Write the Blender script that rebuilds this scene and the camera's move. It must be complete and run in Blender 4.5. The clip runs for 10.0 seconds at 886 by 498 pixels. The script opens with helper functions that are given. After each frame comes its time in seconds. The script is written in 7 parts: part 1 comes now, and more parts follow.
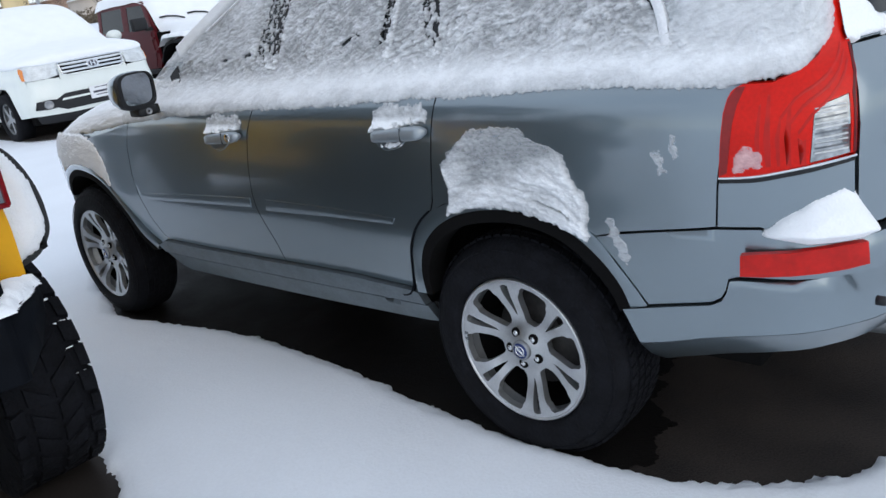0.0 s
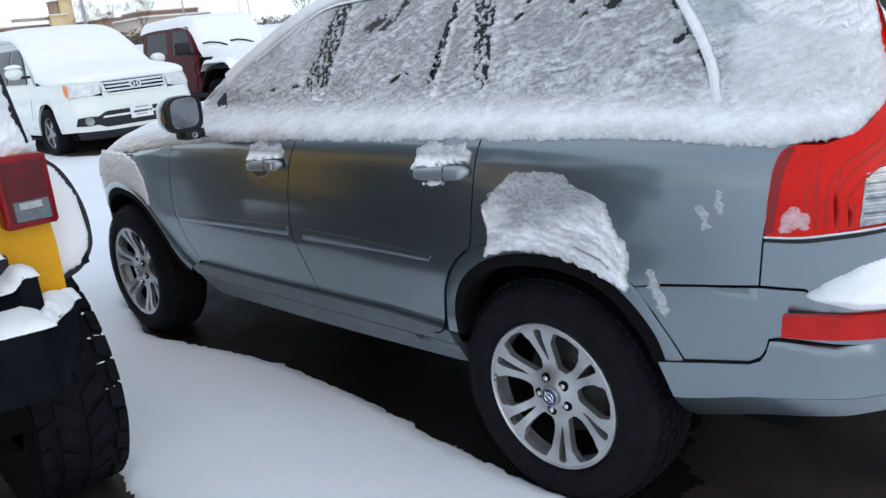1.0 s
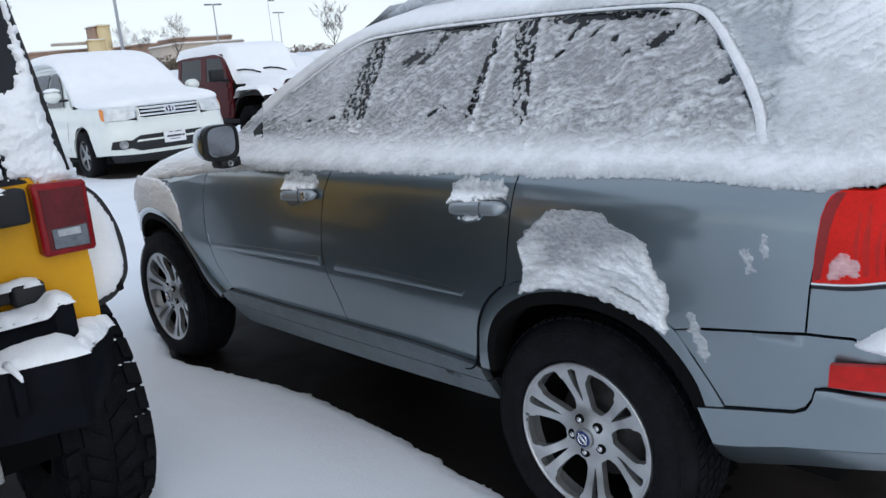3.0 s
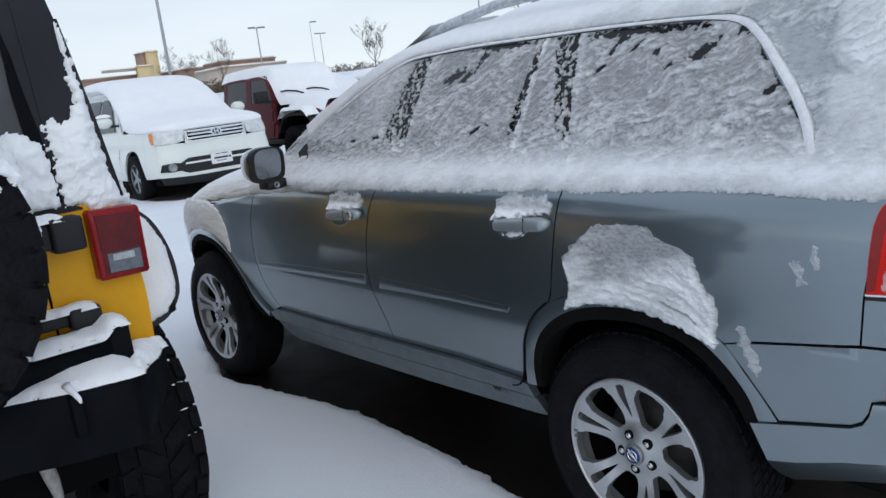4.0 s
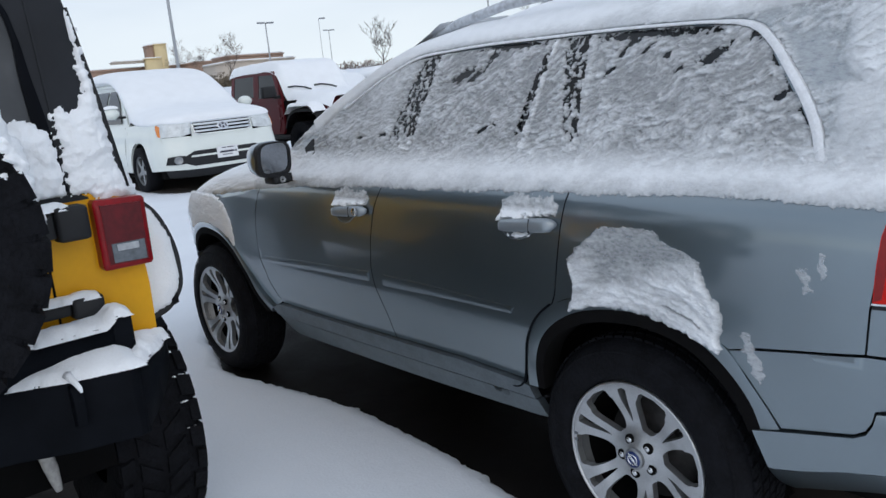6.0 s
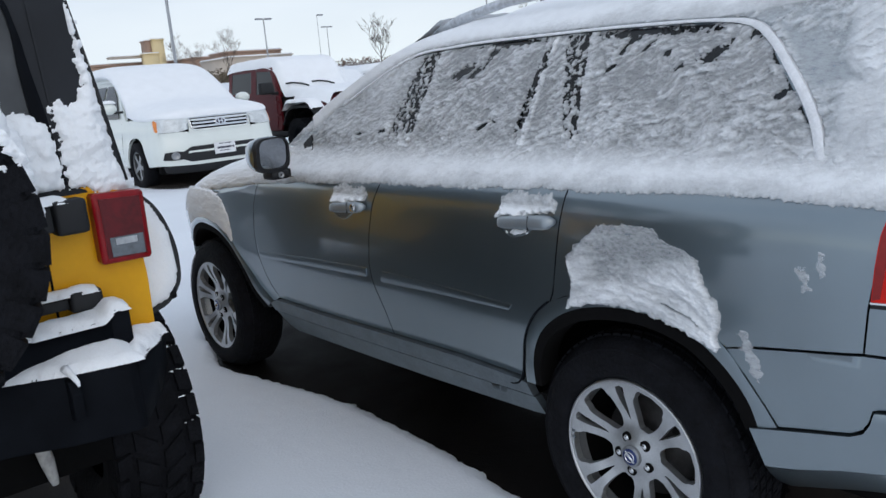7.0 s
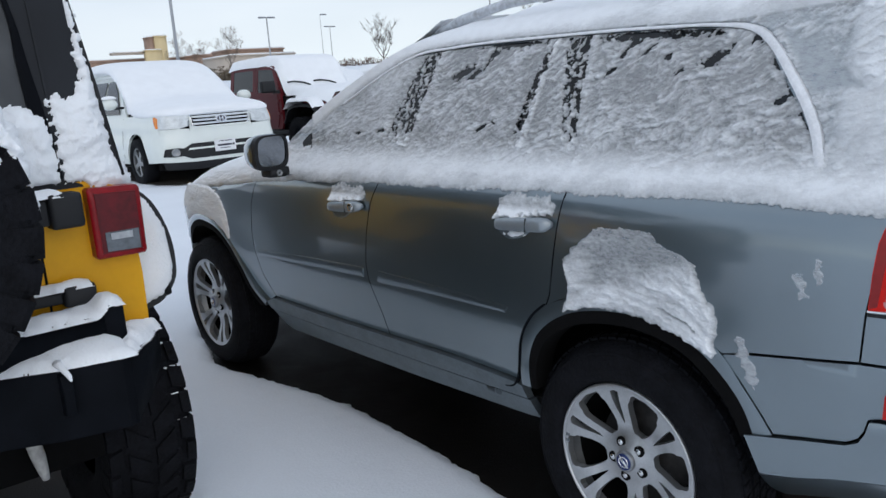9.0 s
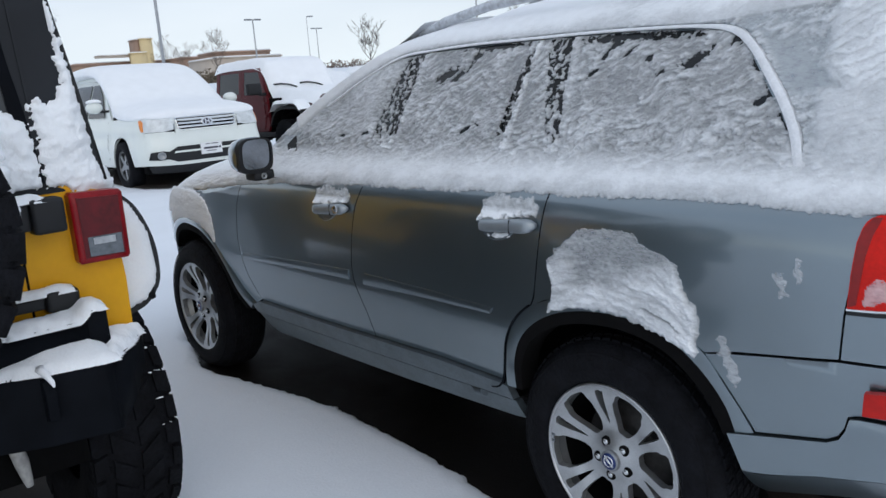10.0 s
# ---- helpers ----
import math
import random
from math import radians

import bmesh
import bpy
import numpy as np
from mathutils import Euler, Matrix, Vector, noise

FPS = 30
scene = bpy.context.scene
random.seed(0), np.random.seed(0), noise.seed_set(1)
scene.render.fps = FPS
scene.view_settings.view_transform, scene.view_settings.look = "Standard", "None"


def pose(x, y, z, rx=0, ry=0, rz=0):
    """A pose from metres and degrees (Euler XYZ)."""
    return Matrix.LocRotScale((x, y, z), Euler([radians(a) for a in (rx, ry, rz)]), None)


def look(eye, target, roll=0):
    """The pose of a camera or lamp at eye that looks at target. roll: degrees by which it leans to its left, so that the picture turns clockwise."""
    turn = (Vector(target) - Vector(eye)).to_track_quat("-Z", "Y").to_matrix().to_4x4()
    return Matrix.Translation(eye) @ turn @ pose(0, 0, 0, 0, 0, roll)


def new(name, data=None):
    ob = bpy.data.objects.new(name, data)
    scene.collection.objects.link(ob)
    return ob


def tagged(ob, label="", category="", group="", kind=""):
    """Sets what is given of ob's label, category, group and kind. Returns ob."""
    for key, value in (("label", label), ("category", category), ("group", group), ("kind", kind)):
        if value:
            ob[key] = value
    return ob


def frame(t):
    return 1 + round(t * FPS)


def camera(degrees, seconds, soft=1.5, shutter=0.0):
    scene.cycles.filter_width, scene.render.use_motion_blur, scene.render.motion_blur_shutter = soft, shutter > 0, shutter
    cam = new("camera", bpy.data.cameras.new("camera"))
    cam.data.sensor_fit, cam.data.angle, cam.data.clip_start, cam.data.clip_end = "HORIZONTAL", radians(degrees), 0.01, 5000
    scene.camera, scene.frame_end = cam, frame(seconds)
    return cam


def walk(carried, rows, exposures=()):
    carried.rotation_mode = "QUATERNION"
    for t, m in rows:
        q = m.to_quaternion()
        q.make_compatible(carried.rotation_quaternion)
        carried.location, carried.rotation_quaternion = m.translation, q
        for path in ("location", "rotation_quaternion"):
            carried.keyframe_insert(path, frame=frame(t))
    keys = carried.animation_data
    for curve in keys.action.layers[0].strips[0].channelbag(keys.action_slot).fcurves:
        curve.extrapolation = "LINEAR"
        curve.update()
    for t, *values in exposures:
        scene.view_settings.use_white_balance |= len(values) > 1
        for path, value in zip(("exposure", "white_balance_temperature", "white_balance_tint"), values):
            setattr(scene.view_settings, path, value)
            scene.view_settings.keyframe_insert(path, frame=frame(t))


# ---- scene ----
from mathutils.geometry import delaunay_2d_cdt

cam = camera(57.6, 10.0)
PATH = [
    (0, (-2.63, -1.461, 1.468), (-1.291, -0.114, 0.84), -9.6),
    (0.5, (-2.638, -1.451, 1.471), (-1.325, -0.066, 0.873), -7.7),
    (1, (-2.663, -1.431, 1.481), (-1.333, -0.036, 0.948), -6.3),
    (1.5, (-2.663, -1.428, 1.481), (-1.323, -0.035, 0.969), -6.4),
    (2, (-2.657, -1.42, 1.479), (-1.336, -0.019, 0.937), -6.6),
    (2.2, (-2.657, -1.413, 1.474), (-1.352, -0.001, 0.922), -6.5),
    (3.3, (-2.668, -1.387, 1.503), (-1.34, 0.047, 1.078), -4.6),
    (3.5, (-2.667, -1.388, 1.499), (-1.322, 0.033, 1.083), -4.3),
    (4, (-2.674, -1.396, 1.508), (-1.441, 0.124, 1.096), -7.0),
    (4.5, (-2.684, -1.391, 1.51), (-1.501, 0.178, 1.137), -6.0),
    (5, (-2.69, -1.382, 1.509), (-1.548, 0.217, 1.135), -6.0),
    (5.5, (-2.677, -1.384, 1.505), (-1.487, 0.172, 1.101), -5.9),
    (6, (-2.674, -1.388, 1.504), (-1.447, 0.137, 1.092), -5.6),
    (7.5, (-2.682, -1.382, 1.499), (-1.454, 0.141, 1.081), -4.9),
    (8, (-2.677, -1.385, 1.499), (-1.46, 0.149, 1.091), -4.7),
    (8.5, (-2.671, -1.383, 1.494), (-1.445, 0.144, 1.086), -4.2),
    (9, (-2.669, -1.381, 1.495), (-1.434, 0.137, 1.081), -4.1),
    (9.5, (-2.667, -1.382, 1.497), (-1.416, 0.121, 1.078), -4.4),
    (10, (-2.662, -1.393, 1.497), (-1.405, 0.107, 1.084), -4.4),
]
walk(cam, [(t, look(eye, target, roll)) for t, eye, target, roll in PATH],
     [(0.0, 0.31), (1.0, 0.32), (2.2, 0.25), (3.4, 0.06), (4.2, -0.02), (10.0, -0.01)])

# ---- light ----
world = bpy.data.worlds.new("overcast_sky")
scene.world = world
world.use_nodes = True
wt = world.node_tree
sky = wt.nodes.new("ShaderNodeTexSky")
sky.sky_type, sky.sun_disc, sky.sun_elevation, sky.sun_rotation = "NISHITA", False, radians(24), radians(200)
sky.air_density, sky.dust_density = 1.0, 2.0
tc = wt.nodes.new("ShaderNodeTexCoord")
mp = wt.nodes.new("ShaderNodeMapping")
mp.inputs["Scale"].default_value = (1.2, 1.2, 5.0)
cl = wt.nodes.new("ShaderNodeTexNoise")
cl.inputs["Scale"].default_value, cl.inputs["Detail"].default_value = 1.6, 4
cr = wt.nodes.new("ShaderNodeValToRGB")
cr.color_ramp.elements[0].position, cr.color_ramp.elements[0].color = 0.35, (7.4, 8.75, 10.9, 1)
cr.color_ramp.elements[1].position, cr.color_ramp.elements[1].color = 0.66, (10.8, 11.85, 13.6, 1)
mx = wt.nodes.new("ShaderNodeMixRGB")
mx.inputs["Fac"].default_value = 0.8
height = wt.nodes.new("ShaderNodeSeparateXYZ")
wt.links.new(tc.outputs["Generated"], height.inputs["Vector"])
clear = wt.nodes.new("ShaderNodeMapRange")
clear.inputs["From Min"].default_value, clear.inputs["From Max"].default_value = 0.17, 0.02
wt.links.new(height.outputs["Z"], clear.inputs["Value"])
band = wt.nodes.new("ShaderNodeMixRGB")
band.inputs["Color2"].default_value = (10.6, 11.7, 12.4, 1)
wt.links.new(clear.outputs["Result"], band.inputs["Fac"])
bg = wt.nodes["Background"]
bg.inputs["Strength"].default_value = 0.082
wt.links.new(tc.outputs["Generated"], mp.inputs["Vector"])
wt.links.new(mp.outputs["Vector"], cl.inputs["Vector"])
wt.links.new(cl.outputs["Fac"], cr.inputs["Fac"])
wt.links.new(sky.outputs["Color"], mx.inputs["Color1"])
wt.links.new(cr.outputs["Color"], mx.inputs["Color2"])
wt.links.new(mx.outputs["Color"], band.inputs["Color1"])
wt.links.new(band.outputs["Color"], bg.inputs["Color"])
sun = new("sun", bpy.data.lights.new("sun", "SUN"))
sun.data.energy, sun.data.angle, sun.data.color = 0.5, radians(60), (1.0, 0.96, 0.92)
sun.matrix_world = look((0, 0, 0), (math.sin(radians(20)), math.cos(radians(20)), -math.tan(radians(24))))

# ---- materials ----
def material(name, color, rough=0.5, metal=0.0, vary=0.12, scale=8.0, bump=0.0, bump_scale=60.0, coat=0.0, rough_vary=0.1, spread=None, through_light=0.0, ior=1.45, **more):
    """A procedural surface: two scales of colour variation, roughness variation and fine relief."""
    m = bpy.data.materials.new(name)
    m.use_nodes = True
    nt = m.node_tree
    b = nt.nodes["Principled BSDF"]
    tex = nt.nodes.new("ShaderNodeTexCoord")
    n1, n2 = nt.nodes.new("ShaderNodeTexNoise"), nt.nodes.new("ShaderNodeTexNoise")
    n1.inputs["Scale"].default_value, n1.inputs["Detail"].default_value = scale, 5
    n2.inputs["Scale"].default_value, n2.inputs["Detail"].default_value = bump_scale, 4
    for n in (n1, n2):
        nt.links.new(tex.outputs["Object"], n.inputs["Vector"])
    add = nt.nodes.new("ShaderNodeMath")
    add.operation = "MULTIPLY_ADD"
    add.inputs[1].default_value = 0.4
    nt.links.new(n2.outputs["Fac"], add.inputs[0])
    half = nt.nodes.new("ShaderNodeMath")
    half.operation = "MULTIPLY"
    half.inputs[1].default_value = 0.6
    nt.links.new(n1.outputs["Fac"], half.inputs[0])
    nt.links.new(half.outputs[0], add.inputs[2])
    ramp = nt.nodes.new("ShaderNodeValToRGB")
    lo = spread or tuple(c * (1 - vary) for c in color)
    hi = color if spread else tuple(min(c * (1 + vary), 1) for c in color)
    ramp.color_ramp.elements[0].position, ramp.color_ramp.elements[0].color = 0.34, (*lo, 1)
    ramp.color_ramp.elements[1].position, ramp.color_ramp.elements[1].color = 0.66, (*hi, 1)
    nt.links.new(add.outputs[0], ramp.inputs["Fac"])
    nt.links.new(ramp.outputs["Color"], b.inputs["Base Color"])
    rr = nt.nodes.new("ShaderNodeMapRange")
    rr.inputs["To Min"].default_value, rr.inputs["To Max"].default_value = max(rough - rough_vary * rough, 0.01), min(rough + rough_vary * rough, 1)
    nt.links.new(n1.outputs["Fac"], rr.inputs["Value"])
    nt.links.new(rr.outputs["Result"], b.inputs["Roughness"])
    b.inputs["Metallic"].default_value, b.inputs["IOR"].default_value = metal, ior
    b.inputs["Coat Weight"].default_value, b.inputs["Coat Roughness"].default_value = coat, 0.03
    b.inputs["Transmission Weight"].default_value = through_light
    for key, value in more.items():
        b.inputs[key.replace("_", " ")].default_value = value
    if bump:
        bp = nt.nodes.new("ShaderNodeBump")
        bp.inputs["Strength"].default_value, bp.inputs["Distance"].default_value = bump, 0.01
        nt.links.new(n2.outputs["Fac"], bp.inputs["Height"])
        nt.links.new(bp.outputs["Normal"], b.inputs["Normal"])
    return m


def thin_snow_material():
    """Snow blown on glass and paint: where it is only a few millimetres thick, what is under it shows through."""
    m = material("thin_snow", (0.89, 0.91, 0.93), 0.8, vary=0.04, scale=25, bump=0.7, bump_scale=210)
    nt = m.node_tree
    out = nt.nodes["Material Output"]
    b = nt.nodes["Principled BSDF"]
    tr = nt.nodes.new("ShaderNodeBsdfTransparent")
    mix = nt.nodes.new("ShaderNodeMixShader")
    at = nt.nodes.new("ShaderNodeAttribute")
    at.attribute_name = "thickness"
    r = nt.nodes.new("ShaderNodeMapRange")
    r.inputs["From Min"].default_value, r.inputs["From Max"].default_value = 0.0, 0.020
    fine = nt.nodes.new("ShaderNodeTexNoise")
    fine.inputs["Scale"].default_value, fine.inputs["Detail"].default_value, fine.inputs["Roughness"].default_value = 90, 6, 0.68
    lean = nt.nodes.new("ShaderNodeMapping")
    lean.inputs["Rotation"].default_value, lean.inputs["Scale"].default_value = (0.34, 0, 0), (1, 0.52, 1.25)
    nt.links.new(nt.nodes["Texture Coordinate"].outputs["Object"], lean.inputs["Vector"])
    nt.links.new(lean.outputs["Vector"], fine.inputs["Vector"])
    loose = nt.nodes.new("ShaderNodeMath")
    loose.operation = "MULTIPLY_ADD"
    loose.inputs[1].default_value = 0.009
    nt.links.new(fine.outputs["Fac"], loose.inputs[0])
    less = nt.nodes.new("ShaderNodeMath")
    less.operation = "SUBTRACT"
    less.inputs[1].default_value = 0.0045
    nt.links.new(at.outputs["Fac"], less.inputs[0])
    nt.links.new(less.outputs[0], loose.inputs[2])
    nt.links.new(loose.outputs[0], r.inputs["Value"])
    see = nt.nodes.new("ShaderNodeValToRGB")
    e = see.color_ramp.elements
    e[0].position, e[0].color = 0.0, (0.80, 0.80, 0.80, 1)
    e[1].position, e[1].color = 1.0, (0, 0, 0, 1)
    for p, v in ((0.10, 0.62), (0.40, 0.36), (0.70, 0.17), (0.88, 0.03)):
        k = e.new(p)
        k.color = (v, v, v, 1)
    nt.links.new(r.outputs["Result"], see.inputs["Fac"])
    nt.links.new(see.outputs["Color"], mix.inputs["Fac"])
    relief = nt.nodes.new("ShaderNodeMapRange")
    relief.inputs["From Min"].default_value, relief.inputs["From Max"].default_value = 0.014, 0.026
    relief.inputs["To Min"].default_value, relief.inputs["To Max"].default_value = 0.50, 0.10
    nt.links.new(at.outputs["Fac"], relief.inputs["Value"])
    nt.links.new(relief.outputs["Result"], nt.nodes["Bump"].inputs["Strength"])
    nt.links.new(b.outputs["BSDF"], mix.inputs[1])
    nt.links.new(tr.outputs["BSDF"], mix.inputs[2])
    nt.links.new(mix.outputs["Shader"], out.inputs["Surface"])
    return m


SNOW = material("snow", (0.90, 0.92, 0.94), 0.8, vary=0.03, scale=6, bump=0.35, bump_scale=140)
SHADED_ASPHALT = material("shaded_wet_asphalt", (0.013, 0.011, 0.010), 0.55, spread=(0.004, 0.004, 0.004), scale=5.0, bump=0.3, bump_scale=140, rough_vary=0.4, ior=1.16)
GROUND_SNOW = material("ground_snow", (0.82, 0.85, 0.89), 0.8, vary=0.04, scale=1.2, bump=0.25, bump_scale=90)
THIN_SNOW = thin_snow_material()
ASPHALT = material("wet_asphalt", (0.062, 0.050, 0.043), 0.7, spread=(0.012, 0.011, 0.011), scale=3.0, bump=0.5, bump_scale=140, rough_vary=0.3, ior=1.3)
SILVER = material("silver_green_metallic_paint", (0.222, 0.270, 0.298), 0.30, 0.9, vary=0.03, scale=5, bump_scale=900, coat=1.0, Coat_IOR=1.65, Coat_Roughness=0.07)
# Rough silver, darkened: dim sill reflections and handle-cup shade are in its colour.
DARK_SILVER = material("darkened_silver_paint", (0.165, 0.195, 0.215), 0.5, 0.75, vary=0.16, scale=14, bump_scale=90, coat=0.12)
# Body silver made paler, so the handles' bright reflection sits in the colour.
PALE_SILVER = material("paled_body_silver", (0.31, 0.345, 0.37), 0.46, 0.7, vary=0.06, scale=30, bump_scale=400, coat=0.25)
YELLOW = material("yellow_paint", (0.74, 0.37, 0.004), 0.42, vary=0.04, scale=4, coat=0.12, ior=1.3)
MAROON = material("maroon_paint", (0.095, 0.005, 0.009), 0.5, vary=0.1, scale=4, coat=0.1, ior=1.3)
WHITE = material("white_paint", (0.74, 0.78, 0.74), 0.35, vary=0.03, scale=4, coat=0.8)
BLACK = material("black_plastic", (0.009, 0.010, 0.012), 0.6, vary=0.25, scale=14, bump=0.15, bump_scale=400)
BLACK_STEEL = material("black_powder_coat", (0.0055, 0.0066, 0.0090), 0.6, vary=0.3, scale=9, bump=0.12, bump_scale=350, ior=1.12)
DARK = material("dark_underside", (0.0045, 0.0043, 0.0045), 0.95, vary=0.3, scale=10, ior=1.2)
RUBBER = material("tyre_rubber", (0.0062, 0.0066, 0.0086), 0.8, vary=0.5, scale=16, bump=0.6, bump_scale=80, ior=1.22)
ALLOY = material("silver_alloy", (0.52, 0.53, 0.54), 0.36, 0.85, vary=0.12, scale=22, rough_vary=0.3, bump_scale=200)
GREY_ALLOY = material("grey_alloy", (0.30, 0.31, 0.32), 0.4, 0.8, vary=0.12, scale=22)
CHROME = material("chrome", (0.75, 0.76, 0.77), 0.08, 1.0, vary=0.05, scale=30)
STEEL = material("brake_steel", (0.07, 0.066, 0.064), 0.6, 0.5, vary=0.3, scale=40)
MIRROR = material("mirror_glass", (0.28, 0.30, 0.33), 0.03, 1.0, vary=0.02)
GLASS = material("tinted_glass", (0.008, 0.010, 0.012), 0.06, vary=0.3, ior=1.42)
VINYL = material("black_canvas", (0.017, 0.019, 0.023), 0.7, vary=0.25, scale=6, bump=0.25, bump_scale=500, ior=1.35)
# The patchy, lifted base colour stands in for cloudy reflections on the panes.
CLEAR_VINYL = material("clear_vinyl", (0.042, 0.045, 0.048), 0.10, vary=0.8, scale=2.2, bump=0.3, bump_scale=4, ior=1.42)
RED_LENS = material("red_lens", (0.62, 0.008, 0.002), 0.3, vary=0.16, scale=9, bump_scale=120, coat=0.08, ior=1.3)
DEEP_RED = material("deep_red_lens", (0.48, 0.007, 0.003), 0.3, vary=0.2, scale=20, coat=0.15, ior=1.35)
EDGE_RED = material("lens_edge_red", (0.24, 0.007, 0.006), 0.3, vary=0.2, scale=14, coat=0.3, ior=1.35)
DULL_RED = material("dull_red_lens", (0.10, 0.004, 0.007), 0.3, vary=0.35, scale=24, coat=0.1, ior=1.35)
CLEAR = material("clear_lens", (0.36, 0.38, 0.39), 0.15, 0.5, vary=0.35, scale=60, coat=1.0)
SMOKE = material("smoked_lens", (0.11, 0.125, 0.14), 0.2, 0.2, vary=0.25, scale=50, coat=0.8)
AMBER = material("amber_lens", (0.75, 0.22, 0.02), 0.2, vary=0.15, scale=30, coat=0.8)
PLATE = material("plate_white", (0.75, 0.76, 0.77), 0.45, vary=0.04, scale=10)
INK = material("plate_ink", (0.05, 0.05, 0.07), 0.6, vary=0.1)
BLUE = material("badge_blue", (0.03, 0.05, 0.16), 0.25, 0.3, vary=0.1)
BARK = material("bark", (0.075, 0.060, 0.052), 0.9, vary=0.3, scale=12)
BRUSH = material("dry_brush", (0.15, 0.12, 0.085), 0.95, vary=0.4, scale=0.6)
CONIFER = material("far_woods", (0.14, 0.105, 0.085), 0.95, vary=0.4, scale=0.3)
TAN = material("tan_render", (0.70, 0.56, 0.32), 0.8, vary=0.08, scale=0.4)
BROWN = material("brown_brick", (0.34, 0.23, 0.17), 0.85, vary=0.15, scale=0.5)
PALE = material("pale_render", (0.52, 0.45, 0.38), 0.8, vary=0.08, scale=0.4)
DARKWIN = material("far_window", (0.03, 0.035, 0.04), 0.15, vary=0.3, scale=0.5)
SATIN = material("satin_aluminium", (0.80, 0.81, 0.83), 0.6, 0.2, vary=0.12, scale=25, bump=0.15, bump_scale=150)
LENS_RED = material("square_lamp_red", (0.23, 0.005, 0.009), 0.3, vary=0.2, scale=30, ior=1.35)
SHOCK_GREY = material("greyish_white_paint", (0.34, 0.34, 0.33), 0.6, vary=0.25, scale=30, bump=0.1)
DIM_LENS = material("dim_lens", (0.38, 0.40, 0.42), 0.25, 0.1, vary=0.25, scale=40, coat=0.6)
FROSTED = material("frosted_lamp", (0.62, 0.65, 0.66), 0.35, 0.1, vary=0.2, scale=14, coat=0.3)
POLE = material("galvanised_pole", (0.42, 0.43, 0.44), 0.5, 0.5, vary=0.1, scale=3)
GREYWALL = material("grey_cladding", (0.24, 0.25, 0.27), 0.7, vary=0.08, scale=0.6)
PALE_PAINT = material("off_white_paint", (0.55, 0.56, 0.56), 0.5, vary=0.15, scale=20)
RAIL = material("satin_rail", (0.58, 0.61, 0.65), 0.55, 0.3, vary=0.25, scale=30)
DARK_BARK = material("dark_bark", (0.035, 0.030, 0.028), 0.9, vary=0.3, scale=12)


# ---- building helpers ----
def part(name, bm, mat, parent=None, label="", smooth=True, normals=None):
    """Links a bmesh (or mesh) as one object under a thing or a part."""
    if isinstance(bm, bmesh.types.BMesh):
        me = bpy.data.meshes.new(name)
        bm.to_mesh(me)
        bm.free()
    else:
        me = bm
    if smooth:
        me.polygons.foreach_set("use_smooth", [True] * len(me.polygons))
    me.materials.append(mat)
    ob = new(name, me)
    if parent is not None:
        ob.parent = parent
    if label:
        ob["label"] = label
    return ob


def thing(name, label, category, place=None, group="", kind=""):
    ob = new(name)
    ob.empty_display_size = 0.2
    ob.matrix_world = place or Matrix()
    return tagged(ob, label, category, group, kind)


def inside(poly, x, y):
    """Which of the points lie in the polygon."""
    p = np.array(poly, float)
    q = np.roll(p, -1, axis=0)
    x, y = np.atleast_1d(x)[:, None], np.atleast_1d(y)[:, None]
    cross = (p[:, 1] > y) != (q[:, 1] > y)
    with np.errstate(divide="ignore", invalid="ignore"):
        at = (q[:, 0] - p[:, 0]) * (y - p[:, 1]) / (q[:, 1] - p[:, 1]) + p[:, 0]
    return (np.sum(cross & (x < at), axis=1) % 2) == 1


def edge_distance(poly, x, y):
    """Distance of points from the polygon's edge, positive inside."""
    p = np.array(poly, float)
    q = np.roll(p, -1, axis=0)
    x, y = np.atleast_1d(x).astype(float), np.atleast_1d(y).astype(float)
    best = np.full(len(x), 1e9)
    for a, b in zip(p, q):
        d = b - a
        s = np.clip(((x - a[0]) * d[0] + (y - a[1]) * d[1]) / max(d @ d, 1e-12), 0, 1)
        best = np.minimum(best, np.hypot(x - a[0] - s * d[0], y - a[1] - s * d[1]))
    return np.where(inside(poly, x, y), best, -best)


def dense(loop, step):
    out = []
    for i, a in enumerate(loop):
        b = loop[(i + 1) % len(loop)]
        n = max(1, int(math.hypot(b[0] - a[0], b[1] - a[1]) / step))
        out += [(a[0] + (b[0] - a[0]) * k / n, a[1] + (b[1] - a[1]) * k / n) for k in range(n)]
    return out


def shrunk(loop, by):
    """The polygon drawn in by a small distance."""
    area = sum(a[0] * b[1] - b[0] * a[1] for a, b in zip(loop, loop[1:] + loop[:1]))
    sign, out = (1 if area > 0 else -1), []
    for i, p in enumerate(loop):
        a, b = Vector(loop[i - 1]), Vector(loop[(i + 1) % len(loop)])
        d1, d2 = (Vector(p) - a).normalized(), (b - Vector(p)).normalized()
        n = Vector((-d1.y - d2.y, d1.x + d2.x)) * sign
        n = n.normalized() / max(0.4, math.sqrt(max(0.0, (1 + d1.dot(d2)) / 2))) if n.length > 1e-6 else n
        out.append((p[0] + n.x * by, p[1] + n.y * by))
    return out


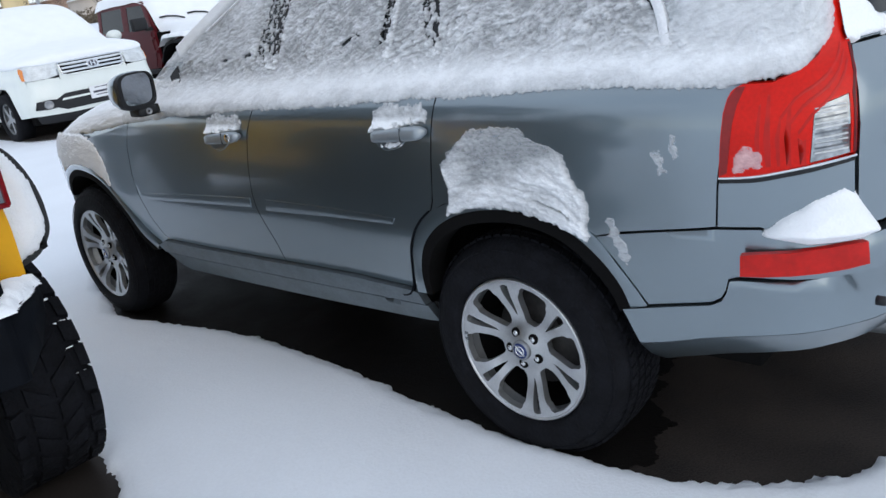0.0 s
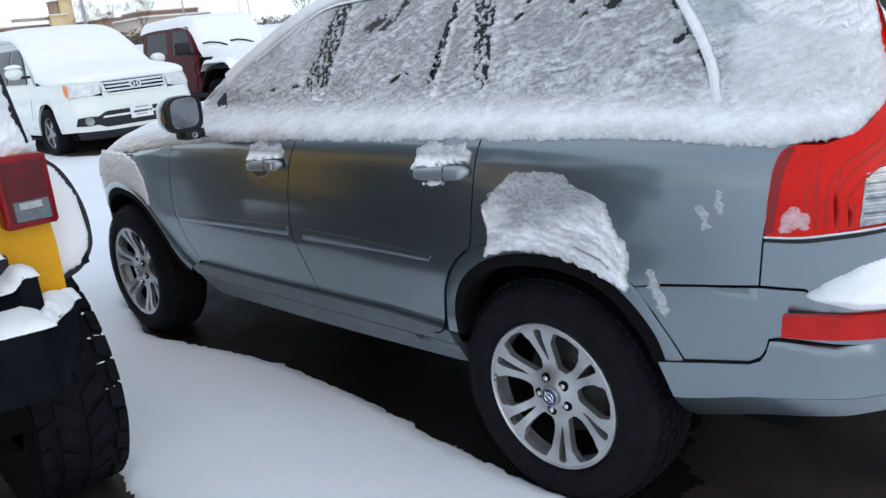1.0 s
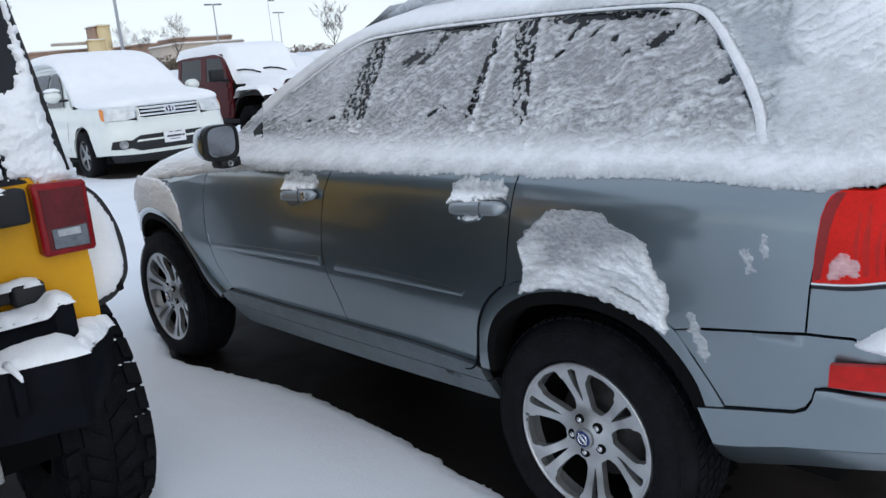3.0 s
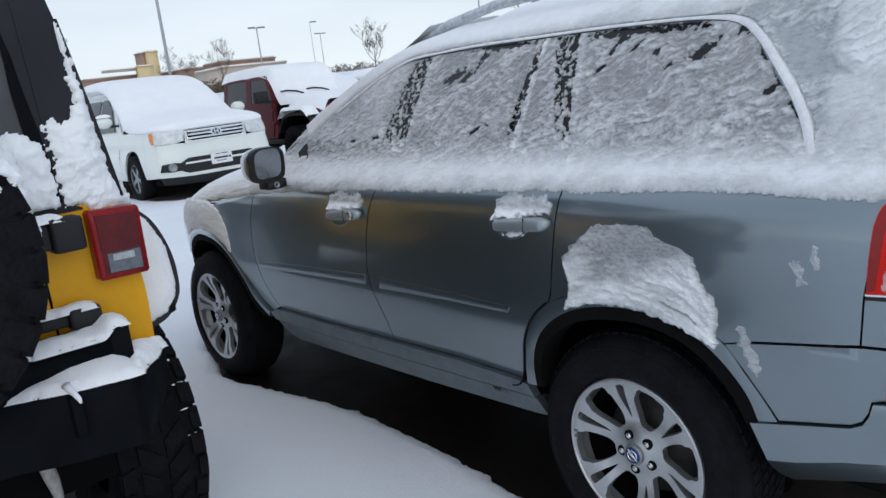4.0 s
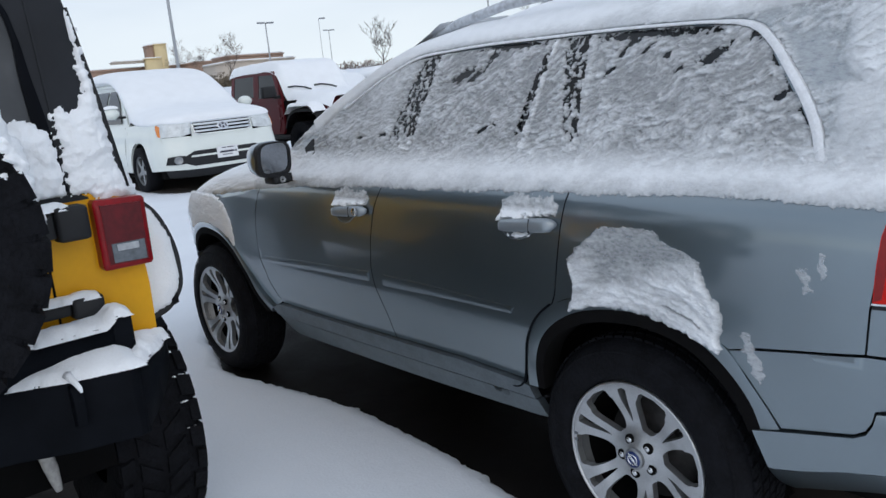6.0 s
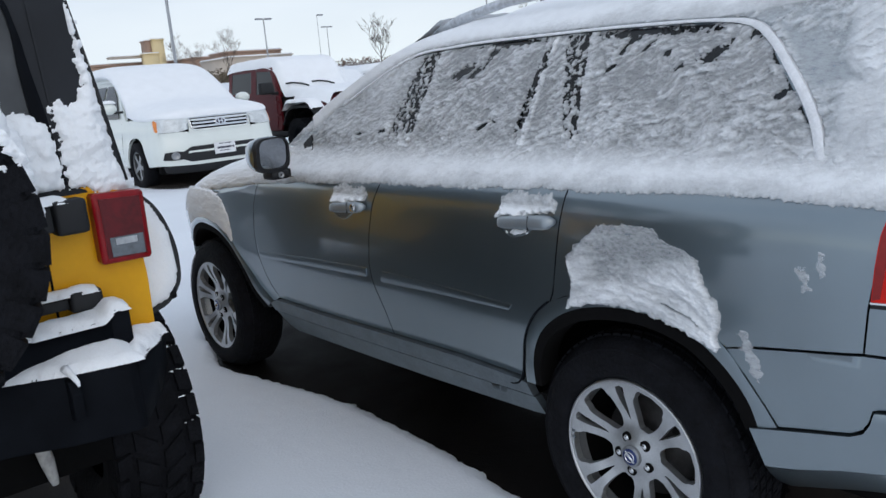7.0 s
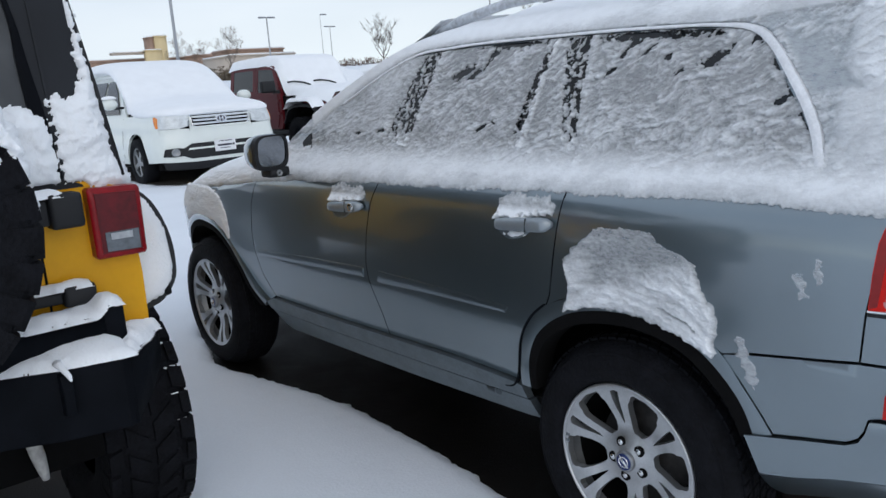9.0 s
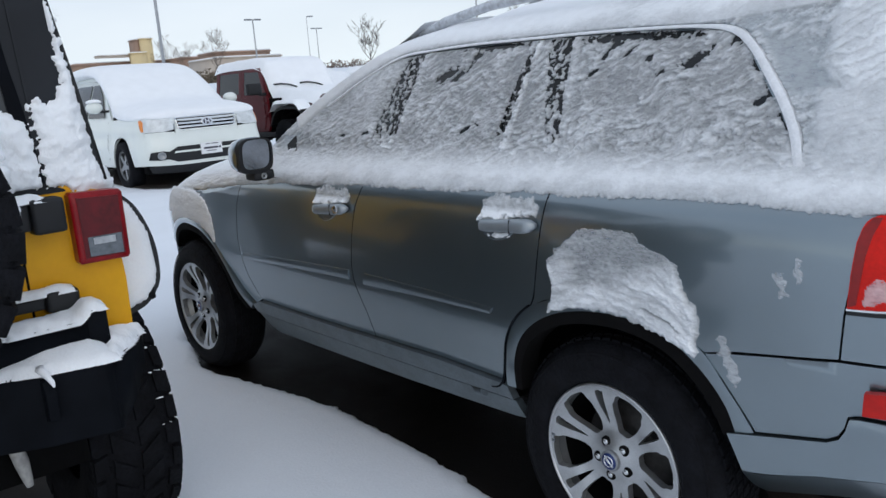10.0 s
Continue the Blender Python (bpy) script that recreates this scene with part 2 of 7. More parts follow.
def sheet(outline, surf, step=0.04, depth=0.012, holes=(), gap=0.0, mirror=False, crown=None, proud=0.0):
    """A panel cut to an outline in a surface's own coordinates, with its edge turned in by depth. crown(u, v): extra height."""
    loops = [dense(shrunk(list(l), g) if g else list(l), step) for l, g in [(outline, gap)] + [(h, -gap) for h in holes]]
    pts, edges = [], []
    for l in loops:
        first = len(pts)
        pts += l
        edges += [(first + i, first + (i + 1) % len(l)) for i in range(len(l))]
    rim = len(pts)
    o = np.array(loops[0])
    gu, gv = np.meshgrid(np.arange(o[:, 0].min() + step / 2, o[:, 0].max(), step), np.arange(o[:, 1].min() + step / 2, o[:, 1].max(), step))
    gu, gv = gu.ravel(), gv.ravel()
    if len(gu):
        keep = edge_distance(loops[0], gu, gv) > step * 0.35
        for l in loops[1:]:
            keep &= edge_distance(l, gu, gv) < -step * 0.35
        pts += list(zip(gu[keep].tolist(), gv[keep].tolist()))
    v2, _, tris, *_ = delaunay_2d_cdt([Vector(p) for p in pts], edges, [], 0, 1e-6)
    v2 = [(v.x, v.y) for v in v2]
    c = np.array([np.mean([v2[i] for i in t], axis=0) for t in tris])
    ok = inside(loops[0], c[:, 0], c[:, 1])
    for l in loops[1:]:
        ok &= ~inside(l, c[:, 0], c[:, 1])
    tris = [t for t, k in zip(tris, ok) if k]
    flip = Matrix.Diagonal((-1, 1, 1)) if mirror else Matrix.Identity(3)

    def at(u, v, h=0.0):
        return flip @ surf(u, v, h + proud + (crown(u, v) if crown else 0.0))
    top = [at(u, v) for u, v in v2]
    e = 1e-3
    nor = []
    for u, v in v2:
        n = (at(u + e, v) - at(u - e, v)).cross(at(u, v + e) - at(u, v - e)).normalized()
        back = at(u, v, -0.01) - at(u, v)
        nor.append(-n if n.dot(back) > 0 else n)
    faces, facen = [], []
    for t in tris:
        a, b, d = (top[i] for i in t[:3])
        t = list(t)
        if (b - a).cross(d - a).length < 4e-8:
            continue
        if (b - a).cross(d - a).dot(nor[t[0]]) < 0:
            t.reverse()
        faces.append(t)
        facen += [nor[i] for i in t]
    verts = list(top)
    count = {}
    for t in faces:
        for i in range(len(t)):
            count[(t[i], t[(i + 1) % len(t)])] = 1
    border = [(a, b) for a, b in count if (b, a) not in count]
    low = {}
    if depth:
        for a, b in border:
            for i in (a, b):
                if i not in low:
                    low[i] = len(verts)
                    verts.append(at(*v2[i], -depth))
            f = [b, a, low[a], low[b]]
            fn = (verts[a] - verts[b]).cross(verts[low[b]] - verts[b])
            fn = fn.normalized() if fn.length > 1e-12 else Vector((0, 0, 1))
            faces.append(f)
            facen += [fn] * 4
    me = bpy.data.meshes.new("panel")
    me.from_pydata([tuple(v) for v in verts], [], faces)
    me.polygons.foreach_set("use_smooth", [True] * len(me.polygons))
    me.normals_split_custom_set([tuple(n) for n in facen])
    return me


def ribbon(a, b, surf, step=0.02, across=3, depth=0.012, mirror=False, proud=0.0, crown=0.0):
    """A band between two curves of a surface, rounded across by crown, its edges turned in by depth."""
    def even(c, n):
        c = np.array(c, float)
        t = np.r_[0, np.cumsum(np.hypot(*np.diff(c, axis=0).T))]
        q = np.linspace(0, t[-1], n)
        if len(c) < 5:
            return np.stack([np.interp(q, t, c[:, 0]), np.interp(q, t, c[:, 1])], 1)
        smooth = curve(np.c_[t, c])
        return np.array([smooth(k) for k in q])
    n = max(4, int(np.sum(np.hypot(*np.diff(np.array(a, float), axis=0).T)) / step))
    pa, pb = even(a, n), even(b, n)
    sx = -1 if mirror else 1
    bm = bmesh.new()
    rows = []
    for i in range(n):
        row = []
        for k in range(-1, across + 2):
            t = min(max(k / across, 0.0), 1.0)
            u, v = pa[i] + (pb[i] - pa[i]) * t
            out = proud - depth if k in (-1, across + 1) else proud + crown * math.sin(math.pi * t)
            p = surf(u, v, out)
            row.append(bm.verts.new((sx * p[0], p[1], p[2])))
        rows.append(row)
    for r, q in zip(rows, rows[1:]):
        for k in range(len(r) - 1):
            bm.faces.new((r[k], r[k + 1], q[k + 1], q[k]))
    bm.faces.new(rows[0])
    bm.faces.new(rows[-1][::-1])
    bmesh.ops.recalc_face_normals(bm, faces=bm.faces[:])
    for e in bm.edges:
        e.smooth = len(e.link_faces) < 2 or e.calc_face_angle(0) < 0.7
    return bm


def gradient_noise(u, v, seed):
    """Smooth noise over many points at once, about -0.7 to 0.7."""
    iu, iv = np.floor(u).astype(np.int64), np.floor(v).astype(np.int64)
    fu, fv = u - iu, v - iv

    def corner(a, b):
        h = (iu + a) * 374761393 + (iv + b) * 668265263 + int(seed * 1013) * 974634777
        h = (h ^ (h >> 13)) * 1274126177 & 0xFFFFFFFF
        angle = ((h ^ (h >> 16)) & 0xFFFF) * (2 * math.pi / 65536)
        return np.cos(angle) * (fu - a) + np.sin(angle) * (fv - b)
    su, sv = fu ** 3 * (fu * (6 * fu - 15) + 10), fv ** 3 * (fv * (6 * fv - 15) + 10)
    low = corner(0, 0) * (1 - su) + corner(1, 0) * su
    high = corner(0, 1) * (1 - su) + corner(1, 1) * su
    return low * (1 - sv) + high * sv


def grain(u, v, scale, octaves=4, seed=0.0, gain=0.5):
    """Several scales of smooth noise on top of one another."""
    total, weight = np.zeros(len(u)), 1.0
    for k in range(octaves):
        total += weight * gradient_noise(np.asarray(u) * scale + 7.3 * k, np.asarray(v) * scale - 3.1 * k, seed + k)
        scale, weight = scale * 2.07, weight * gain
    return total * 1.5


def along(line, u):
    """A curve's first value at many places."""
    known, where = np.unique(np.asarray(u), return_inverse=True)
    return np.array([float(line(a)[0]) for a in known])[where]


def snow_field(surf, us, vs, thick, mirror=False, buried=-0.006, many=None):
    """Snow lying on a surface: a dense field of heights, ragged where it thins out to nothing."""
    us, vs = np.asarray(us), np.asarray(vs)
    U, V = np.meshgrid(us, vs, indexing="ij")
    H = np.array(thick(U.ravel(), V.ravel())).reshape(U.shape)
    keep = H > 0
    near = keep.copy()
    near[1:] |= keep[:-1]
    near[:-1] |= keep[1:]
    near[:, 1:] |= near[:, :-1].copy()
    near[:, :-1] |= near[:, 1:].copy()
    index = -np.ones(U.shape, int)
    verts = []
    deep = []
    s = -1 if mirror else 1
    if many is not None:
        index[near] = np.arange(int(near.sum()))
        deep = np.maximum(H[near], 0.0).tolist()
        verts = (many(U[near], V[near], np.maximum(H[near], buried)) * (s, 1, 1)).tolist()
    else:
        for i, j in np.argwhere(near):
            index[i, j] = len(verts)
            deep.append(max(float(H[i, j]), 0.0))
            p = surf(U[i, j], V[i, j], max(H[i, j], buried))
            verts.append((s * p[0], p[1], p[2]))
    a, b, c, d = index[:-1, :-1], index[1:, :-1], index[1:, 1:], index[:-1, 1:]
    ok = (a >= 0) & (b >= 0) & (c >= 0) & (d >= 0)
    faces = np.stack([a[ok], b[ok], c[ok], d[ok]], 1)
    if mirror:
        faces = faces[:, ::-1]
    me = bpy.data.meshes.new("snow")
    me.from_pydata(verts, [], faces.tolist())
    me.attributes.new("thickness", "FLOAT", "POINT").data.foreach_set("value", deep)
    return me


def rough(u, v, scale, octaves=4, seed=0.0):
    return np.array([noise.fractal(Vector((a * scale, b * scale, seed)), 1.0, 2.1, octaves) for a, b in zip(u, v)])


def box(x0, x1, y0, y1, z0, z1, bevel=0.0, segments=2):
    bm = bmesh.new()
    bmesh.ops.create_cube(bm, size=1, matrix=Matrix.Translation(((x0 + x1) / 2, (y0 + y1) / 2, (z0 + z1) / 2)) @ Matrix.Diagonal((x1 - x0, y1 - y0, z1 - z0, 1)))
    if bevel:
        bmesh.ops.bevel(bm, geom=bm.edges[:], offset=bevel, segments=segments, affect="EDGES", profile=0.6)
    return bm


def prism(outline, axis, a, b, bevel=0.0, taper=1.0):
    """An outline of two coordinates pushed through along an axis from a to b."""
    bm = bmesh.new()

    def put(p, t):
        q = list(p)
        q.insert("xyz".index(axis), t)
        return bm.verts.new(q)
    c = np.mean(outline, axis=0)
    lo = [put(p, a) for p in outline]
    hi = [put((c[0] + (p[0] - c[0]) * taper, c[1] + (p[1] - c[1]) * taper), b) for p in outline]
    n = len(outline)
    bm.faces.new(lo[::-1])
    bm.faces.new(hi)
    for i in range(n):
        bm.faces.new((lo[i], lo[(i + 1) % n], hi[(i + 1) % n], hi[i]))
    bmesh.ops.recalc_face_normals(bm, faces=bm.faces[:])
    if bevel:
        bmesh.ops.bevel(bm, geom=bm.edges[:], offset=bevel, segments=2, affect="EDGES", profile=0.6)
    return bm


def turned(profile, axis="x", n=48, centre=(0, 0, 0)):
    """A profile of (radius, place along the axis) turned round the axis."""
    bm = bmesh.new()
    rings = []
    for r, t in profile:
        ring = []
        for k in range(n):
            a = 2 * math.pi * k / n
            p = {"x": (t, r * math.cos(a), r * math.sin(a)), "y": (r * math.cos(a), t, r * math.sin(a)), "z": (r * math.cos(a), r * math.sin(a), t)}[axis]
            ring.append(bm.verts.new(Vector(p) + Vector(centre)))
        rings.append(ring)
    for a, b in zip(rings, rings[1:]):
        for k in range(n):
            bm.faces.new((a[k], a[(k + 1) % n], b[(k + 1) % n], b[k]))
    bmesh.ops.recalc_face_normals(bm, faces=bm.faces[:])
    return bm


def disc(r, t, axis="x", n=32, centre=(0, 0, 0), thick=0.01, rim=0.002):
    return turned([(1e-4, t), (r - rim, t), (r, t + math.copysign(rim, thick)), (r, t + thick), (1e-4, t + thick)], axis, n, centre)


def tube(points, radius, sides=10, radii=None):
    """A round bar along points."""
    bm = bmesh.new()
    pts = [Vector(p) for p in points]
    rings, up = [], None
    for i, p in enumerate(pts):
        d = (pts[min(i + 1, len(pts) - 1)] - pts[max(i - 1, 0)]).normalized()
        up = d.orthogonal().normalized() if up is None else (up - d * up.dot(d)).normalized()
        w = d.cross(up)
        r = radii[i] if radii else radius
        rings.append([bm.verts.new(p + (up * math.cos(2 * math.pi * k / sides) + w * math.sin(2 * math.pi * k / sides)) * r) for k in range(sides)])
    for a, b in zip(rings, rings[1:]):
        for k in range(sides):
            bm.faces.new((a[k], a[(k + 1) % sides], b[(k + 1) % sides], b[k]))
    bm.faces.new(rings[0][::-1])
    bm.faces.new(rings[-1])
    return bm


def loft(sections, caps=True):
    """A skin over closed sections that all have the same number of points."""
    bm = bmesh.new()
    rings = [[bm.verts.new(p) for p in s] for s in sections]
    n = len(rings[0])
    for a, b in zip(rings, rings[1:]):
        for k in range(n):
            bm.faces.new((a[k], a[(k + 1) % n], b[(k + 1) % n], b[k]))
    if caps:
        bm.faces.new(rings[0][::-1])
        bm.faces.new(rings[-1])
    bmesh.ops.recalc_face_normals(bm, faces=bm.faces[:])
    return bm


def joined(*bms):
    out = bmesh.new()
    for b in bms:
        me = bpy.data.meshes.new("t")
        b.to_mesh(me)
        b.free()
        out.from_mesh(me)
        bpy.data.meshes.remove(me)
    return out


def moved(bm, m):
    bm.transform(m)
    return bm


def bridge(a, b):
    """The closed outline between two curves that run the same way."""
    return list(a) + list(b)[::-1]


def circle(r, n=32, c=(0, 0), a0=0.0):
    return [(c[0] + r * math.cos(a0 + 2 * math.pi * k / n), c[1] + r * math.sin(a0 + 2 * math.pi * k / n)) for k in range(n)]


def upper_half(bm, z):
    """Only what lies above a height."""
    bmesh.ops.delete(bm, geom=[v for v in bm.verts if v.co.z < z], context="VERTS")
    return bm


# ---- ground ----
def terrain(x, y):
    """The lot rises a little towards the far side."""
    return 0.011 * np.clip(y - 3, 0, 13) + 0.037 * np.clip(y - 16, 0, 240)


BARE_CAR = [(-0.80, 3.40), (-0.82, 3.15), (-0.90, 3.0), (-0.945, 2.88), (-0.94, 2.66), (-0.863, 2.26), (-0.80, 1.93), (-0.788, 1.55), (-0.80, 1.2), (-0.82, 0.92), (-0.856, 0.66),
            (-0.885, 0.35), (-0.905, 0.0), (-0.89, -0.25), (-0.86, -0.46), (-0.79, -0.63), (-0.72, -0.72), (-0.62, -0.84), (-0.3, -1.0), (0.5, -1.02),
            (0.98, -0.8), (0.98, 3.3), (0.5, 3.7), (-0.6, 3.7)]
BARE_JEEP = [(-3.55, 1.0), (-3.3, 0.75), (-2.1, 0.72), (-1.86, 0.95), (-1.775, 1.2), (-1.73, 1.42), (-1.74, 1.9), (-1.9, 2.4), (-1.78, 3.5), (-1.78, 4.4), (-3.55, 4.4)]


def spaced(lo, hi, step, far, growth=1.22):
    mid = list(np.arange(lo, hi, step))
    d, up, down = step, [], []
    while (up[-1] if up else hi) < far:
        d *= growth
        up.append((up[-1] if up else mid[-1]) + d)
    d = step
    while (down[-1] if down else lo) > -far:
        d *= growth
        down.append((down[-1] if down else mid[0]) - d)
    return np.array(down[::-1] + mid + up)


def ground_mesh(height, xs, ys, drop=None):
    X, Y = np.meshgrid(xs, ys, indexing="ij")
    Z = height(X.ravel(), Y.ravel())
    n = len(ys)
    idx = np.arange(X.size).reshape(X.shape)
    f = np.stack([idx[:-1, :-1].ravel(), idx[1:, :-1].ravel(), idx[1:, 1:].ravel(), idx[:-1, 1:].ravel()], 1)
    if drop is not None:
        gone = drop(X.ravel(), Y.ravel())
        f = f[~gone[f].all(axis=1)]
    me = bpy.data.meshes.new("ground")
    me.from_pydata(np.stack([X.ravel(), Y.ravel(), Z], 1).tolist(), [], f.tolist())
    return me


def snow_depth(x, y):
    near = (np.abs(x + 1) < 4) & (y > -4) & (y < 8)
    d = np.full(len(x), -1.0)
    bite = np.zeros(len(x))
    i = np.where(near)[0]
    bite[i] = rough(x[i], y[i], 9.0, 4, 3.0) * 0.018 + rough(x[i], y[i], 38.0, 4, 5.0) * (0.012 + 0.014 * np.clip((-0.35 - y[i]) / 0.3, 0, 1))
    d[i] = np.maximum(edge_distance(BARE_CAR, x[i], y[i]), edge_distance(BARE_JEEP, x[i], y[i]))
    gone = d + bite
    depth = 0.042 * np.clip(-gone / 0.075, -1, 1)
    depth = np.where(gone < 0, 0.042 * np.sqrt(np.clip(-gone / 0.075, 0, 1)), -0.03)
    swell = np.zeros(len(x))
    j = np.where((np.abs(x) < 60) & (np.abs(y) < 90))[0]
    swell[j] = rough(x[j], y[j], 0.9, 3, 1.0) * 0.010
    swell[i] += rough(x[i], y[i], 14.0, 3, 2.0) * 0.0012
    tracks = np.zeros(len(x))
    for c in (-0.3, 1.3, 5.0, 6.6):
        tracks -= 0.02 * np.exp(-((y - 7.4 - 0.03 * x - 0.55 * c) / 0.11) ** 2)
    return np.where(depth > 0, depth + swell + tracks * (np.abs(x) < 30), depth)


xs, ys = spaced(-2.2, 1.0, 0.015, 2500), spaced(-1.2, 3.6, 0.017, 2500)
gx, gy = spaced(-4.0, 2.0, 0.25, 2500), spaced(-3.0, 6.0, 0.25, 2500)
tagged(part("ground", ground_mesh(lambda x, y: terrain(x, y) - 0.0, gx, gy), ASPHALT), "dark wet asphalt lot, bare under the parked cars", "ground", kind="structure")
tagged(part("snow_blanket", ground_mesh(lambda x, y: terrain(x, y) + snow_depth(x, y), xs, ys), GROUND_SNOW),
       "smooth fresh snow lying on the parking lot", "snow", kind="structure")


def ragged(outline, by, seed):
    """An outline whose edge wanders in and out."""
    pts = dense(outline, 0.009)
    wander = lambda x, y, k: sum(by * g * noise.noise(Vector((x * f, y * f, seed + k))) for f, g in ((7, 1.0), (22, 0.55), (60, 0.3), (130, 0.16)))
    return [(x + wander(x, y, 0), y + wander(x, y, 5)) for x, y in pts]


# wet ground under and beside the silver car, its shade painted in near-black
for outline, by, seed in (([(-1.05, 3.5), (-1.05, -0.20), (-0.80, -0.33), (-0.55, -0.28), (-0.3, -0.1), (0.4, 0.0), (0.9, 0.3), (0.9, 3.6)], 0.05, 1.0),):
    tagged(part("shaded_wet_patch", sheet(ragged(outline, by, seed), lambda u, v, h=0.0: Vector((u, v, 0.004 + h)), 0.5, 0.003), SHADED_ASPHALT), "dark wet asphalt with the parked car's shade painted in", "ground", "wet patches", kind="structure")


# ---- silver estate car ----
def curve(points):
    """Catmull-Rom through points, parametrised by the first column."""
    p = np.array(points, float)
    k = p[:, 0]
    m = np.gradient(p[:, 1:], k, axis=0)

    def at(t):
        i = int(min(max(np.searchsorted(k, t) - 1, 0), len(k) - 2))
        h = k[i + 1] - k[i]
        s = (t - k[i]) / h
        if s < 0 or s > 1:
            e, j = (s * h, i) if s < 0 else ((s - 1) * h, i + 1)
            return p[j, 1:] + m[j] * e
        a, b = 2 * s ** 3 - 3 * s * s + 1, s ** 3 - 2 * s * s + s
        return a * p[i, 1:] + b * h * m[i] + (1 - a) * p[i + 1, 1:] + (s ** 3 - s * s) * h * m[i + 1]
    return at


# plan of the estate car's waist: u runs along the flank (u = y) and round both ends
def plan_curve(side, u_first):
    out, u = [], u_first
    for i, (x, y) in enumerate(side):
        if i:
            u += math.hypot(x - side[i - 1][0], y - side[i - 1][1])
        out.append((u, x, y))
    return out


CAR_PLAN = [(0.0, -1.052), (-0.3, -1.045), (-0.55, -1.02), (-0.70, -0.985), (-0.80, -0.94), (-0.868, -0.87), (-0.905, -0.78), (-0.928, -0.66),
            (-0.938, -0.45), (-0.944, 0.0), (-0.947, 0.8), (-0.943, 1.6), (-0.934, 2.2), (-0.92, 2.857), (-0.885, 3.12), (-0.80, 3.36), (-0.64, 3.56), (-0.40, 3.67), (0.0, 3.71)]
_plan = plan_curve(CAR_PLAN, 0.0)
_shift = [u for u, x, y in _plan if y == 0.0][0]
car_plan = curve([(u - _shift, x, y) for u, x, y in _plan])
car_inset = curve([(0.20, 0.20), (0.26, 0.145), (0.32, 0.10), (0.38, 0.066), (0.45, 0.036), (0.52, 0.021), (0.60, 0.015), (0.70, 0.006), (0.80, 0.001),
                   (0.90, 0.0), (1.00, 0.001), (1.06, 0.005), (1.10, 0.013), (1.14, 0.030), (1.18, 0.060), (1.22, 0.085), (1.29, 0.105),
                   (1.40, 0.145), (1.50, 0.190), (1.56, 0.220), (1.60, 0.245), (1.64, 0.285), (1.68, 0.36)])


TAIL_U, NOSE_U = -_shift, _plan[-1][0] - _shift


def car_skin(u, z, out=0.0):
    if u < TAIL_U or u > NOSE_U:
        p = car_skin(2 * (TAIL_U if u < TAIL_U else NOSE_U) - u, z, out)
        return Vector((-p[0], p[1], p[2]))
    x, y = car_plan(u)
    a, b = car_plan(u - 0.01), car_plan(u + 0.01)
    tx, ty = b[0] - a[0], b[1] - a[1]
    n = math.hypot(tx, ty)
    inset = float(car_inset(z)[0]) - out
    return Vector((x + ty / n * inset, y - tx / n * inset, z))


def car_skin_many(u, z, out):
    """The same skin at many places at once, for the flank only."""
    known, where = np.unique(u, return_inverse=True)
    base, side = np.zeros((len(known), 2)), np.zeros((len(known), 2))
    for i, k in enumerate(known):
        base[i], t = car_plan(k), car_plan(k + 0.01) - car_plan(k - 0.01)
        side[i] = np.array((t[1], -t[0])) / math.hypot(*t)
    p = base[where] + side[where] * (along(car_inset, z) - out)[:, None]
    return np.c_[p, z]


car = thing("silver_suv", "silver-green metallic SUV parked in snow, windows snowed over", "car")
FLARE_OUT = [(0.402, 0.50), (0.397, 0.58), (0.38, 0.655), (0.335, 0.735), (0.275, 0.79), (0.20, 0.825), (0.10, 0.848), (0.0, 0.858), (-0.10, 0.856),
             (-0.19, 0.842), (-0.262, 0.815), (-0.328, 0.772), (-0.380, 0.703), (-0.43, 0.63), (-0.455, 0.588)]
FLARE_MID = [(0.362, 0.50), (0.355, 0.60), (0.318, 0.68), (0.255, 0.742), (0.177, 0.786), (0.09, 0.812), (0.0, 0.824), (-0.08, 0.825), (-0.164, 0.812),
             (-0.25, 0.778), (-0.331, 0.712), (-0.385, 0.635), (-0.406, 0.575)]
FLARE_IN = [(0.335, 0.50), (0.325, 0.59), (0.288, 0.662), (0.23, 0.715), (0.16, 0.752), (0.08, 0.775), (0.0, 0.785), (-0.07, 0.786), (-0.148, 0.774),
            (-0.225, 0.745), (-0.298, 0.685), (-0.350, 0.615), (-0.372, 0.56)]
F_OUT = [(2.20, 0.475), (2.30, 0.545), (2.40, 0.655), (2.49, 0.755), (2.57, 0.808), (2.66, 0.843), (2.76, 0.858), (2.88, 0.86), (3.0, 0.835), (3.10, 0.79), (3.19, 0.71)]
F_MID = [(2.235, 0.44), (2.335, 0.53), (2.43, 0.655), (2.51, 0.74), (2.58, 0.785), (2.66, 0.815), (2.76, 0.83), (2.88, 0.83), (2.98, 0.805), (3.07, 0.76), (3.15, 0.685)]
F_IN = [(2.30, 0.43), (2.385, 0.53), (2.47, 0.645), (2.54, 0.715), (2.60, 0.755), (2.67, 0.782), (2.76, 0.795), (2.88, 0.795), (2.96, 0.775), (3.04, 0.73), (3.11, 0.66)]
TOP = 1.20
C_GAP = [(0.185, TOP), (0.20, 1.08), (0.226, 0.94), (0.246, 0.83), (0.262, 0.797), (0.32, 0.752), (0.375, 0.662), (0.40, 0.58), (0.405, 0.53), (0.43, 0.503)]
B_GAP = [(1.09, TOP), (1.125, 1.12), (1.165, 1.04), (1.205, 0.92), (1.228, 0.80), (1.222, 0.735), (1.176, 0.591), (1.157, 0.512)]
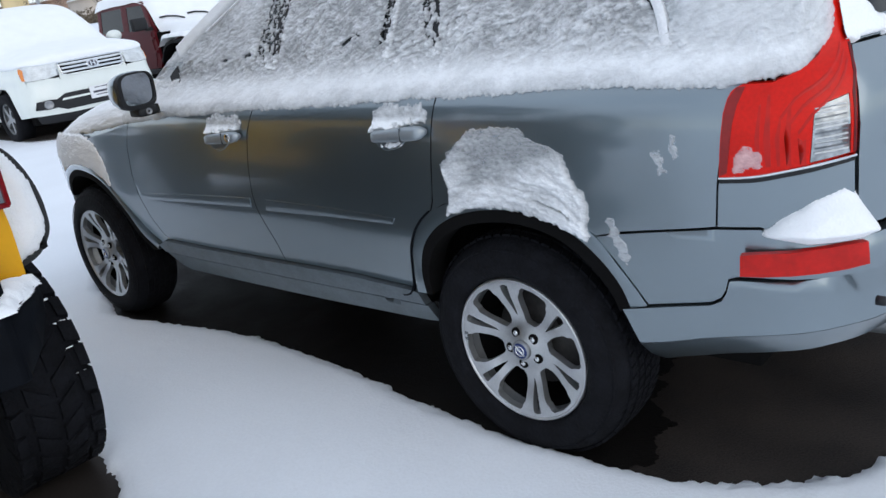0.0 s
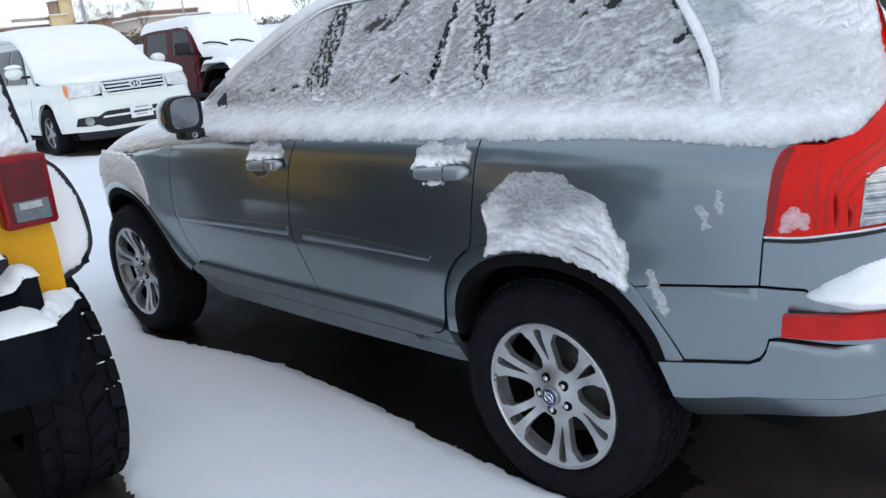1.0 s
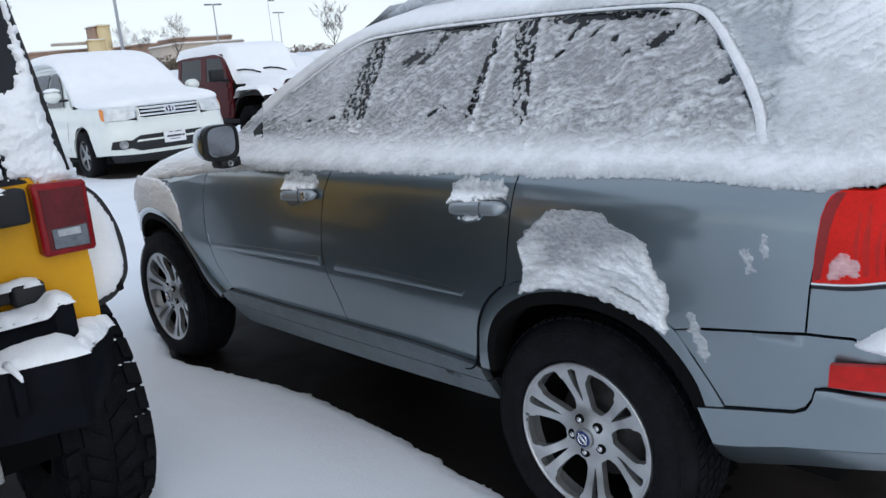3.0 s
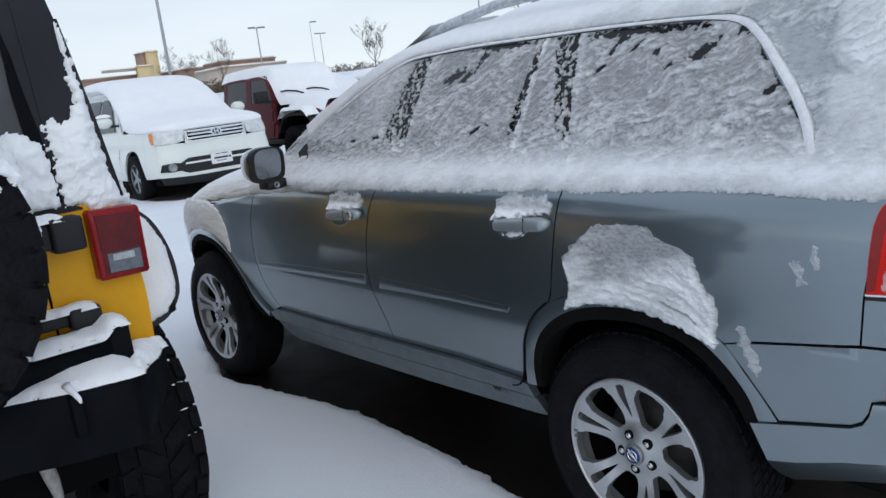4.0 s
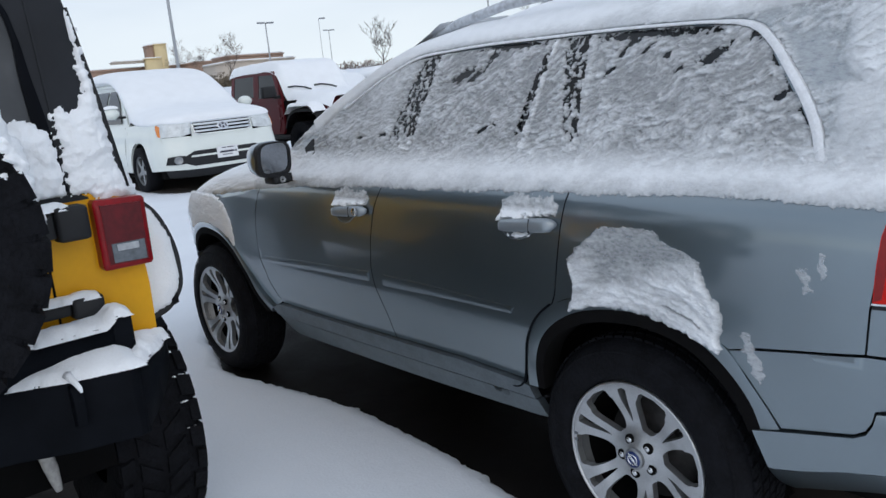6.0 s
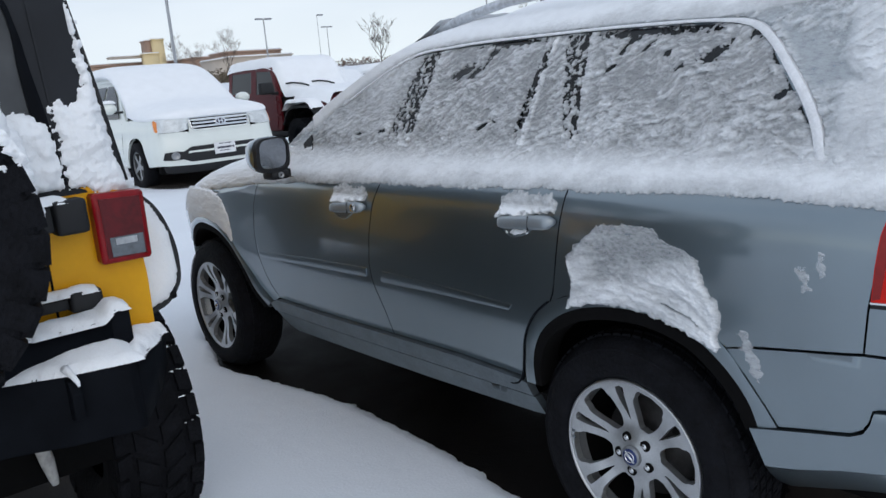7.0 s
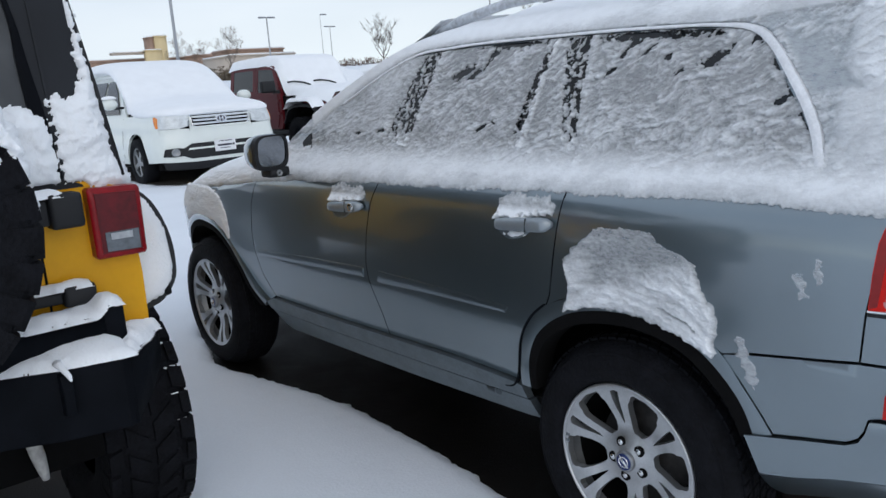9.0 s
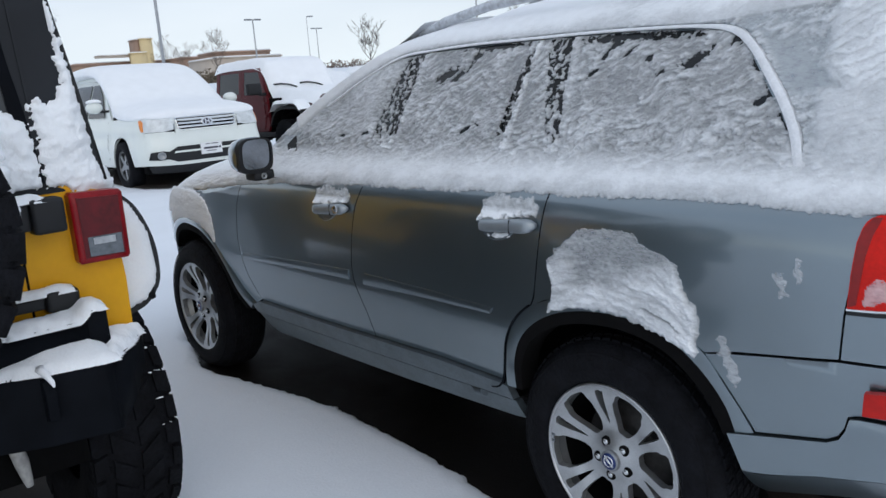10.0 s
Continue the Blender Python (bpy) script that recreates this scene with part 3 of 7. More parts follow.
A_GAP = [(2.12, 1.085), (2.15, 1.045), (2.195, 0.96), (2.222, 0.83), (2.222, 0.74), (2.20, 0.618), (2.15, 0.545), (2.11, 0.51)]
ARCH_SEAM = [(0.262, 0.799), (0.275, 0.790), (0.335, 0.735), (0.38, 0.655), (0.397, 0.58), (0.407, 0.53), (0.424, 0.499), (0.446, 0.482), (0.478, 0.475)]
SILL_TOP = [(0.43, 0.503), (0.76, 0.516), (1.157, 0.512), (1.694, 0.506), (2.11, 0.506)]
LAMP = [(-0.669, 0.945), (-0.674, 1.02), (-0.682, 1.091), (-0.690, 1.12), (-0.697, 1.134), (-0.707, 1.142), (-0.722, 1.147), (-0.784, 1.146), (-0.845, 1.165), (-0.90, 1.19), (-0.935, 1.225), (-0.955, 1.28), (-0.97, 1.40), (-0.985, 1.44),
        (-1.005, 1.40), (-1.012, 1.28), (-1.003, 1.205), (-0.978, 1.15), (-0.961, 1.11), (-0.955, 1.05), (-0.951, 0.985), (-0.90, 0.976), (-0.821, 0.963), (-0.75, 0.950)]
CLEAR_PATCH = [(-0.856, 0.971), (-0.862, 1.032), (-0.867, 1.076), (-0.877, 1.090), (-0.893, 1.097), (-0.945, 1.109), (-0.942, 1.045), (-0.939, 0.983)]


soft_step = lambda t: (lambda k: k * k * (3 - 2 * k))(max(0.0, min(1.0, t)))


def hollow(u, z):
    """The flank is drawn in below the doors' moulding."""
    return -0.082 * max(0.0, 0.728 - z) + 0.025 * max(0.0, 0.55 - z)


def moulding_skin(u, z, out=0.0):
    """The moulding stands proud along its upper edge and leans in towards the lower one."""
    top = float(np.interp(u, [0.43, 0.8, 1.15, 1.25, 1.7, 2.18], [0.764, 0.777, 0.782, 0.782, 0.767, 0.745]))
    return car_skin(u, z, out + 0.0045 - 0.08 * max(0.0, top - 0.004 - z))


for flip in (False, True):
    near = not flip
    st = 0.035 if near else 0.08
    part("rear_door", sheet(C_GAP + SILL_TOP[1:3] + B_GAP[::-1][1:], car_skin, st, 0.03, gap=0.0028, mirror=flip, crown=hollow), SILVER, car)
    part("front_door", sheet(B_GAP + SILL_TOP[3:] + A_GAP[::-1][1:] + [(1.6, 1.19)], car_skin, st, 0.03, gap=0.0028, mirror=flip, crown=hollow), SILVER, car)
    part("quarter_panel", sheet(C_GAP[:5] + FLARE_OUT[5:12] + [(-0.405, 0.79), (-0.53, 0.806), (-0.656, 0.822), (-0.664, 0.93), (-0.684, 1.053), (-0.703, 1.12), (-0.722, 1.15), (-0.73, TOP)],
                                car_skin, st, 0.03, gap=0.0025, mirror=flip), SILVER, car)
    part("corner_panel", sheet([(-0.656, 0.822), (-0.753, 0.824), (-0.80, 0.803), (-0.875, 0.79), (-0.953, 0.79), (-0.953, 0.966), (-0.90, 0.958), (-0.821, 0.945), (-0.746, 0.934), (-0.664, 0.931)], car_skin, 0.03, 0.03, gap=0.0022, mirror=flip), SILVER, car)
    # Black strips added along the door gaps draw the shade inside them.
    for seam in (C_GAP[:5], B_GAP, A_GAP):
        part("door_gap_line", ribbon([(a - 0.0034, z) for a, z in seam], [(a + 0.0034, z) for a, z in seam], lambda a, z, h=0.0: car_skin(a, z, h + hollow(a, z) - 0.0012), 0.03, 1, 0.008, flip), BLACK_STEEL, car, "black strip drawing the shade of the door gap")
    part("wheel_arch_flare", ribbon(FLARE_OUT, FLARE_MID, car_skin, 0.02, 4, 0.045, flip, 0.004, 0.0015), SILVER, car)
    # The gap round the arch gets the same added black strip.
    part("door_gap_line", ribbon([(a - 0.0005, z - 0.001) for a, z in ARCH_SEAM], [(a + 0.0055, z + 0.003) for a, z in ARCH_SEAM], car_skin, 0.02, 1, 0.012, flip, 0.0078), BLACK_STEEL, car, "black strip drawing the shade of the door gap")
    part("arch_lip", ribbon(FLARE_MID, FLARE_IN, car_skin, 0.02, 3, 0.08, flip, 0.004, 0.003), DARK, car, "matt black plastic lip")
    part("front_fender", sheet(A_GAP + F_OUT + [(3.30, 0.62), (3.42, 0.68), (3.55, 0.76), (3.40, 0.80), (3.2, 0.868), (2.98, 0.935), (2.82, 0.97), (2.6, 1.006), (2.3, 1.048)], car_skin, st, 0.03, gap=0.0025, mirror=flip, crown=hollow), SILVER, car)
    part("wheel_arch_flare", ribbon(F_OUT, F_MID, car_skin, 0.02, 4, 0.045, flip, 0.004, 0.004), SILVER, car)
    part("arch_lip", ribbon(F_MID, F_IN, car_skin, 0.02, 3, 0.08, flip, 0.004, 0.003), DARK, car, "matt black plastic lip")
    part("sill", sheet(SILL_TOP[::-1] + [(0.402, 0.497), (0.385, 0.448), (0.6, 0.447), (1.2, 0.442), (1.9, 0.436), (2.17, 0.437), (2.20, 0.475)], car_skin, 0.03, 0.03, gap=0.0022, mirror=flip, proud=0.007), DARK_SILVER, car, "silver sill with road film, its dim reflection put into the colour")
    part("sill_skirt", sheet([(2.17, 0.435), (1.9, 0.434), (1.2, 0.440), (0.6, 0.445), (0.383, 0.446), (0.365, 0.375), (0.42, 0.368), (1.0, 0.350), (1.7, 0.340), (2.06, 0.335), (2.11, 0.36)], car_skin, 0.03, 0.03, gap=0.003, mirror=flip, proud=0.001), DARK_SILVER, car)
    part("door_moulding", ribbon([(1.248, 0.782), (1.7, 0.767), (2.17, 0.745)], [(1.254, 0.742), (1.7, 0.730), (2.185, 0.712)], moulding_skin, 0.03, 4, 0.014, flip, 0.0, 0.0012), SILVER, car)
    part("door_moulding", ribbon([(0.43, 0.764), (0.8, 0.777), (1.142, 0.782)], [(0.445, 0.742), (0.75, 0.742), (1.158, 0.735)], moulding_skin, 0.03, 4, 0.014, flip, 0.0, 0.0012), SILVER, car)

# rear bumper and lamps; its lower edge turns under along a crease
under = lambda u: float(np.interp(-u, [0.46, 0.50, 0.61, 0.75, 0.90, 1.05, 1.2], [0.478, 0.492, 0.526, 0.558, 0.586, 0.600, 0.604]))
for flip in (False, True):
    part("bumper_upper", sheet([(-0.328, 0.772), (-0.405, 0.786), (-0.53, 0.803), (-0.656, 0.818), (-0.753, 0.82), (-0.80, 0.80), (-0.863, 0.788), (-1.0, 0.79), (-1.3, 0.80), (TAIL_U, 0.80),
                                (TAIL_U, 0.714), (-1.03, 0.714), (-0.92, 0.709), (-0.82, 0.700), (-0.70, 0.697), (-0.676, 0.690), (-0.668, 0.66), (-0.655, 0.638), (-0.63, 0.623), (-0.544, 0.607), (-0.457, 0.590), (-0.43, 0.633), (-0.38, 0.706)],
                               car_skin, 0.035, 0.03, gap=0.0012, mirror=flip,
                               crown=lambda u, v: 0.028 * soft_step((-u - 0.70) / 0.25) * soft_step((0.81 - v) / 0.06)), SILVER, car)
    low = [(-0.424, 0.418), (-0.438, 0.400), (-0.50, 0.416), (-0.55, 0.432), (-0.609, 0.450), (-0.68, 0.470), (-0.75, 0.488), (-0.82, 0.504), (-0.90, 0.520), (-0.98, 0.530), (-1.05, 0.536), (-1.2, 0.540), (TAIL_U, 0.540)]
    crease = [(u, under(u)) for u, v in low]
    swell = lambda u, v: 0.010 + 0.05 * max(0.0, 0.62 - v) + 0.03 * soft_step((-u - 0.60) / 0.28) * max(0.0, min(1.0, (0.70 - v) / 0.02))
    part("bumper_lower", sheet([(-0.456, 0.586), (-0.544, 0.604), (-0.63, 0.620), (-0.658, 0.635), (-0.672, 0.66), (-0.68, 0.690), (-0.70, 0.694), (-0.82, 0.697), (-0.92, 0.706), (-1.03, 0.711), (TAIL_U, 0.711)] + crease[::-1] + [(-0.408, 0.52), (-0.385, 0.572)],
                               car_skin, 0.035, 0.03, gap=0.0012, mirror=flip, crown=swell), SILVER, car)
    part("bumper_underside", ribbon(crease, low, lambda u, v, h=0.0: car_skin(u, v, h + swell(u, v) - 0.7 * max(0.0, under(u) - v)), 0.02, 4, 0.02, flip), SILVER, car)
    part("reflector", sheet([(-0.711, 0.714), (-0.714, 0.767), (-0.761, 0.772), (-0.817, 0.775), (-0.868, 0.782), (-0.919, 0.785), (-0.962, 0.785), (-0.967, 0.731), (-0.921, 0.727), (-0.868, 0.723), (-0.816, 0.718), (-0.759, 0.715)], car_skin, 0.03, 0.02, mirror=flip, proud=0.034), DEEP_RED, car, "long red bumper reflector")
    lamp = part("tail_lamp", sheet(LAMP, car_skin, 0.025, 0.03, holes=[CLEAR_PATCH], mirror=flip, proud=0.006), RED_LENS, car, "tall red tail lamp with a clear patch")
    part("clear_lens", sheet(CLEAR_PATCH, car_skin, 0.02, 0.02, gap=0.0015, mirror=flip, proud=0.005), CLEAR, lamp, "clear ribbed reversing lens")
    for k in range(10):
        z = 0.990 + 0.0105 * k
        part("lens_rib", sheet([(-0.866 - 0.0004 * k, z), (-0.934, z + 0.004), (-0.934, z + 0.0075), (-0.866 - 0.0004 * k, z + 0.0035)], car_skin, 0.03, 0.003, mirror=flip, proud=0.0072), SMOKE if k % 3 == 1 else PALE_PAINT, lamp)
    for a, b, w in ((-0.752, 1.10, 0.006), (-0.770, 1.12, 0.010), (-0.793, 1.07, 0.006), (-0.812, 1.10, 0.009), (-0.838, 1.02, 0.012)):
        part("lens_seam", sheet([(a, 0.968), (a + 0.004, 1.03), (a - 0.006, b), (a - 0.008 - 0.4 * w, b + 0.004), (a - w, 1.03), (a - w, 0.968)], car_skin, 0.03, 0.002, mirror=flip, proud=0.0068), DEEP_RED, lamp)
    for d in (0.0, 0.016, 0.034):
        part("lens_seam", ribbon([(-0.80 - d, 1.075 - d), (-0.835 - d, 1.118 - d), (-0.885 - 0.5 * d, 1.142 - d), (-0.935, 1.175 - d), (-0.966, 1.21 - d)], [(-0.803 - d, 1.069 - d), (-0.838 - d, 1.112 - d), (-0.887 - 0.5 * d, 1.136 - d), (-0.937, 1.169 - d), (-0.968, 1.205 - d)], car_skin, 0.02, 2, 0.003, flip, 0.0064, 0.001), DEEP_RED, lamp)
    part("lens_edge", sheet([(-0.671, 0.949), (-0.676, 1.02), (-0.684, 1.091), (-0.692, 1.12), (-0.709, 1.143), (-0.728, 1.143), (-0.712, 1.107), (-0.702, 1.066), (-0.687, 0.955)], car_skin, 0.03, 0.003, mirror=flip, proud=0.0072), EDGE_RED, lamp)
    part("lens_edge", sheet([(-0.944, 0.986), (-0.948, 1.05), (-0.952, 1.11), (-0.968, 1.15), (-0.993, 1.205), (-1.001, 1.205), (-0.976, 1.15), (-0.959, 1.11), (-0.953, 1.05), (-0.950, 0.986)], car_skin, 0.03, 0.003, mirror=flip, proud=0.0074), DULL_RED, lamp)
    part("chrome_strip", ribbon([(-0.668, 0.947), (-0.746, 0.951), (-0.821, 0.963), (-0.90, 0.975), (-0.951, 0.981)], [(-0.668, 0.938), (-0.746, 0.941), (-0.821, 0.953), (-0.90, 0.965), (-0.951, 0.972)], car_skin, 0.02, 4, 0.02, flip, 0.004, 0.007), CHROME, lamp, "bright chrome strip")
    # Black strip added below the chrome for the shade of the gap there.
    part("gap_strip", ribbon([(-0.668, 0.9375), (-0.746, 0.9405), (-0.821, 0.9525), (-0.90, 0.9645), (-0.951, 0.9715)], [(-0.668, 0.930), (-0.746, 0.932), (-0.821, 0.944), (-0.90, 0.957), (-0.951, 0.964)], car_skin, 0.02, 3, 0.02, flip, 0.002, 0.0), BLACK, lamp, "thin black strip drawing the dark gap")
part("tailgate", sheet([(-0.957, 0.81), (-1.3, 0.81), (2 * TAIL_U + 0.957, 0.81), (2 * TAIL_U + 0.958, 0.97), (2 * TAIL_U + 0.968, 1.11), (2 * TAIL_U + 1.01, 1.2), (-1.3, 1.2), (-1.01, 1.2), (-0.968, 1.11), (-0.958, 0.97)], car_skin, 0.05, 0.03, gap=0.003), SILVER, car)
part("sensor", disc(0.011, 0, "y", 20, (-0.86, -1.0, 0.66), 0.02), BLACK, car)


# upper body, glass and trim
REAR_GLASS = [(-0.705, 1.583), (-0.722, 1.567), (-0.77, 1.543), (-0.84, 1.52), (-0.90, 1.512), (-1.0, 1.45), (-1.08, 1.35), (-1.13, 1.245)]
REAR_GLASS = REAR_GLASS + [(2 * TAIL_U - u, z) for u, z in REAR_GLASS[:2:-1]] + [(2 * TAIL_U + 0.80, 1.592), (-0.90, 1.592), (-0.776, 1.586)]
UPPER = [(-1.0, 1.19), (1.0, 1.19), (1.7, 1.16), (2.08, 1.12), (1.83, 1.30), (1.49, 1.48), (1.12, 1.63), (1.0, 1.66), (-0.6, 1.66), (-0.85, 1.62), (-0.96, 1.5), (-1.0, 1.35)]
FRONT_PANE = [(1.055, 1.235), (1.74, 1.235), (1.76, 1.262), (1.5, 1.405), (1.2, 1.535), (1.08, 1.575), (0.985, 1.587)]
REAR_PANE = [(0.97, 1.235), (0.90, 1.59), (0.415, 1.592), (0.46, 1.235)]
LIGHT_PANE = [(0.44, 1.235), (0.395, 1.592), (0.30, 1.59), (0.225, 1.235)]
CARGO_PANE = [(0.135, 1.235), (0.235, 1.588), (0.0, 1.583), (-0.25, 1.565), (-0.305, 1.548), (-0.345, 1.508), (-0.40, 1.435), (-0.455, 1.362), (-0.49, 1.30), (-0.505, 1.235)]
TRIM_OUT, TRIM_IN = ([(1.5, 1.425), (1.2, 1.555), (1.08, 1.592), (0.9, 1.603), (0.4, 1.604), (0.0, 1.595), (-0.20, 1.584), (-0.26, 1.578), (-0.297, 1.569), (-0.328, 1.555), (-0.358, 1.531), (-0.427, 1.452), (-0.482, 1.377), (-0.516, 1.310), (-0.532, 1.24)],
              [(1.5, 1.415), (1.2, 1.545), (1.08, 1.582), (0.9, 1.594), (0.4, 1.595), (0.0, 1.586), (-0.20, 1.574), (-0.255, 1.566), (-0.287, 1.557), (-0.314, 1.543), (-0.340, 1.522), (-0.407, 1.445), (-0.461, 1.370), (-0.494, 1.303), (-0.510, 1.24)])
TRIM = bridge(TRIM_OUT, TRIM_IN)
for flip in (False, True):
    part("upper_side", sheet(UPPER, car_skin, 0.05, 0.02, mirror=flip, proud=-0.004), SILVER, car)
    for name, o in (("front_window", FRONT_PANE), ("rear_window", REAR_PANE), ("quarter_light", LIGHT_PANE), ("cargo_window", CARGO_PANE)):
        part(name, sheet(o, car_skin, 0.05, 0.006, mirror=flip, proud=0.0), GLASS, car)
    for o in ([(1.055, 1.235), (0.985, 1.59), (0.90, 1.592), (0.97, 1.235)], [(0.46, 1.235), (0.415, 1.592), (0.395, 1.592), (0.44, 1.235)], [(0.225, 1.235), (0.30, 1.59), (0.235, 1.59), (0.135, 1.235)]):
        part("window_pillar", sheet(o, car_skin, 0.05, 0.008, mirror=flip, proud=0.002), BLACK, car)
    part("window_trim", ribbon(TRIM_OUT, TRIM_IN, car_skin, 0.03, 3, 0.018, flip, 0.012, 0.003), SATIN, car, "satin silver window trim")


def roof_skin(x, y, out=0.0):
    z = 1.648 + 0.072 * (1 - (x / 0.68) ** 2) - 0.10 * max(0, (y - 0.55) / 0.6) ** 2 - 0.06 * max(0, (-0.35 - y) / 0.5) ** 2
    return Vector((x, y, z + out))


def screen_skin(x, v, out=0.0):
    """Windscreen: v from 0 at the scuttle to 1 at the roof."""
    half = 0.86 - 0.22 * v
    return Vector((x * half, 2.10 - 1.0 * v + 0.10 * (1 - x * x), 1.115 + 0.525 * v + 0.03 * (1 - x * x)) ) + Vector((0, 0.46, 0.88)) * out


HOOD_EDGE = curve([(1.9, 1.10), (2.1, 1.072), (2.3, 1.052), (2.6, 1.012), (2.82, 0.975), (2.98, 0.94), (3.16, 0.89), (3.4, 0.81), (3.6, 0.74), (3.72, 0.70)])
_py, _px = [y for x, y in CAR_PLAN[9:]], [-x for x, y in CAR_PLAN[9:]]


def hood_skin(a, y, out=0.0):
    """Hood and fender tops: a runs from 0 on the left over to pi on the right."""
    def at(a):
        c, s = math.cos(a), max(math.sin(a), 0.0)
        e = float(HOOD_EDGE(y)[0])
        return Vector((-(np.interp(y, _py, _px) - 0.006) * math.copysign(abs(c) ** 0.45, c), y, e - 0.09 + 0.24 * s ** 0.6))
    p = at(a)
    if out:
        d = at(min(a + 0.02, math.pi)) - at(max(a - 0.02, 0.0))
        n = Vector((-d.z, 0, d.x)).normalized()
        p = p + n * out
    return p


part("tailgate_upper", sheet([(-1.0, 1.203), (-1.3, 1.203), (2 * TAIL_U + 1.0, 1.203), (2 * TAIL_U + 1.0, 1.63), (-1.3, 1.63), (-1.0, 1.63)], car_skin, 0.06, 0.02, proud=-0.003), SILVER, car)
part("tailgate_window", sheet(REAR_GLASS, car_skin, 0.05, 0.004, proud=0.003), GLASS, car, "dark rear window")
part("roof", sheet([(-0.66, -0.85), (0.66, -0.85), (0.62, 1.14), (-0.62, 1.14)], roof_skin, 0.08, 0.02), SILVER, car)
part("windscreen", sheet([(-1, 0), (1, 0), (1, 1), (-1, 1)], screen_skin, 0.1, 0.01), GLASS, car)
part("hood", snow_field(hood_skin, np.linspace(0.0, math.pi, 60), np.linspace(2.05, 3.62, 40), lambda u, v: np.full(len(u), 1e-5)), SILVER, car)
part("front_bumper", sheet([(3.28, 0.40), (3.30, 0.62), (3.42, 0.68), (3.55, 0.76), (3.45, 0.80), (4.0, 0.78), (NOSE_U, 0.78), (2 * NOSE_U - 3.45, 0.80), (2 * NOSE_U - 3.3, 0.6), (2 * NOSE_U - 3.28, 0.40), (NOSE_U, 0.36)], car_skin, 0.06, 0.03), SILVER, car)
for s in (-1, 1):
    rail = [(s * 0.585, 1.16 - 0.0, 1.640), (s * 0.592, 1.08, 1.668), (s * 0.60, 0.95, 1.702), (s * 0.605, 0.7, 1.733), (s * 0.61, 0.2, 1.752), (s * 0.61, -0.3, 1.742), (s * 0.60, -0.65, 1.70), (s * 0.59, -0.8, 1.655)]
    part("roof_rail", tube(rail, 0.018), RAIL, car, "satin grey roof rail")

# dark inside of the body and the wheel wells
core = [box(-0.62, 0.62, -0.62, 3.4, 0.30, 0.72), box(-0.80, 0.80, 0.47, 2.2, 0.40, 1.16), box(-0.80, 0.80, -0.85, -0.47, 0.50, 1.1), box(-0.86, 0.86, -0.55, 2.1, 0.87, 1.09), box(-0.80, 0.80, 2.1, 3.0, 0.84, 0.93), box(-0.70, 0.70, 3.2, 3.45, 0.40, 0.74)]
for piece in core:
    part("underbody", piece, DARK, car)
for y in (0.0, 2.857):
    for s in (-1, 1):
        part("wheel_well", upper_half(turned([(0.43, s * 0.60), (0.47, s * 0.62), (0.47, s * (0.90 if y == 0 else 0.78))], "x", 40, (0, y, 0.36)), 0.46), DARK, car)
part("exhaust_pipe", tube([(-0.52, -0.7, 0.44), (-0.52, -0.98, 0.455), (-0.52, -1.03, 0.455)], 0.035, 16), GREY_ALLOY, car, "grey steel exhaust tip")


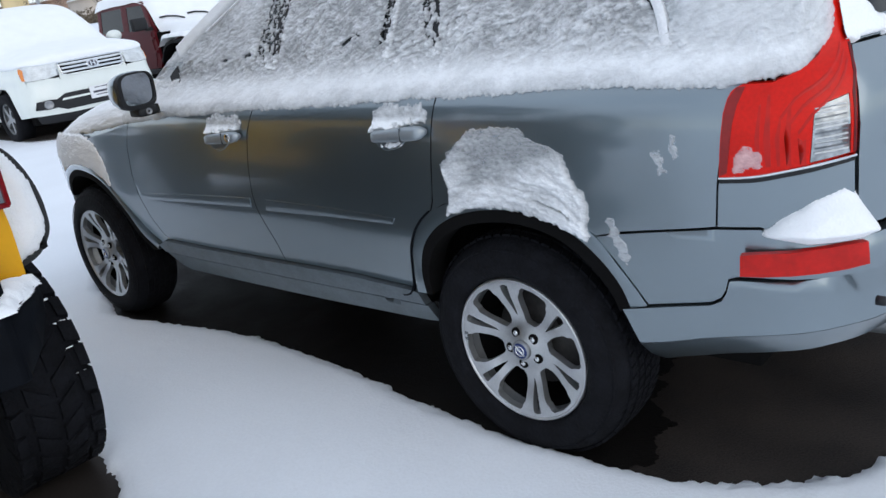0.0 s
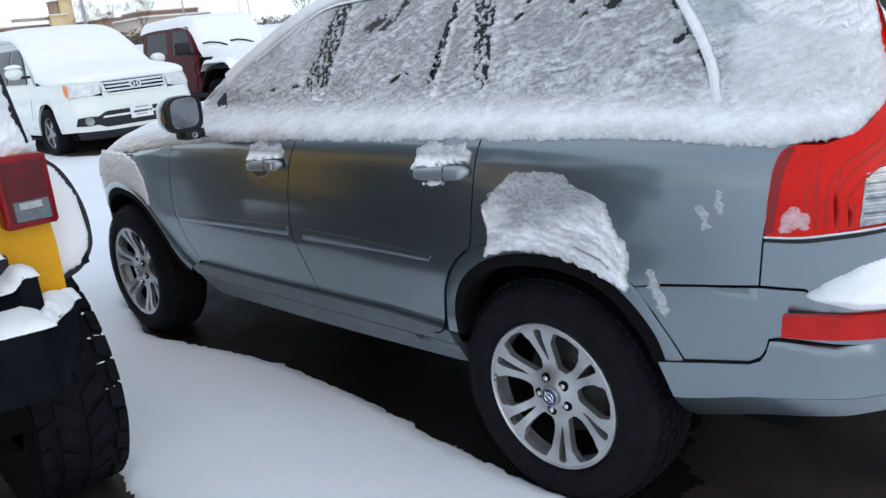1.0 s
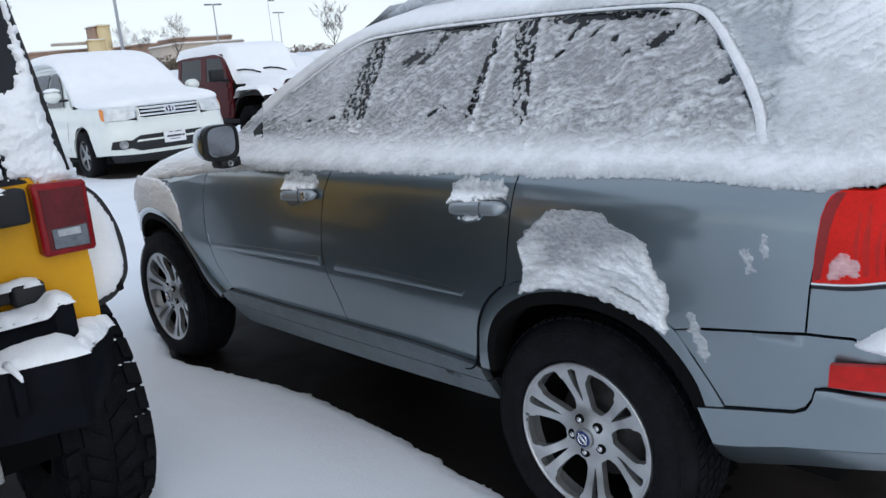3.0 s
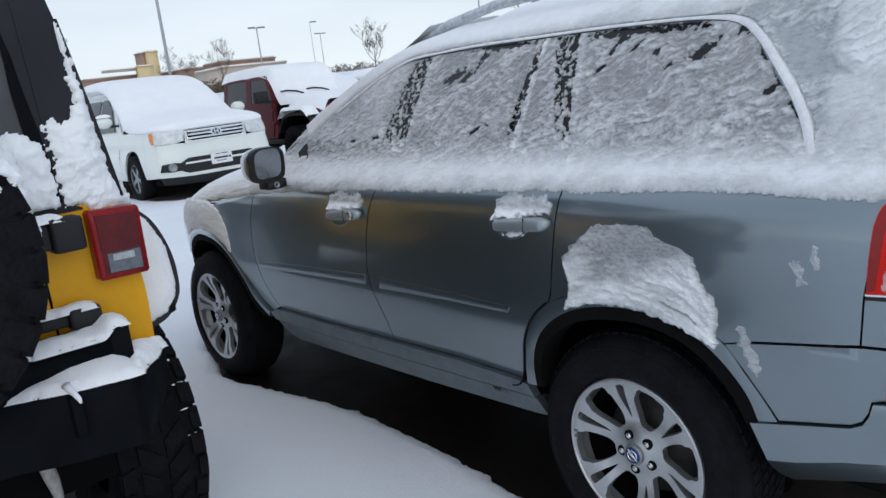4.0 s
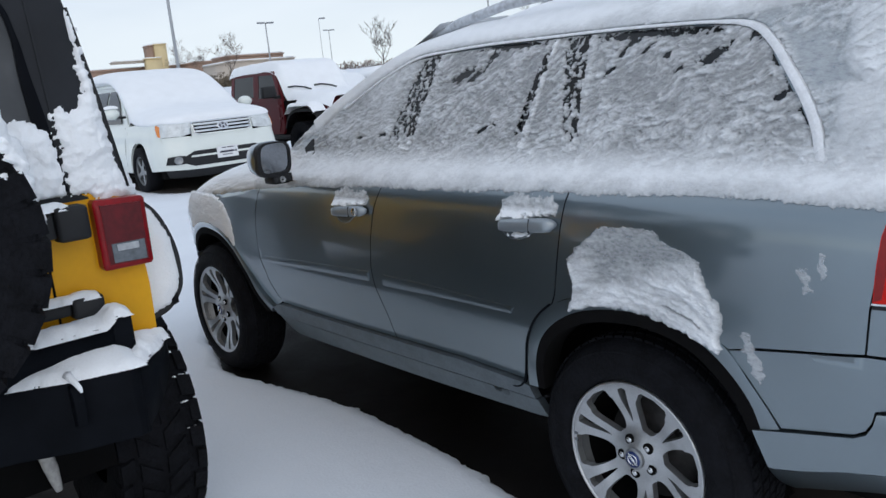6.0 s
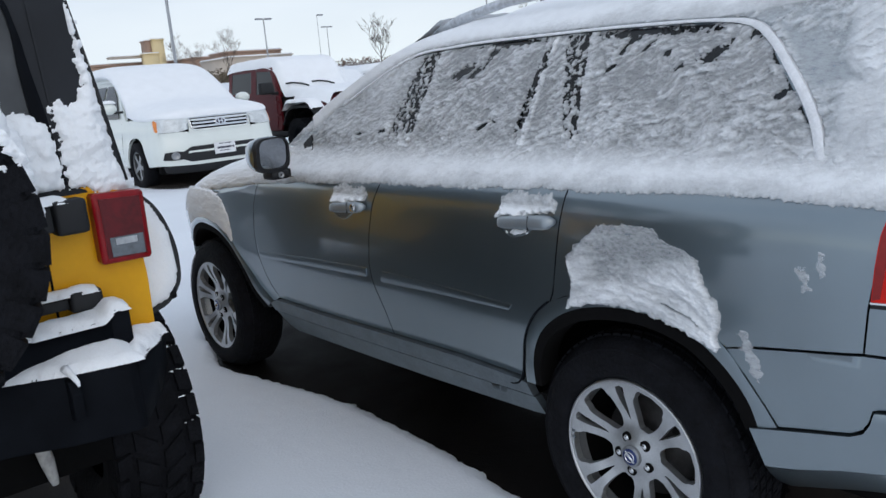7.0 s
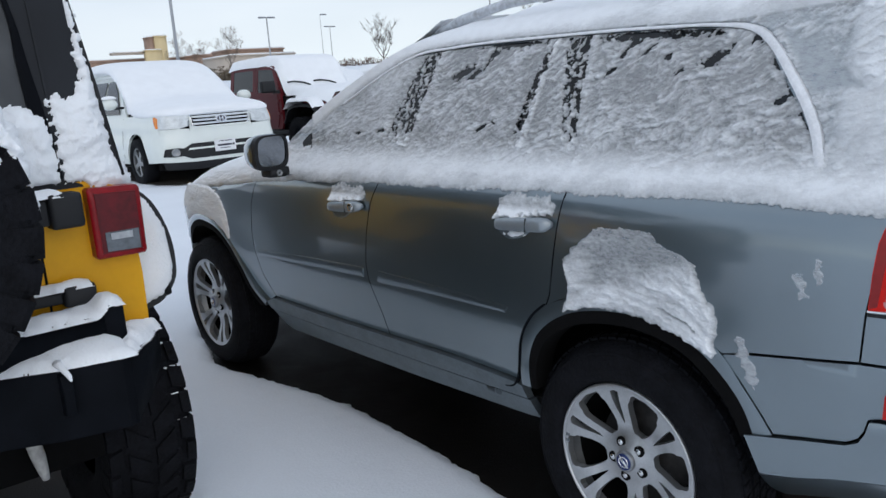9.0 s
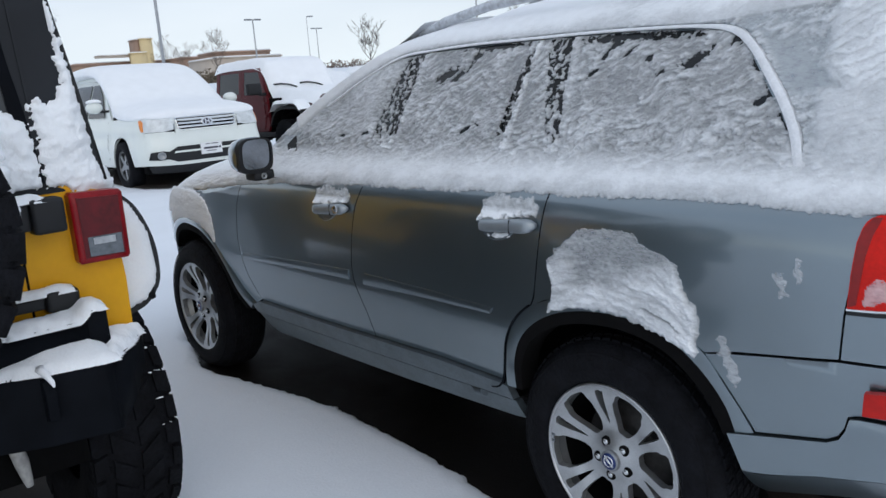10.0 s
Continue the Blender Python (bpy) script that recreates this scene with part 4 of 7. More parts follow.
def car_wheel(parent, y, phase, s, rim_size=1.0):
    """Six pairs of split spokes in an eighteen-inch alloy rim."""
    face = lambda r: s * (0.925 - 0.030 * math.exp(-((r - 0.10) / 0.07) ** 2) - 0.004)
    w = new("wheel")
    w.parent = parent
    w.location = (0, y, 0.36)
    prof = [(0.236, 0.70), (0.25, 0.695), (0.30, 0.69), (0.345, 0.70), (0.360, 0.725), (0.366, 0.76), (0.366, 0.84), (0.361, 0.875), (0.347, 0.905), (0.325, 0.924), (0.295, 0.935), (0.265, 0.936), (0.25, 0.930), (0.241, 0.918), (0.236, 0.90)]
    tyre = part("tyre", turned([(r, s * x) for r, x in prof], "x", 72), RUBBER, w)
    verts, faces = [], []
    for row, (x0, x1) in enumerate(((0.727, 0.752), (0.760, 0.785), (0.793, 0.818), (0.826, 0.850), (0.858, 0.884))):
        edge = row in (0, 4)
        for k in range(64):
            a0, i = 2 * math.pi * (k + 0.5 * (row % 2)) / 64, len(verts)
            for r, sh in ((0.360 if edge else 0.362, 1.0), (0.367 if edge else 0.3705, 0.9)):
                for da, x in ((-1, x0), (1, x0), (1, x1), (-1, x1)):
                    t = a0 + da * sh * 0.041 + (x - x0) * 1.2
                    verts.append((s * x, r * math.cos(t), r * math.sin(t)))
            faces.extend([(i + 4, i + 5, i + 6, i + 7), (i, i + 1, i + 5, i + 4), (i + 1, i + 2, i + 6, i + 5), (i + 2, i + 3, i + 7, i + 6), (i + 3, i, i + 4, i + 7)])
    tread = bpy.data.meshes.new("tread")
    tread.from_pydata(verts, [], faces)
    part("tread", tread, RUBBER, tyre, smooth=False)
    part("sidewall_ring", turned([(0.333, s * 0.921), (0.331, s * 0.926), (0.327, s * 0.926), (0.325, s * 0.925)], "x", 72), RUBBER, tyre)
    # Alloy barrel coloured near-black for the shade inside the rim.
    part("rim_barrel", turned([(0.205, s * 0.70), (0.216, s * 0.78), (0.224, s * 0.85), (0.228, s * 0.893)], "x", 72), DARK, w)
    rim = part("rim", turned([(0.2275, s * 0.892), (0.229, s * 0.905), (0.230, s * 0.921), (0.234, s * 0.926), (0.240, s * 0.922), (0.241, s * 0.908), (0.236, s * 0.89)], "x", 72), ALLOY, w, "silver alloy rim")
    holes = []
    for k in range(6):
        a = phase + k * math.pi / 3
        pol = lambda r, d: (r * math.cos(a + d), r * math.sin(a + d))
        # slot between the two arms of a pair, then the window between pairs
        holes.append([pol(0.106, 0.0), pol(0.12, 0.026), pol(0.16, 0.056), pol(0.20, 0.070), pol(0.217, 0.066), pol(0.221, 0.0), pol(0.217, -0.066), pol(0.20, -0.070), pol(0.16, -0.056), pol(0.12, -0.026)])
        b = a + math.pi / 6
        half = [(0.088, 0.14), (0.096, 0.225), (0.115, 0.280), (0.145, 0.305), (0.175, 0.302), (0.188, 0.290), (0.196, 0.258), (0.212, 0.240), (0.2205, 0.20)]
        pol2 = lambda r, d: (r * math.cos(b + d), r * math.sin(b + d))
        holes.append([pol2(0.088, 0.0)] + [pol2(r, d) for r, d in half] + [pol2(0.223, 0.0)] + [pol2(r, -d) for r, d in half[::-1]])
    skin = lambda u, v, h=0.0: Vector((face(math.hypot(u, v)) + s * h, u, v))
    part("spokes", sheet(circle(0.233, 64), skin, 0.012, 0.024, holes=holes), ALLOY, rim, "six pairs of split silver spokes")
    part("brake_disc", disc(0.155, s * 0.80, "x", 40, thick=s * 0.02), STEEL, w)
    part("caliper", moved(box(s * 0.79 - 0.03, s * 0.79 + 0.045, -0.05, 0.05, 0.09, 0.17, 0.012), Matrix.Rotation(phase + 0.4, 4, "X")), STEEL, w)
    part("hub_dark", disc(0.213, s * 0.735, "x", 40, thick=s * 0.01), DARK, w)
    cap = part("hub_cap", disc(0.033, s * 0.922, "x", 32, thick=s * -0.02), GREY_ALLOY, w)
    part("badge_disc", disc(0.026, s * 0.9245, "x", 32, thick=s * -0.004), BLUE, cap, "small blue round badge")
    ring = turned([(0.014, s * 0.9245), (0.0145, s * 0.9265), (0.017, s * 0.9265), (0.0175, s * 0.9245)], "x", 24)
    bar = moved(box(s * 0.9245 - 0.001, s * 0.9245 + 0.0022, -0.022, 0.022, -0.004, 0.004), Matrix.Rotation(0.8, 4, "X"))
    part("badge_mark", joined(ring, bar), CHROME, cap)
    for k in range(5):
        a = phase + 0.75 + k * 2 * math.pi / 5
        cy, cz = 0.055 * math.cos(a), 0.055 * math.sin(a)
        part("lug_recess", disc(0.0170, s * 0.9045, "x", 20, (0, cy, cz), s * -0.01), DARK, w)
        part("lug_nut", disc(0.0098, s * 0.9080, "x", 6, (0, cy, cz), s * -0.012), CHROME, w)
    if y == 0.0:
        for k in (-1, 1):
            part("rim_mark", moved(box(s * 0.9195 - 0.001, s * 0.9195 + 0.002, 0.214, 0.228, k * 0.010 - 0.006, k * 0.010 + 0.004, 0.001), Matrix.Rotation(0.05, 4, "X")), SMOKE, rim, "small dark raised mark")
    # A paler ring paints in the barrel's lit outer edge.
    part("lit_barrel_ring", turned([(0.2195, s * 0.864), (0.2225, s * 0.872), (0.2265, s * 0.892)], "x", 72), GREY_ALLOY, rim)
    for piece in w.children:
        if piece != tyre:
            piece.scale = (1, rim_size, rim_size)
    return w


for y, ph, size in ((0.0, 0.37, 0.985), (2.835, 0.30, 1.05)):
    for s in (-1, 1):
        w = car_wheel(car, y, ph, s, size)


def door_handle(u, z, key):
    """Pull handle: a rounded bar, thicker behind, over a scooped dark cup."""
    rings = []
    for k in range(17):
        f = k / 16
        end = math.sqrt(max(0.0, 1 - (2 * f - 1) ** 8))
        a = u - 0.114 + 0.230 * f
        deep, tall = 0.008 + 0.009 * end, (0.0225 - 0.003 * f) * (0.35 + 0.65 * end)
        ring = []
        for i in range(18):
            q = 2 * math.pi * i / 18
            ring.append(car_skin(a, z + 0.006 - 0.014 * f + tall * math.copysign(abs(math.sin(q)) ** 0.55, math.sin(q)), 0.012 + 0.014 * end + deep * math.cos(q)))
        rings.append(ring)
    h = part("door_handle", loft(rings), PALE_SILVER, car)
    part("handle_cup", sheet([(u - 0.015, z - 0.004), (u + 0.112, z - 0.010), (u + 0.114, z - 0.034), (u + 0.092, z - 0.048), (u + 0.03, z - 0.044), (u - 0.008, z - 0.026)], car_skin, 0.012, 0.01, proud=0.003), DARK_SILVER, h)
    part("cup_rim", ribbon([(u - 0.016, z - 0.026), (u + 0.028, z - 0.050), (u + 0.092, z - 0.055), (u + 0.119, z - 0.038), (u + 0.120, z - 0.012)], [(u - 0.008, z - 0.023), (u + 0.032, z - 0.043), (u + 0.088, z - 0.047), (u + 0.111, z - 0.034), (u + 0.112, z - 0.012)], car_skin, 0.01, 3, 0.01, False, 0.002, 0.004), SILVER, h)
    part("handle_seam", sheet([(u - 0.034, z + 0.022), (u - 0.032, z + 0.022), (u - 0.032, z - 0.018), (u - 0.034, z - 0.018)], car_skin, 0.02, 0.004, proud=0.0434), BLACK, h)
    if key:
        p = car_skin(u - 0.075, z + 0.004, 0.040)
        part("key_lock", turned([(0.0001, 0.002), (0.013, 0.002), (0.016, 0.0), (0.016, 0.012)], "x", 20, (p.x - 0.004, p.y, p.z)), CHROME, h, "round chrome key lock")


door_handle(0.330, 1.047, False)
door_handle(1.315, 1.027, True)

# door mirror
MX, MZ = -1.100, 1.247
mir = part("door_mirror", loft([[(MX + 0.080 * k * math.copysign(abs(math.cos(a)) ** 0.7, math.cos(a)), y, MZ + 0.073 * k * math.copysign(abs(math.sin(a)) ** 0.7, math.sin(a))) for a in [2 * math.pi * i / 36 for i in range(36)]] for y, k in ((1.625, 1.0), (1.64, 1.03), (1.67, 1.0), (1.71, 0.90), (1.74, 0.70), (1.755, 0.35))]), SILVER, car, "silver door mirror with black frame")
frame_o = [(MX + 0.080 * math.copysign(abs(math.cos(a)) ** 0.55, math.cos(a)), MZ + 0.072 * math.copysign(abs(math.sin(a)) ** 0.55, math.sin(a))) for a in [2 * math.pi * i / 44 for i in range(44)]]
mface = lambda u, v, h=0.0: Vector((u, 1.612 - h + 0.08 * (u - MX) - 0.10 * (v - MZ), v))
hole = [(MX + 0.004 + (x - MX) * 0.85, MZ + 0.004 + (z - MZ) * 0.85) for x, z in frame_o]
part("mirror_frame", sheet(frame_o, mface, 0.02, 0.035, holes=[hole], proud=0.006), BLACK, mir)
part("mirror_glass", sheet(shrunk(hole, -0.004), mface, 0.05, 0.004, proud=-0.002), MIRROR, mir)
part("mirror_foot", loft([[(x + dx, y + dy, z) for dx, dy in ((-0.045, -0.03), (0.045, -0.03), (0.045, 0.04), (-0.045, 0.04))] for x, y, z in ((-1.06, 1.665, 1.18), (-1.05, 1.68, 1.155), (-1.03, 1.72, 1.14), (-0.98, 1.78, 1.13))]), BLACK, mir)
part("mirror_pod", box(-1.115, -1.03, 1.612, 1.70, 1.142, 1.178, 0.014), BLACK, mir)
part("puddle_lamp", turned([(0.001, 0.002), (0.008, 0.0), (0.011, -0.003), (0.0135, 0.0), (0.0135, 0.012)], "y", 20, (-1.072, 1.611, 1.160)), GREY_ALLOY, mir)
part("sail_panel", sheet([(1.76, 1.235), (1.78, 1.262), (1.72, 1.30), (1.69, 1.235)], car_skin, 0.03, 0.02, proud=0.012), BLACK, car)
# tail badge as plain bars
for k in range(4):
    a = -1.040 - 0.036 * k
    part("badge_bar", sheet([(a, 0.978), (a - 0.022, 0.980), (a - 0.024, 1.008), (a - 0.002, 1.006)], car_skin, 0.01, 0.006, proud=0.004), CHROME, car)


# ---- snow on the silver car ----
LINE = curve([(-1.0, 1.285), (-0.95, 1.228), (-0.90, 1.190), (-0.845, 1.165), (-0.784, 1.152), (-0.72, 1.147), (-0.42, 1.152), (-0.08, 1.146), (0.35, 1.137), (0.77, 1.127), (1.14, 1.122), (1.5, 1.108), (1.84, 1.095), (2.2, 1.07)])


SLOPE_TOP = curve([(-1.0, 1.60), (-0.85, 1.625), (-0.6, 1.67), (0.9, 1.685), (1.12, 1.635), (1.49, 1.485), (1.83, 1.31), (2.15, 1.12)])
# bare spots in the snow: place, half length, half height, tilt
BARE = [(0.775, 1.508, 0.045, 0.013, -0.35), (0.720, 1.500, 0.03, 0.010, -0.5), (1.20, 1.312, 0.03, 0.007, -0.3), (1.36, 1.302, 0.02, 0.006, -0.2), (0.655, 1.555, 0.022, 0.012, -0.7), (-0.205, 1.500, 0.034, 0.009, -0.5), (-0.18, 1.486, 0.025, 0.008, -0.2), (0.02, 1.572, 0.155, 0.011, 0.04), (0.56, 1.586, 0.11, 0.009, 0.0),
        (0.075, 1.552, 0.022, 0.010, -0.4), (-0.055, 1.506, 0.010, 0.008, 0.3), (-0.305, 1.543, 0.016, 0.014, 0.7), (-0.378, 1.470, 0.008, 0.020, -0.6), (-0.424, 1.412, 0.007, 0.026, -0.6), (-0.470, 1.340, 0.007, 0.022, -0.6),
        (0.10, 1.525, 0.016, 0.007, -0.5), (0.13, 1.48, 0.02, 0.007, -0.4), (0.02, 1.53, 0.018, 0.006, -0.6), (-0.10, 1.47, 0.016, 0.005, -0.4), (-0.40, 1.385, 0.016, 0.006, -0.5), (0.625, 1.326, 0.03, 0.006, -0.4), (0.575, 1.340, 0.014, 0.005, 0.3)]
# snow-flecked window pillars: front and rear edge at the top, then at the bottom
PILLARS = [(1.035, 0.932, 1.172, 1.010), (0.400, 0.358, 0.490, 0.416), (0.334, 0.236, 0.252, 0.200)]


def billows(a, b, scale, seed):
    """Rounded clumps with sharp creases between, about 0 to 1."""
    return np.minimum(np.abs(rough(a, b, scale, 1, seed)) * 2.2, 1.0) ** 0.7


def terraces(a, b, spacing, seed):
    """Broken shelves of slid snow: each swells downwards and ends in a sharp under-edge. 0 to 1."""
    phase = (b + 0.55 * spacing * grain(a, b, 0.5 / spacing, 3, seed) + 0.25 * spacing * grain(a, b, 2.2 / spacing, 2, seed + 4)) / spacing
    f = phase - np.floor(phase)
    return (1 - f) * np.clip(f / 0.14, 0, 1)


# thin frost on the slanting rear pillar
FROST = [(-0.358, 1.560), (-0.418, 1.483), (-0.476, 1.398), (-0.602, 1.407), (-0.525, 1.470), (-0.455, 1.522)]


def side_cover(u, z):
    """Snow on the car's flank: a soft ledge on the shoulder, a rough streaked crust on the windows above it."""
    low = along(LINE, u)
    edge = z - low + grain(u, z, 10, 3, 7.0) * 0.005 + grain(u, z, 55, 4, 9.0, 0.7) * 0.004
    c, s = math.cos(0.34), math.sin(0.34)
    a, b = z * s - u * c, u * s + z * c
    wander = grain(u, z, 6, 3, 3.0)
    b = b + 0.016 * wander
    n = grain(a * 0.6, b, 9, 4, 21.0)
    fine = grain(u, z, 130, 3, 31.0)
    crumbs = grain(a * 0.48, b * 1.2, 58, 4, 2.0, 0.76)
    shelf = terraces(a * 0.5, b, 0.034, 12.0) * np.clip(0.55 + 1.4 * grain(a * 0.5, b, 14, 3, 25.0), 0, 1.2)
    small = terraces(a * 0.6, b, 0.011, 16.0) * np.clip(0.45 + 1.5 * grain(a, b, 24, 3, 27.0), 0, 1.2)
    ridge = 0.66 * (shelf - 0.25) + 0.32 * (small - 0.25) + 0.42 * crumbs
    calm = np.clip((u - 0.85) / 0.35, 0, 1) * np.clip((z - 1.27) / 0.05, 0, 1)
    lower = np.clip((1.40 - z) / 0.15, 0, 1)
    window = 0.0044 + 0.0026 * lower + 0.0030 * n + (0.0114 - 0.0050 * calm) * ridge + 0.0005 * fine + 0.0030 * calm
    thin_front = np.clip((u - 1.50) / 0.10, 0, 1) * np.clip((z - 1.235) / 0.02, 0, 1) * np.clip((1.33 - z) / 0.03, 0, 1)
    window = np.maximum(window - 0.0060 * thin_front, 0.0012)
    flow = grain(a * 0.35, b, 22, 4, 33.0, 0.55)
    ledge = 0.017 * np.clip(edge / 0.055, 0, 1) ** 0.55 + 0.0020 * n + 0.0024 * flow + 0.0012 * ridge + 0.0003 * fine
    t = np.clip((z - 1.185 + 0.016 * n + 0.010 * flow) / 0.11, 0, 1)
    t = t * t * (3 - 2 * t)
    h = ledge * (1 - t) + window * t
    for k, (p, r, q, o) in enumerate(PILLARS):
        f = np.clip((1.59 - z) / 0.34, 0, 1)
        hi, lo = p + (q - p) * f, r + (o - r) * f
        on = (u < hi + 0.005 * fine) & (u > lo + 0.005 * fine) & (z > 1.262 + 0.02 * n) & (z < 1.588)
        flecks = (0.0000, -0.0012, 0.0006)[k] + 0.0080 * grain(a * 0.75, b, 54, 4, 14.0 + k, 0.66) + 0.0014 * grain(u, z, 9, 2, 15.0 + k) + 0.011 * np.clip((1.32 - z) / 0.06, 0, 1)
        if k == 1:
            flecks += 0.010 * np.clip(((hi + lo) / 2 - u) / 0.012, 0, 1) + 0.008 * np.clip((z - 1.53) / 0.03, 0, 1)
        h = np.where(on, np.where(flecks > 0, 0.0012 + flecks, -0.02), h)
        if k != 1:
            beside = np.clip((lo - u) / 0.004, 0, 1) * np.clip((u - lo + 0.030) / 0.012, 0, 1) * t
            h += 0.0032 * beside * (h > 0)
    pillar = np.clip((-0.53 - u) / 0.03, 0, 1) * t
    ripple = terraces(a * 0.4, b, 0.024, 45.0) - 0.3
    h = h * (1 - pillar) + pillar * (0.0092 + 0.0036 * n + 0.0026 * ripple + 0.0014 * crumbs)
    heavy = pillar * np.clip((z - np.interp(-u, [0.45, 0.525, 0.602, 0.80], [1.54, 1.482, 1.42, 1.36]) + 0.004 * n) / 0.02, 0, 1)
    h += heavy * (0.0045 + 0.0030 * ripple)
    frost = edge_distance(FROST, u, z) + 0.004 * grain(u, z, 40, 3, 47.0)
    frost = np.clip((frost + 0.004) / 0.016, 0, 1)
    h = h * (1 - frost) + frost * (0.0010 + 0.0006 * grain(u, z, 28, 3, 48.0))
    ragged = 0.55 * grain(a * 0.6, b, 48, 4, 41.0, 0.6)
    for cu, cz, ru, rz, tilt in BARE:
        k, m = math.cos(tilt), math.sin(tilt)
        du, dz = (u - cu) * k + (z - cz) * m, -(u - cu) * m + (z - cz) * k
        away = np.hypot(du / ru, dz / rz) + ragged
        h = np.where(away < 0.85, -0.02, h - 0.004 * np.clip(1.7 - away, 0, 0.85))
    over = along(OVER, u)
    roofward = np.clip((z - over + 0.002) / 0.006, 0, 1)
    h = np.where((u > -0.72) & (u < 1.7), np.maximum(h, np.clip((u + 0.72) / 0.25, 0, 1) * roofward * (0.008 + (0.008 + 0.016 * np.clip((u - 0.1) / 0.6, 0, 1)) * np.clip((z - over) / 0.05, 0, 1) + 0.0030 * n + 0.003 * ridge * np.clip((0.9 - u) / 0.4, 0.25, 1))), h)
    trim = edge_distance(TRIM, u, z)
    h = np.where((trim > -0.002) & (u < 1.1) & (z > 1.272 + 0.01 * n), -0.02, h)
    h = np.where(edge_distance(REAR_GLASS, u, z) + 0.008 * fine > 0, -0.02, h)
    h = np.where(z > along(SLOPE_TOP, u), -0.02, h)
    tail = np.clip((u + 0.995) / 0.05, 0, 1)
    return np.where((edge > 0) & (u > -0.995) & (h > 0), h * tail + 0.001, -0.02)


OVER = curve([(-1.0, 1.60), (-0.45, 1.60), (-0.20, 1.586), (0.0, 1.597), (0.4, 1.606), (0.9, 1.605), (1.08, 1.594), (1.2, 1.557), (1.5, 1.427), (1.8, 1.27), (2.2, 1.1)])
TAIL_WINDOW = 2 * TAIL_U


def tail_cover(u, z):
    """Snow on the tailgate: a strip along the sill of its window and up the window's sides."""
    d = -edge_distance(REAR_GLASS, u, z) + rough(u, z, 30, 4, 52.0) * 0.012
    h = 0.016 * np.clip(d / 0.03, 0, 1) ** 0.6 + rough(u, z, 14, 4, 51.0) * 0.004
    return np.where((d > 0) & (z > 1.207 + 0.006 * rough(u, z, 25, 2, 53.0)), h, -0.01)


tagged(part("tailgate_snow", snow_field(car_skin, np.arange(TAIL_WINDOW + 0.99, -0.985, 0.012), np.arange(1.19, 1.60, 0.008), tail_cover), SNOW), "snow round the tailgate window", "snow")
tagged(part("side_snow", snow_field(car_skin, np.r_[np.arange(-1.01, 1.1, 0.0029), np.arange(1.1, 2.16, 0.0042)], np.arange(1.06, 1.690, 0.0026), side_cover, many=car_skin_many), THIN_SNOW), "rough snow on the car's shoulder and side windows", "snow")


def blanket(depth, outline, edge=0.06, lumps=0.006, scale=9.0, seed=0.0, ragged_by=0.012):
    def thick(u, v):
        d = edge_distance(outline, u, v) + rough(u, v, scale * 3, 3, seed) * ragged_by
        return np.where(d > 0, depth * np.sqrt(np.clip(d / edge, 0, 1)) + rough(u, v, scale, 4, seed + 1) * lumps + 0.002, -0.01)
    return thick


tagged(part("roof_snow", snow_field(roof_skin, np.arange(-0.74, 0.745, 0.02), np.arange(-0.94, 1.26, 0.02), blanket(0.05, [(-0.635, -0.92), (0.635, -0.92), (0.60, 1.22), (-0.60, 1.22)], 0.22, 0.003), ), SNOW), "even snow cover on the car roof", "snow")
tagged(part("windscreen_snow", snow_field(screen_skin, np.arange(-1.02, 1.03, 0.025), np.arange(-0.06, 1.08, 0.02), lambda u, v: 0.03 + rough(u, v, 7, 4, 3.0) * 0.006), SNOW), "snow covering the windscreen", "snow")
HOOD_LINE = curve([(1.9, 1.098), (2.16, 1.073), (2.34, 1.053), (2.6, 1.027), (2.82, 0.994), (2.98, 0.953), (3.1, 0.90), (3.4, 0.80), (3.7, 0.70)])


def hood_cover(a, y):
    e = np.array([float(HOOD_EDGE(v)[0]) for v in y])
    z = e - 0.09 + 0.24 * np.maximum(np.sin(a), 0) ** 0.6
    d = z - np.array([float(HOOD_LINE(v)[0]) for v in y]) + rough(a * 0.9, y, 25, 3, 7.0) * 0.008
    return np.where(d > 0, 0.034 * np.sqrt(np.clip(d / 0.05, 0, 1)) + rough(a * 0.9, y, 9, 4, 3.0) * 0.004, -0.01)


side = np.r_[np.linspace(0.0, 0.7, 70), np.linspace(0.72, math.pi - 0.1, 60)]
tagged(part("hood_snow", snow_field(hood_skin, side, np.arange(1.96, 3.64, 0.016), hood_cover), SNOW), "smooth snow on the car's hood", "snow")

ARCH = [(0.228, 0.775), (0.19, 0.80), (0.167, 0.868), (0.187, 0.953), (0.142, 0.997), (0.118, 1.01), (0.065, 1.054), (-0.02, 1.067), (-0.121, 1.056), (-0.157, 1.027), (-0.246, 0.998), (-0.26, 0.965), (-0.275, 0.922), (-0.303, 0.893), (-0.32, 0.849),
        (-0.308, 0.80), (-0.318, 0.772), (-0.300, 0.752), (-0.265, 0.772), (-0.20, 0.795), (-0.10, 0.82), (0.0, 0.828), (0.10, 0.818), (0.17, 0.795)]


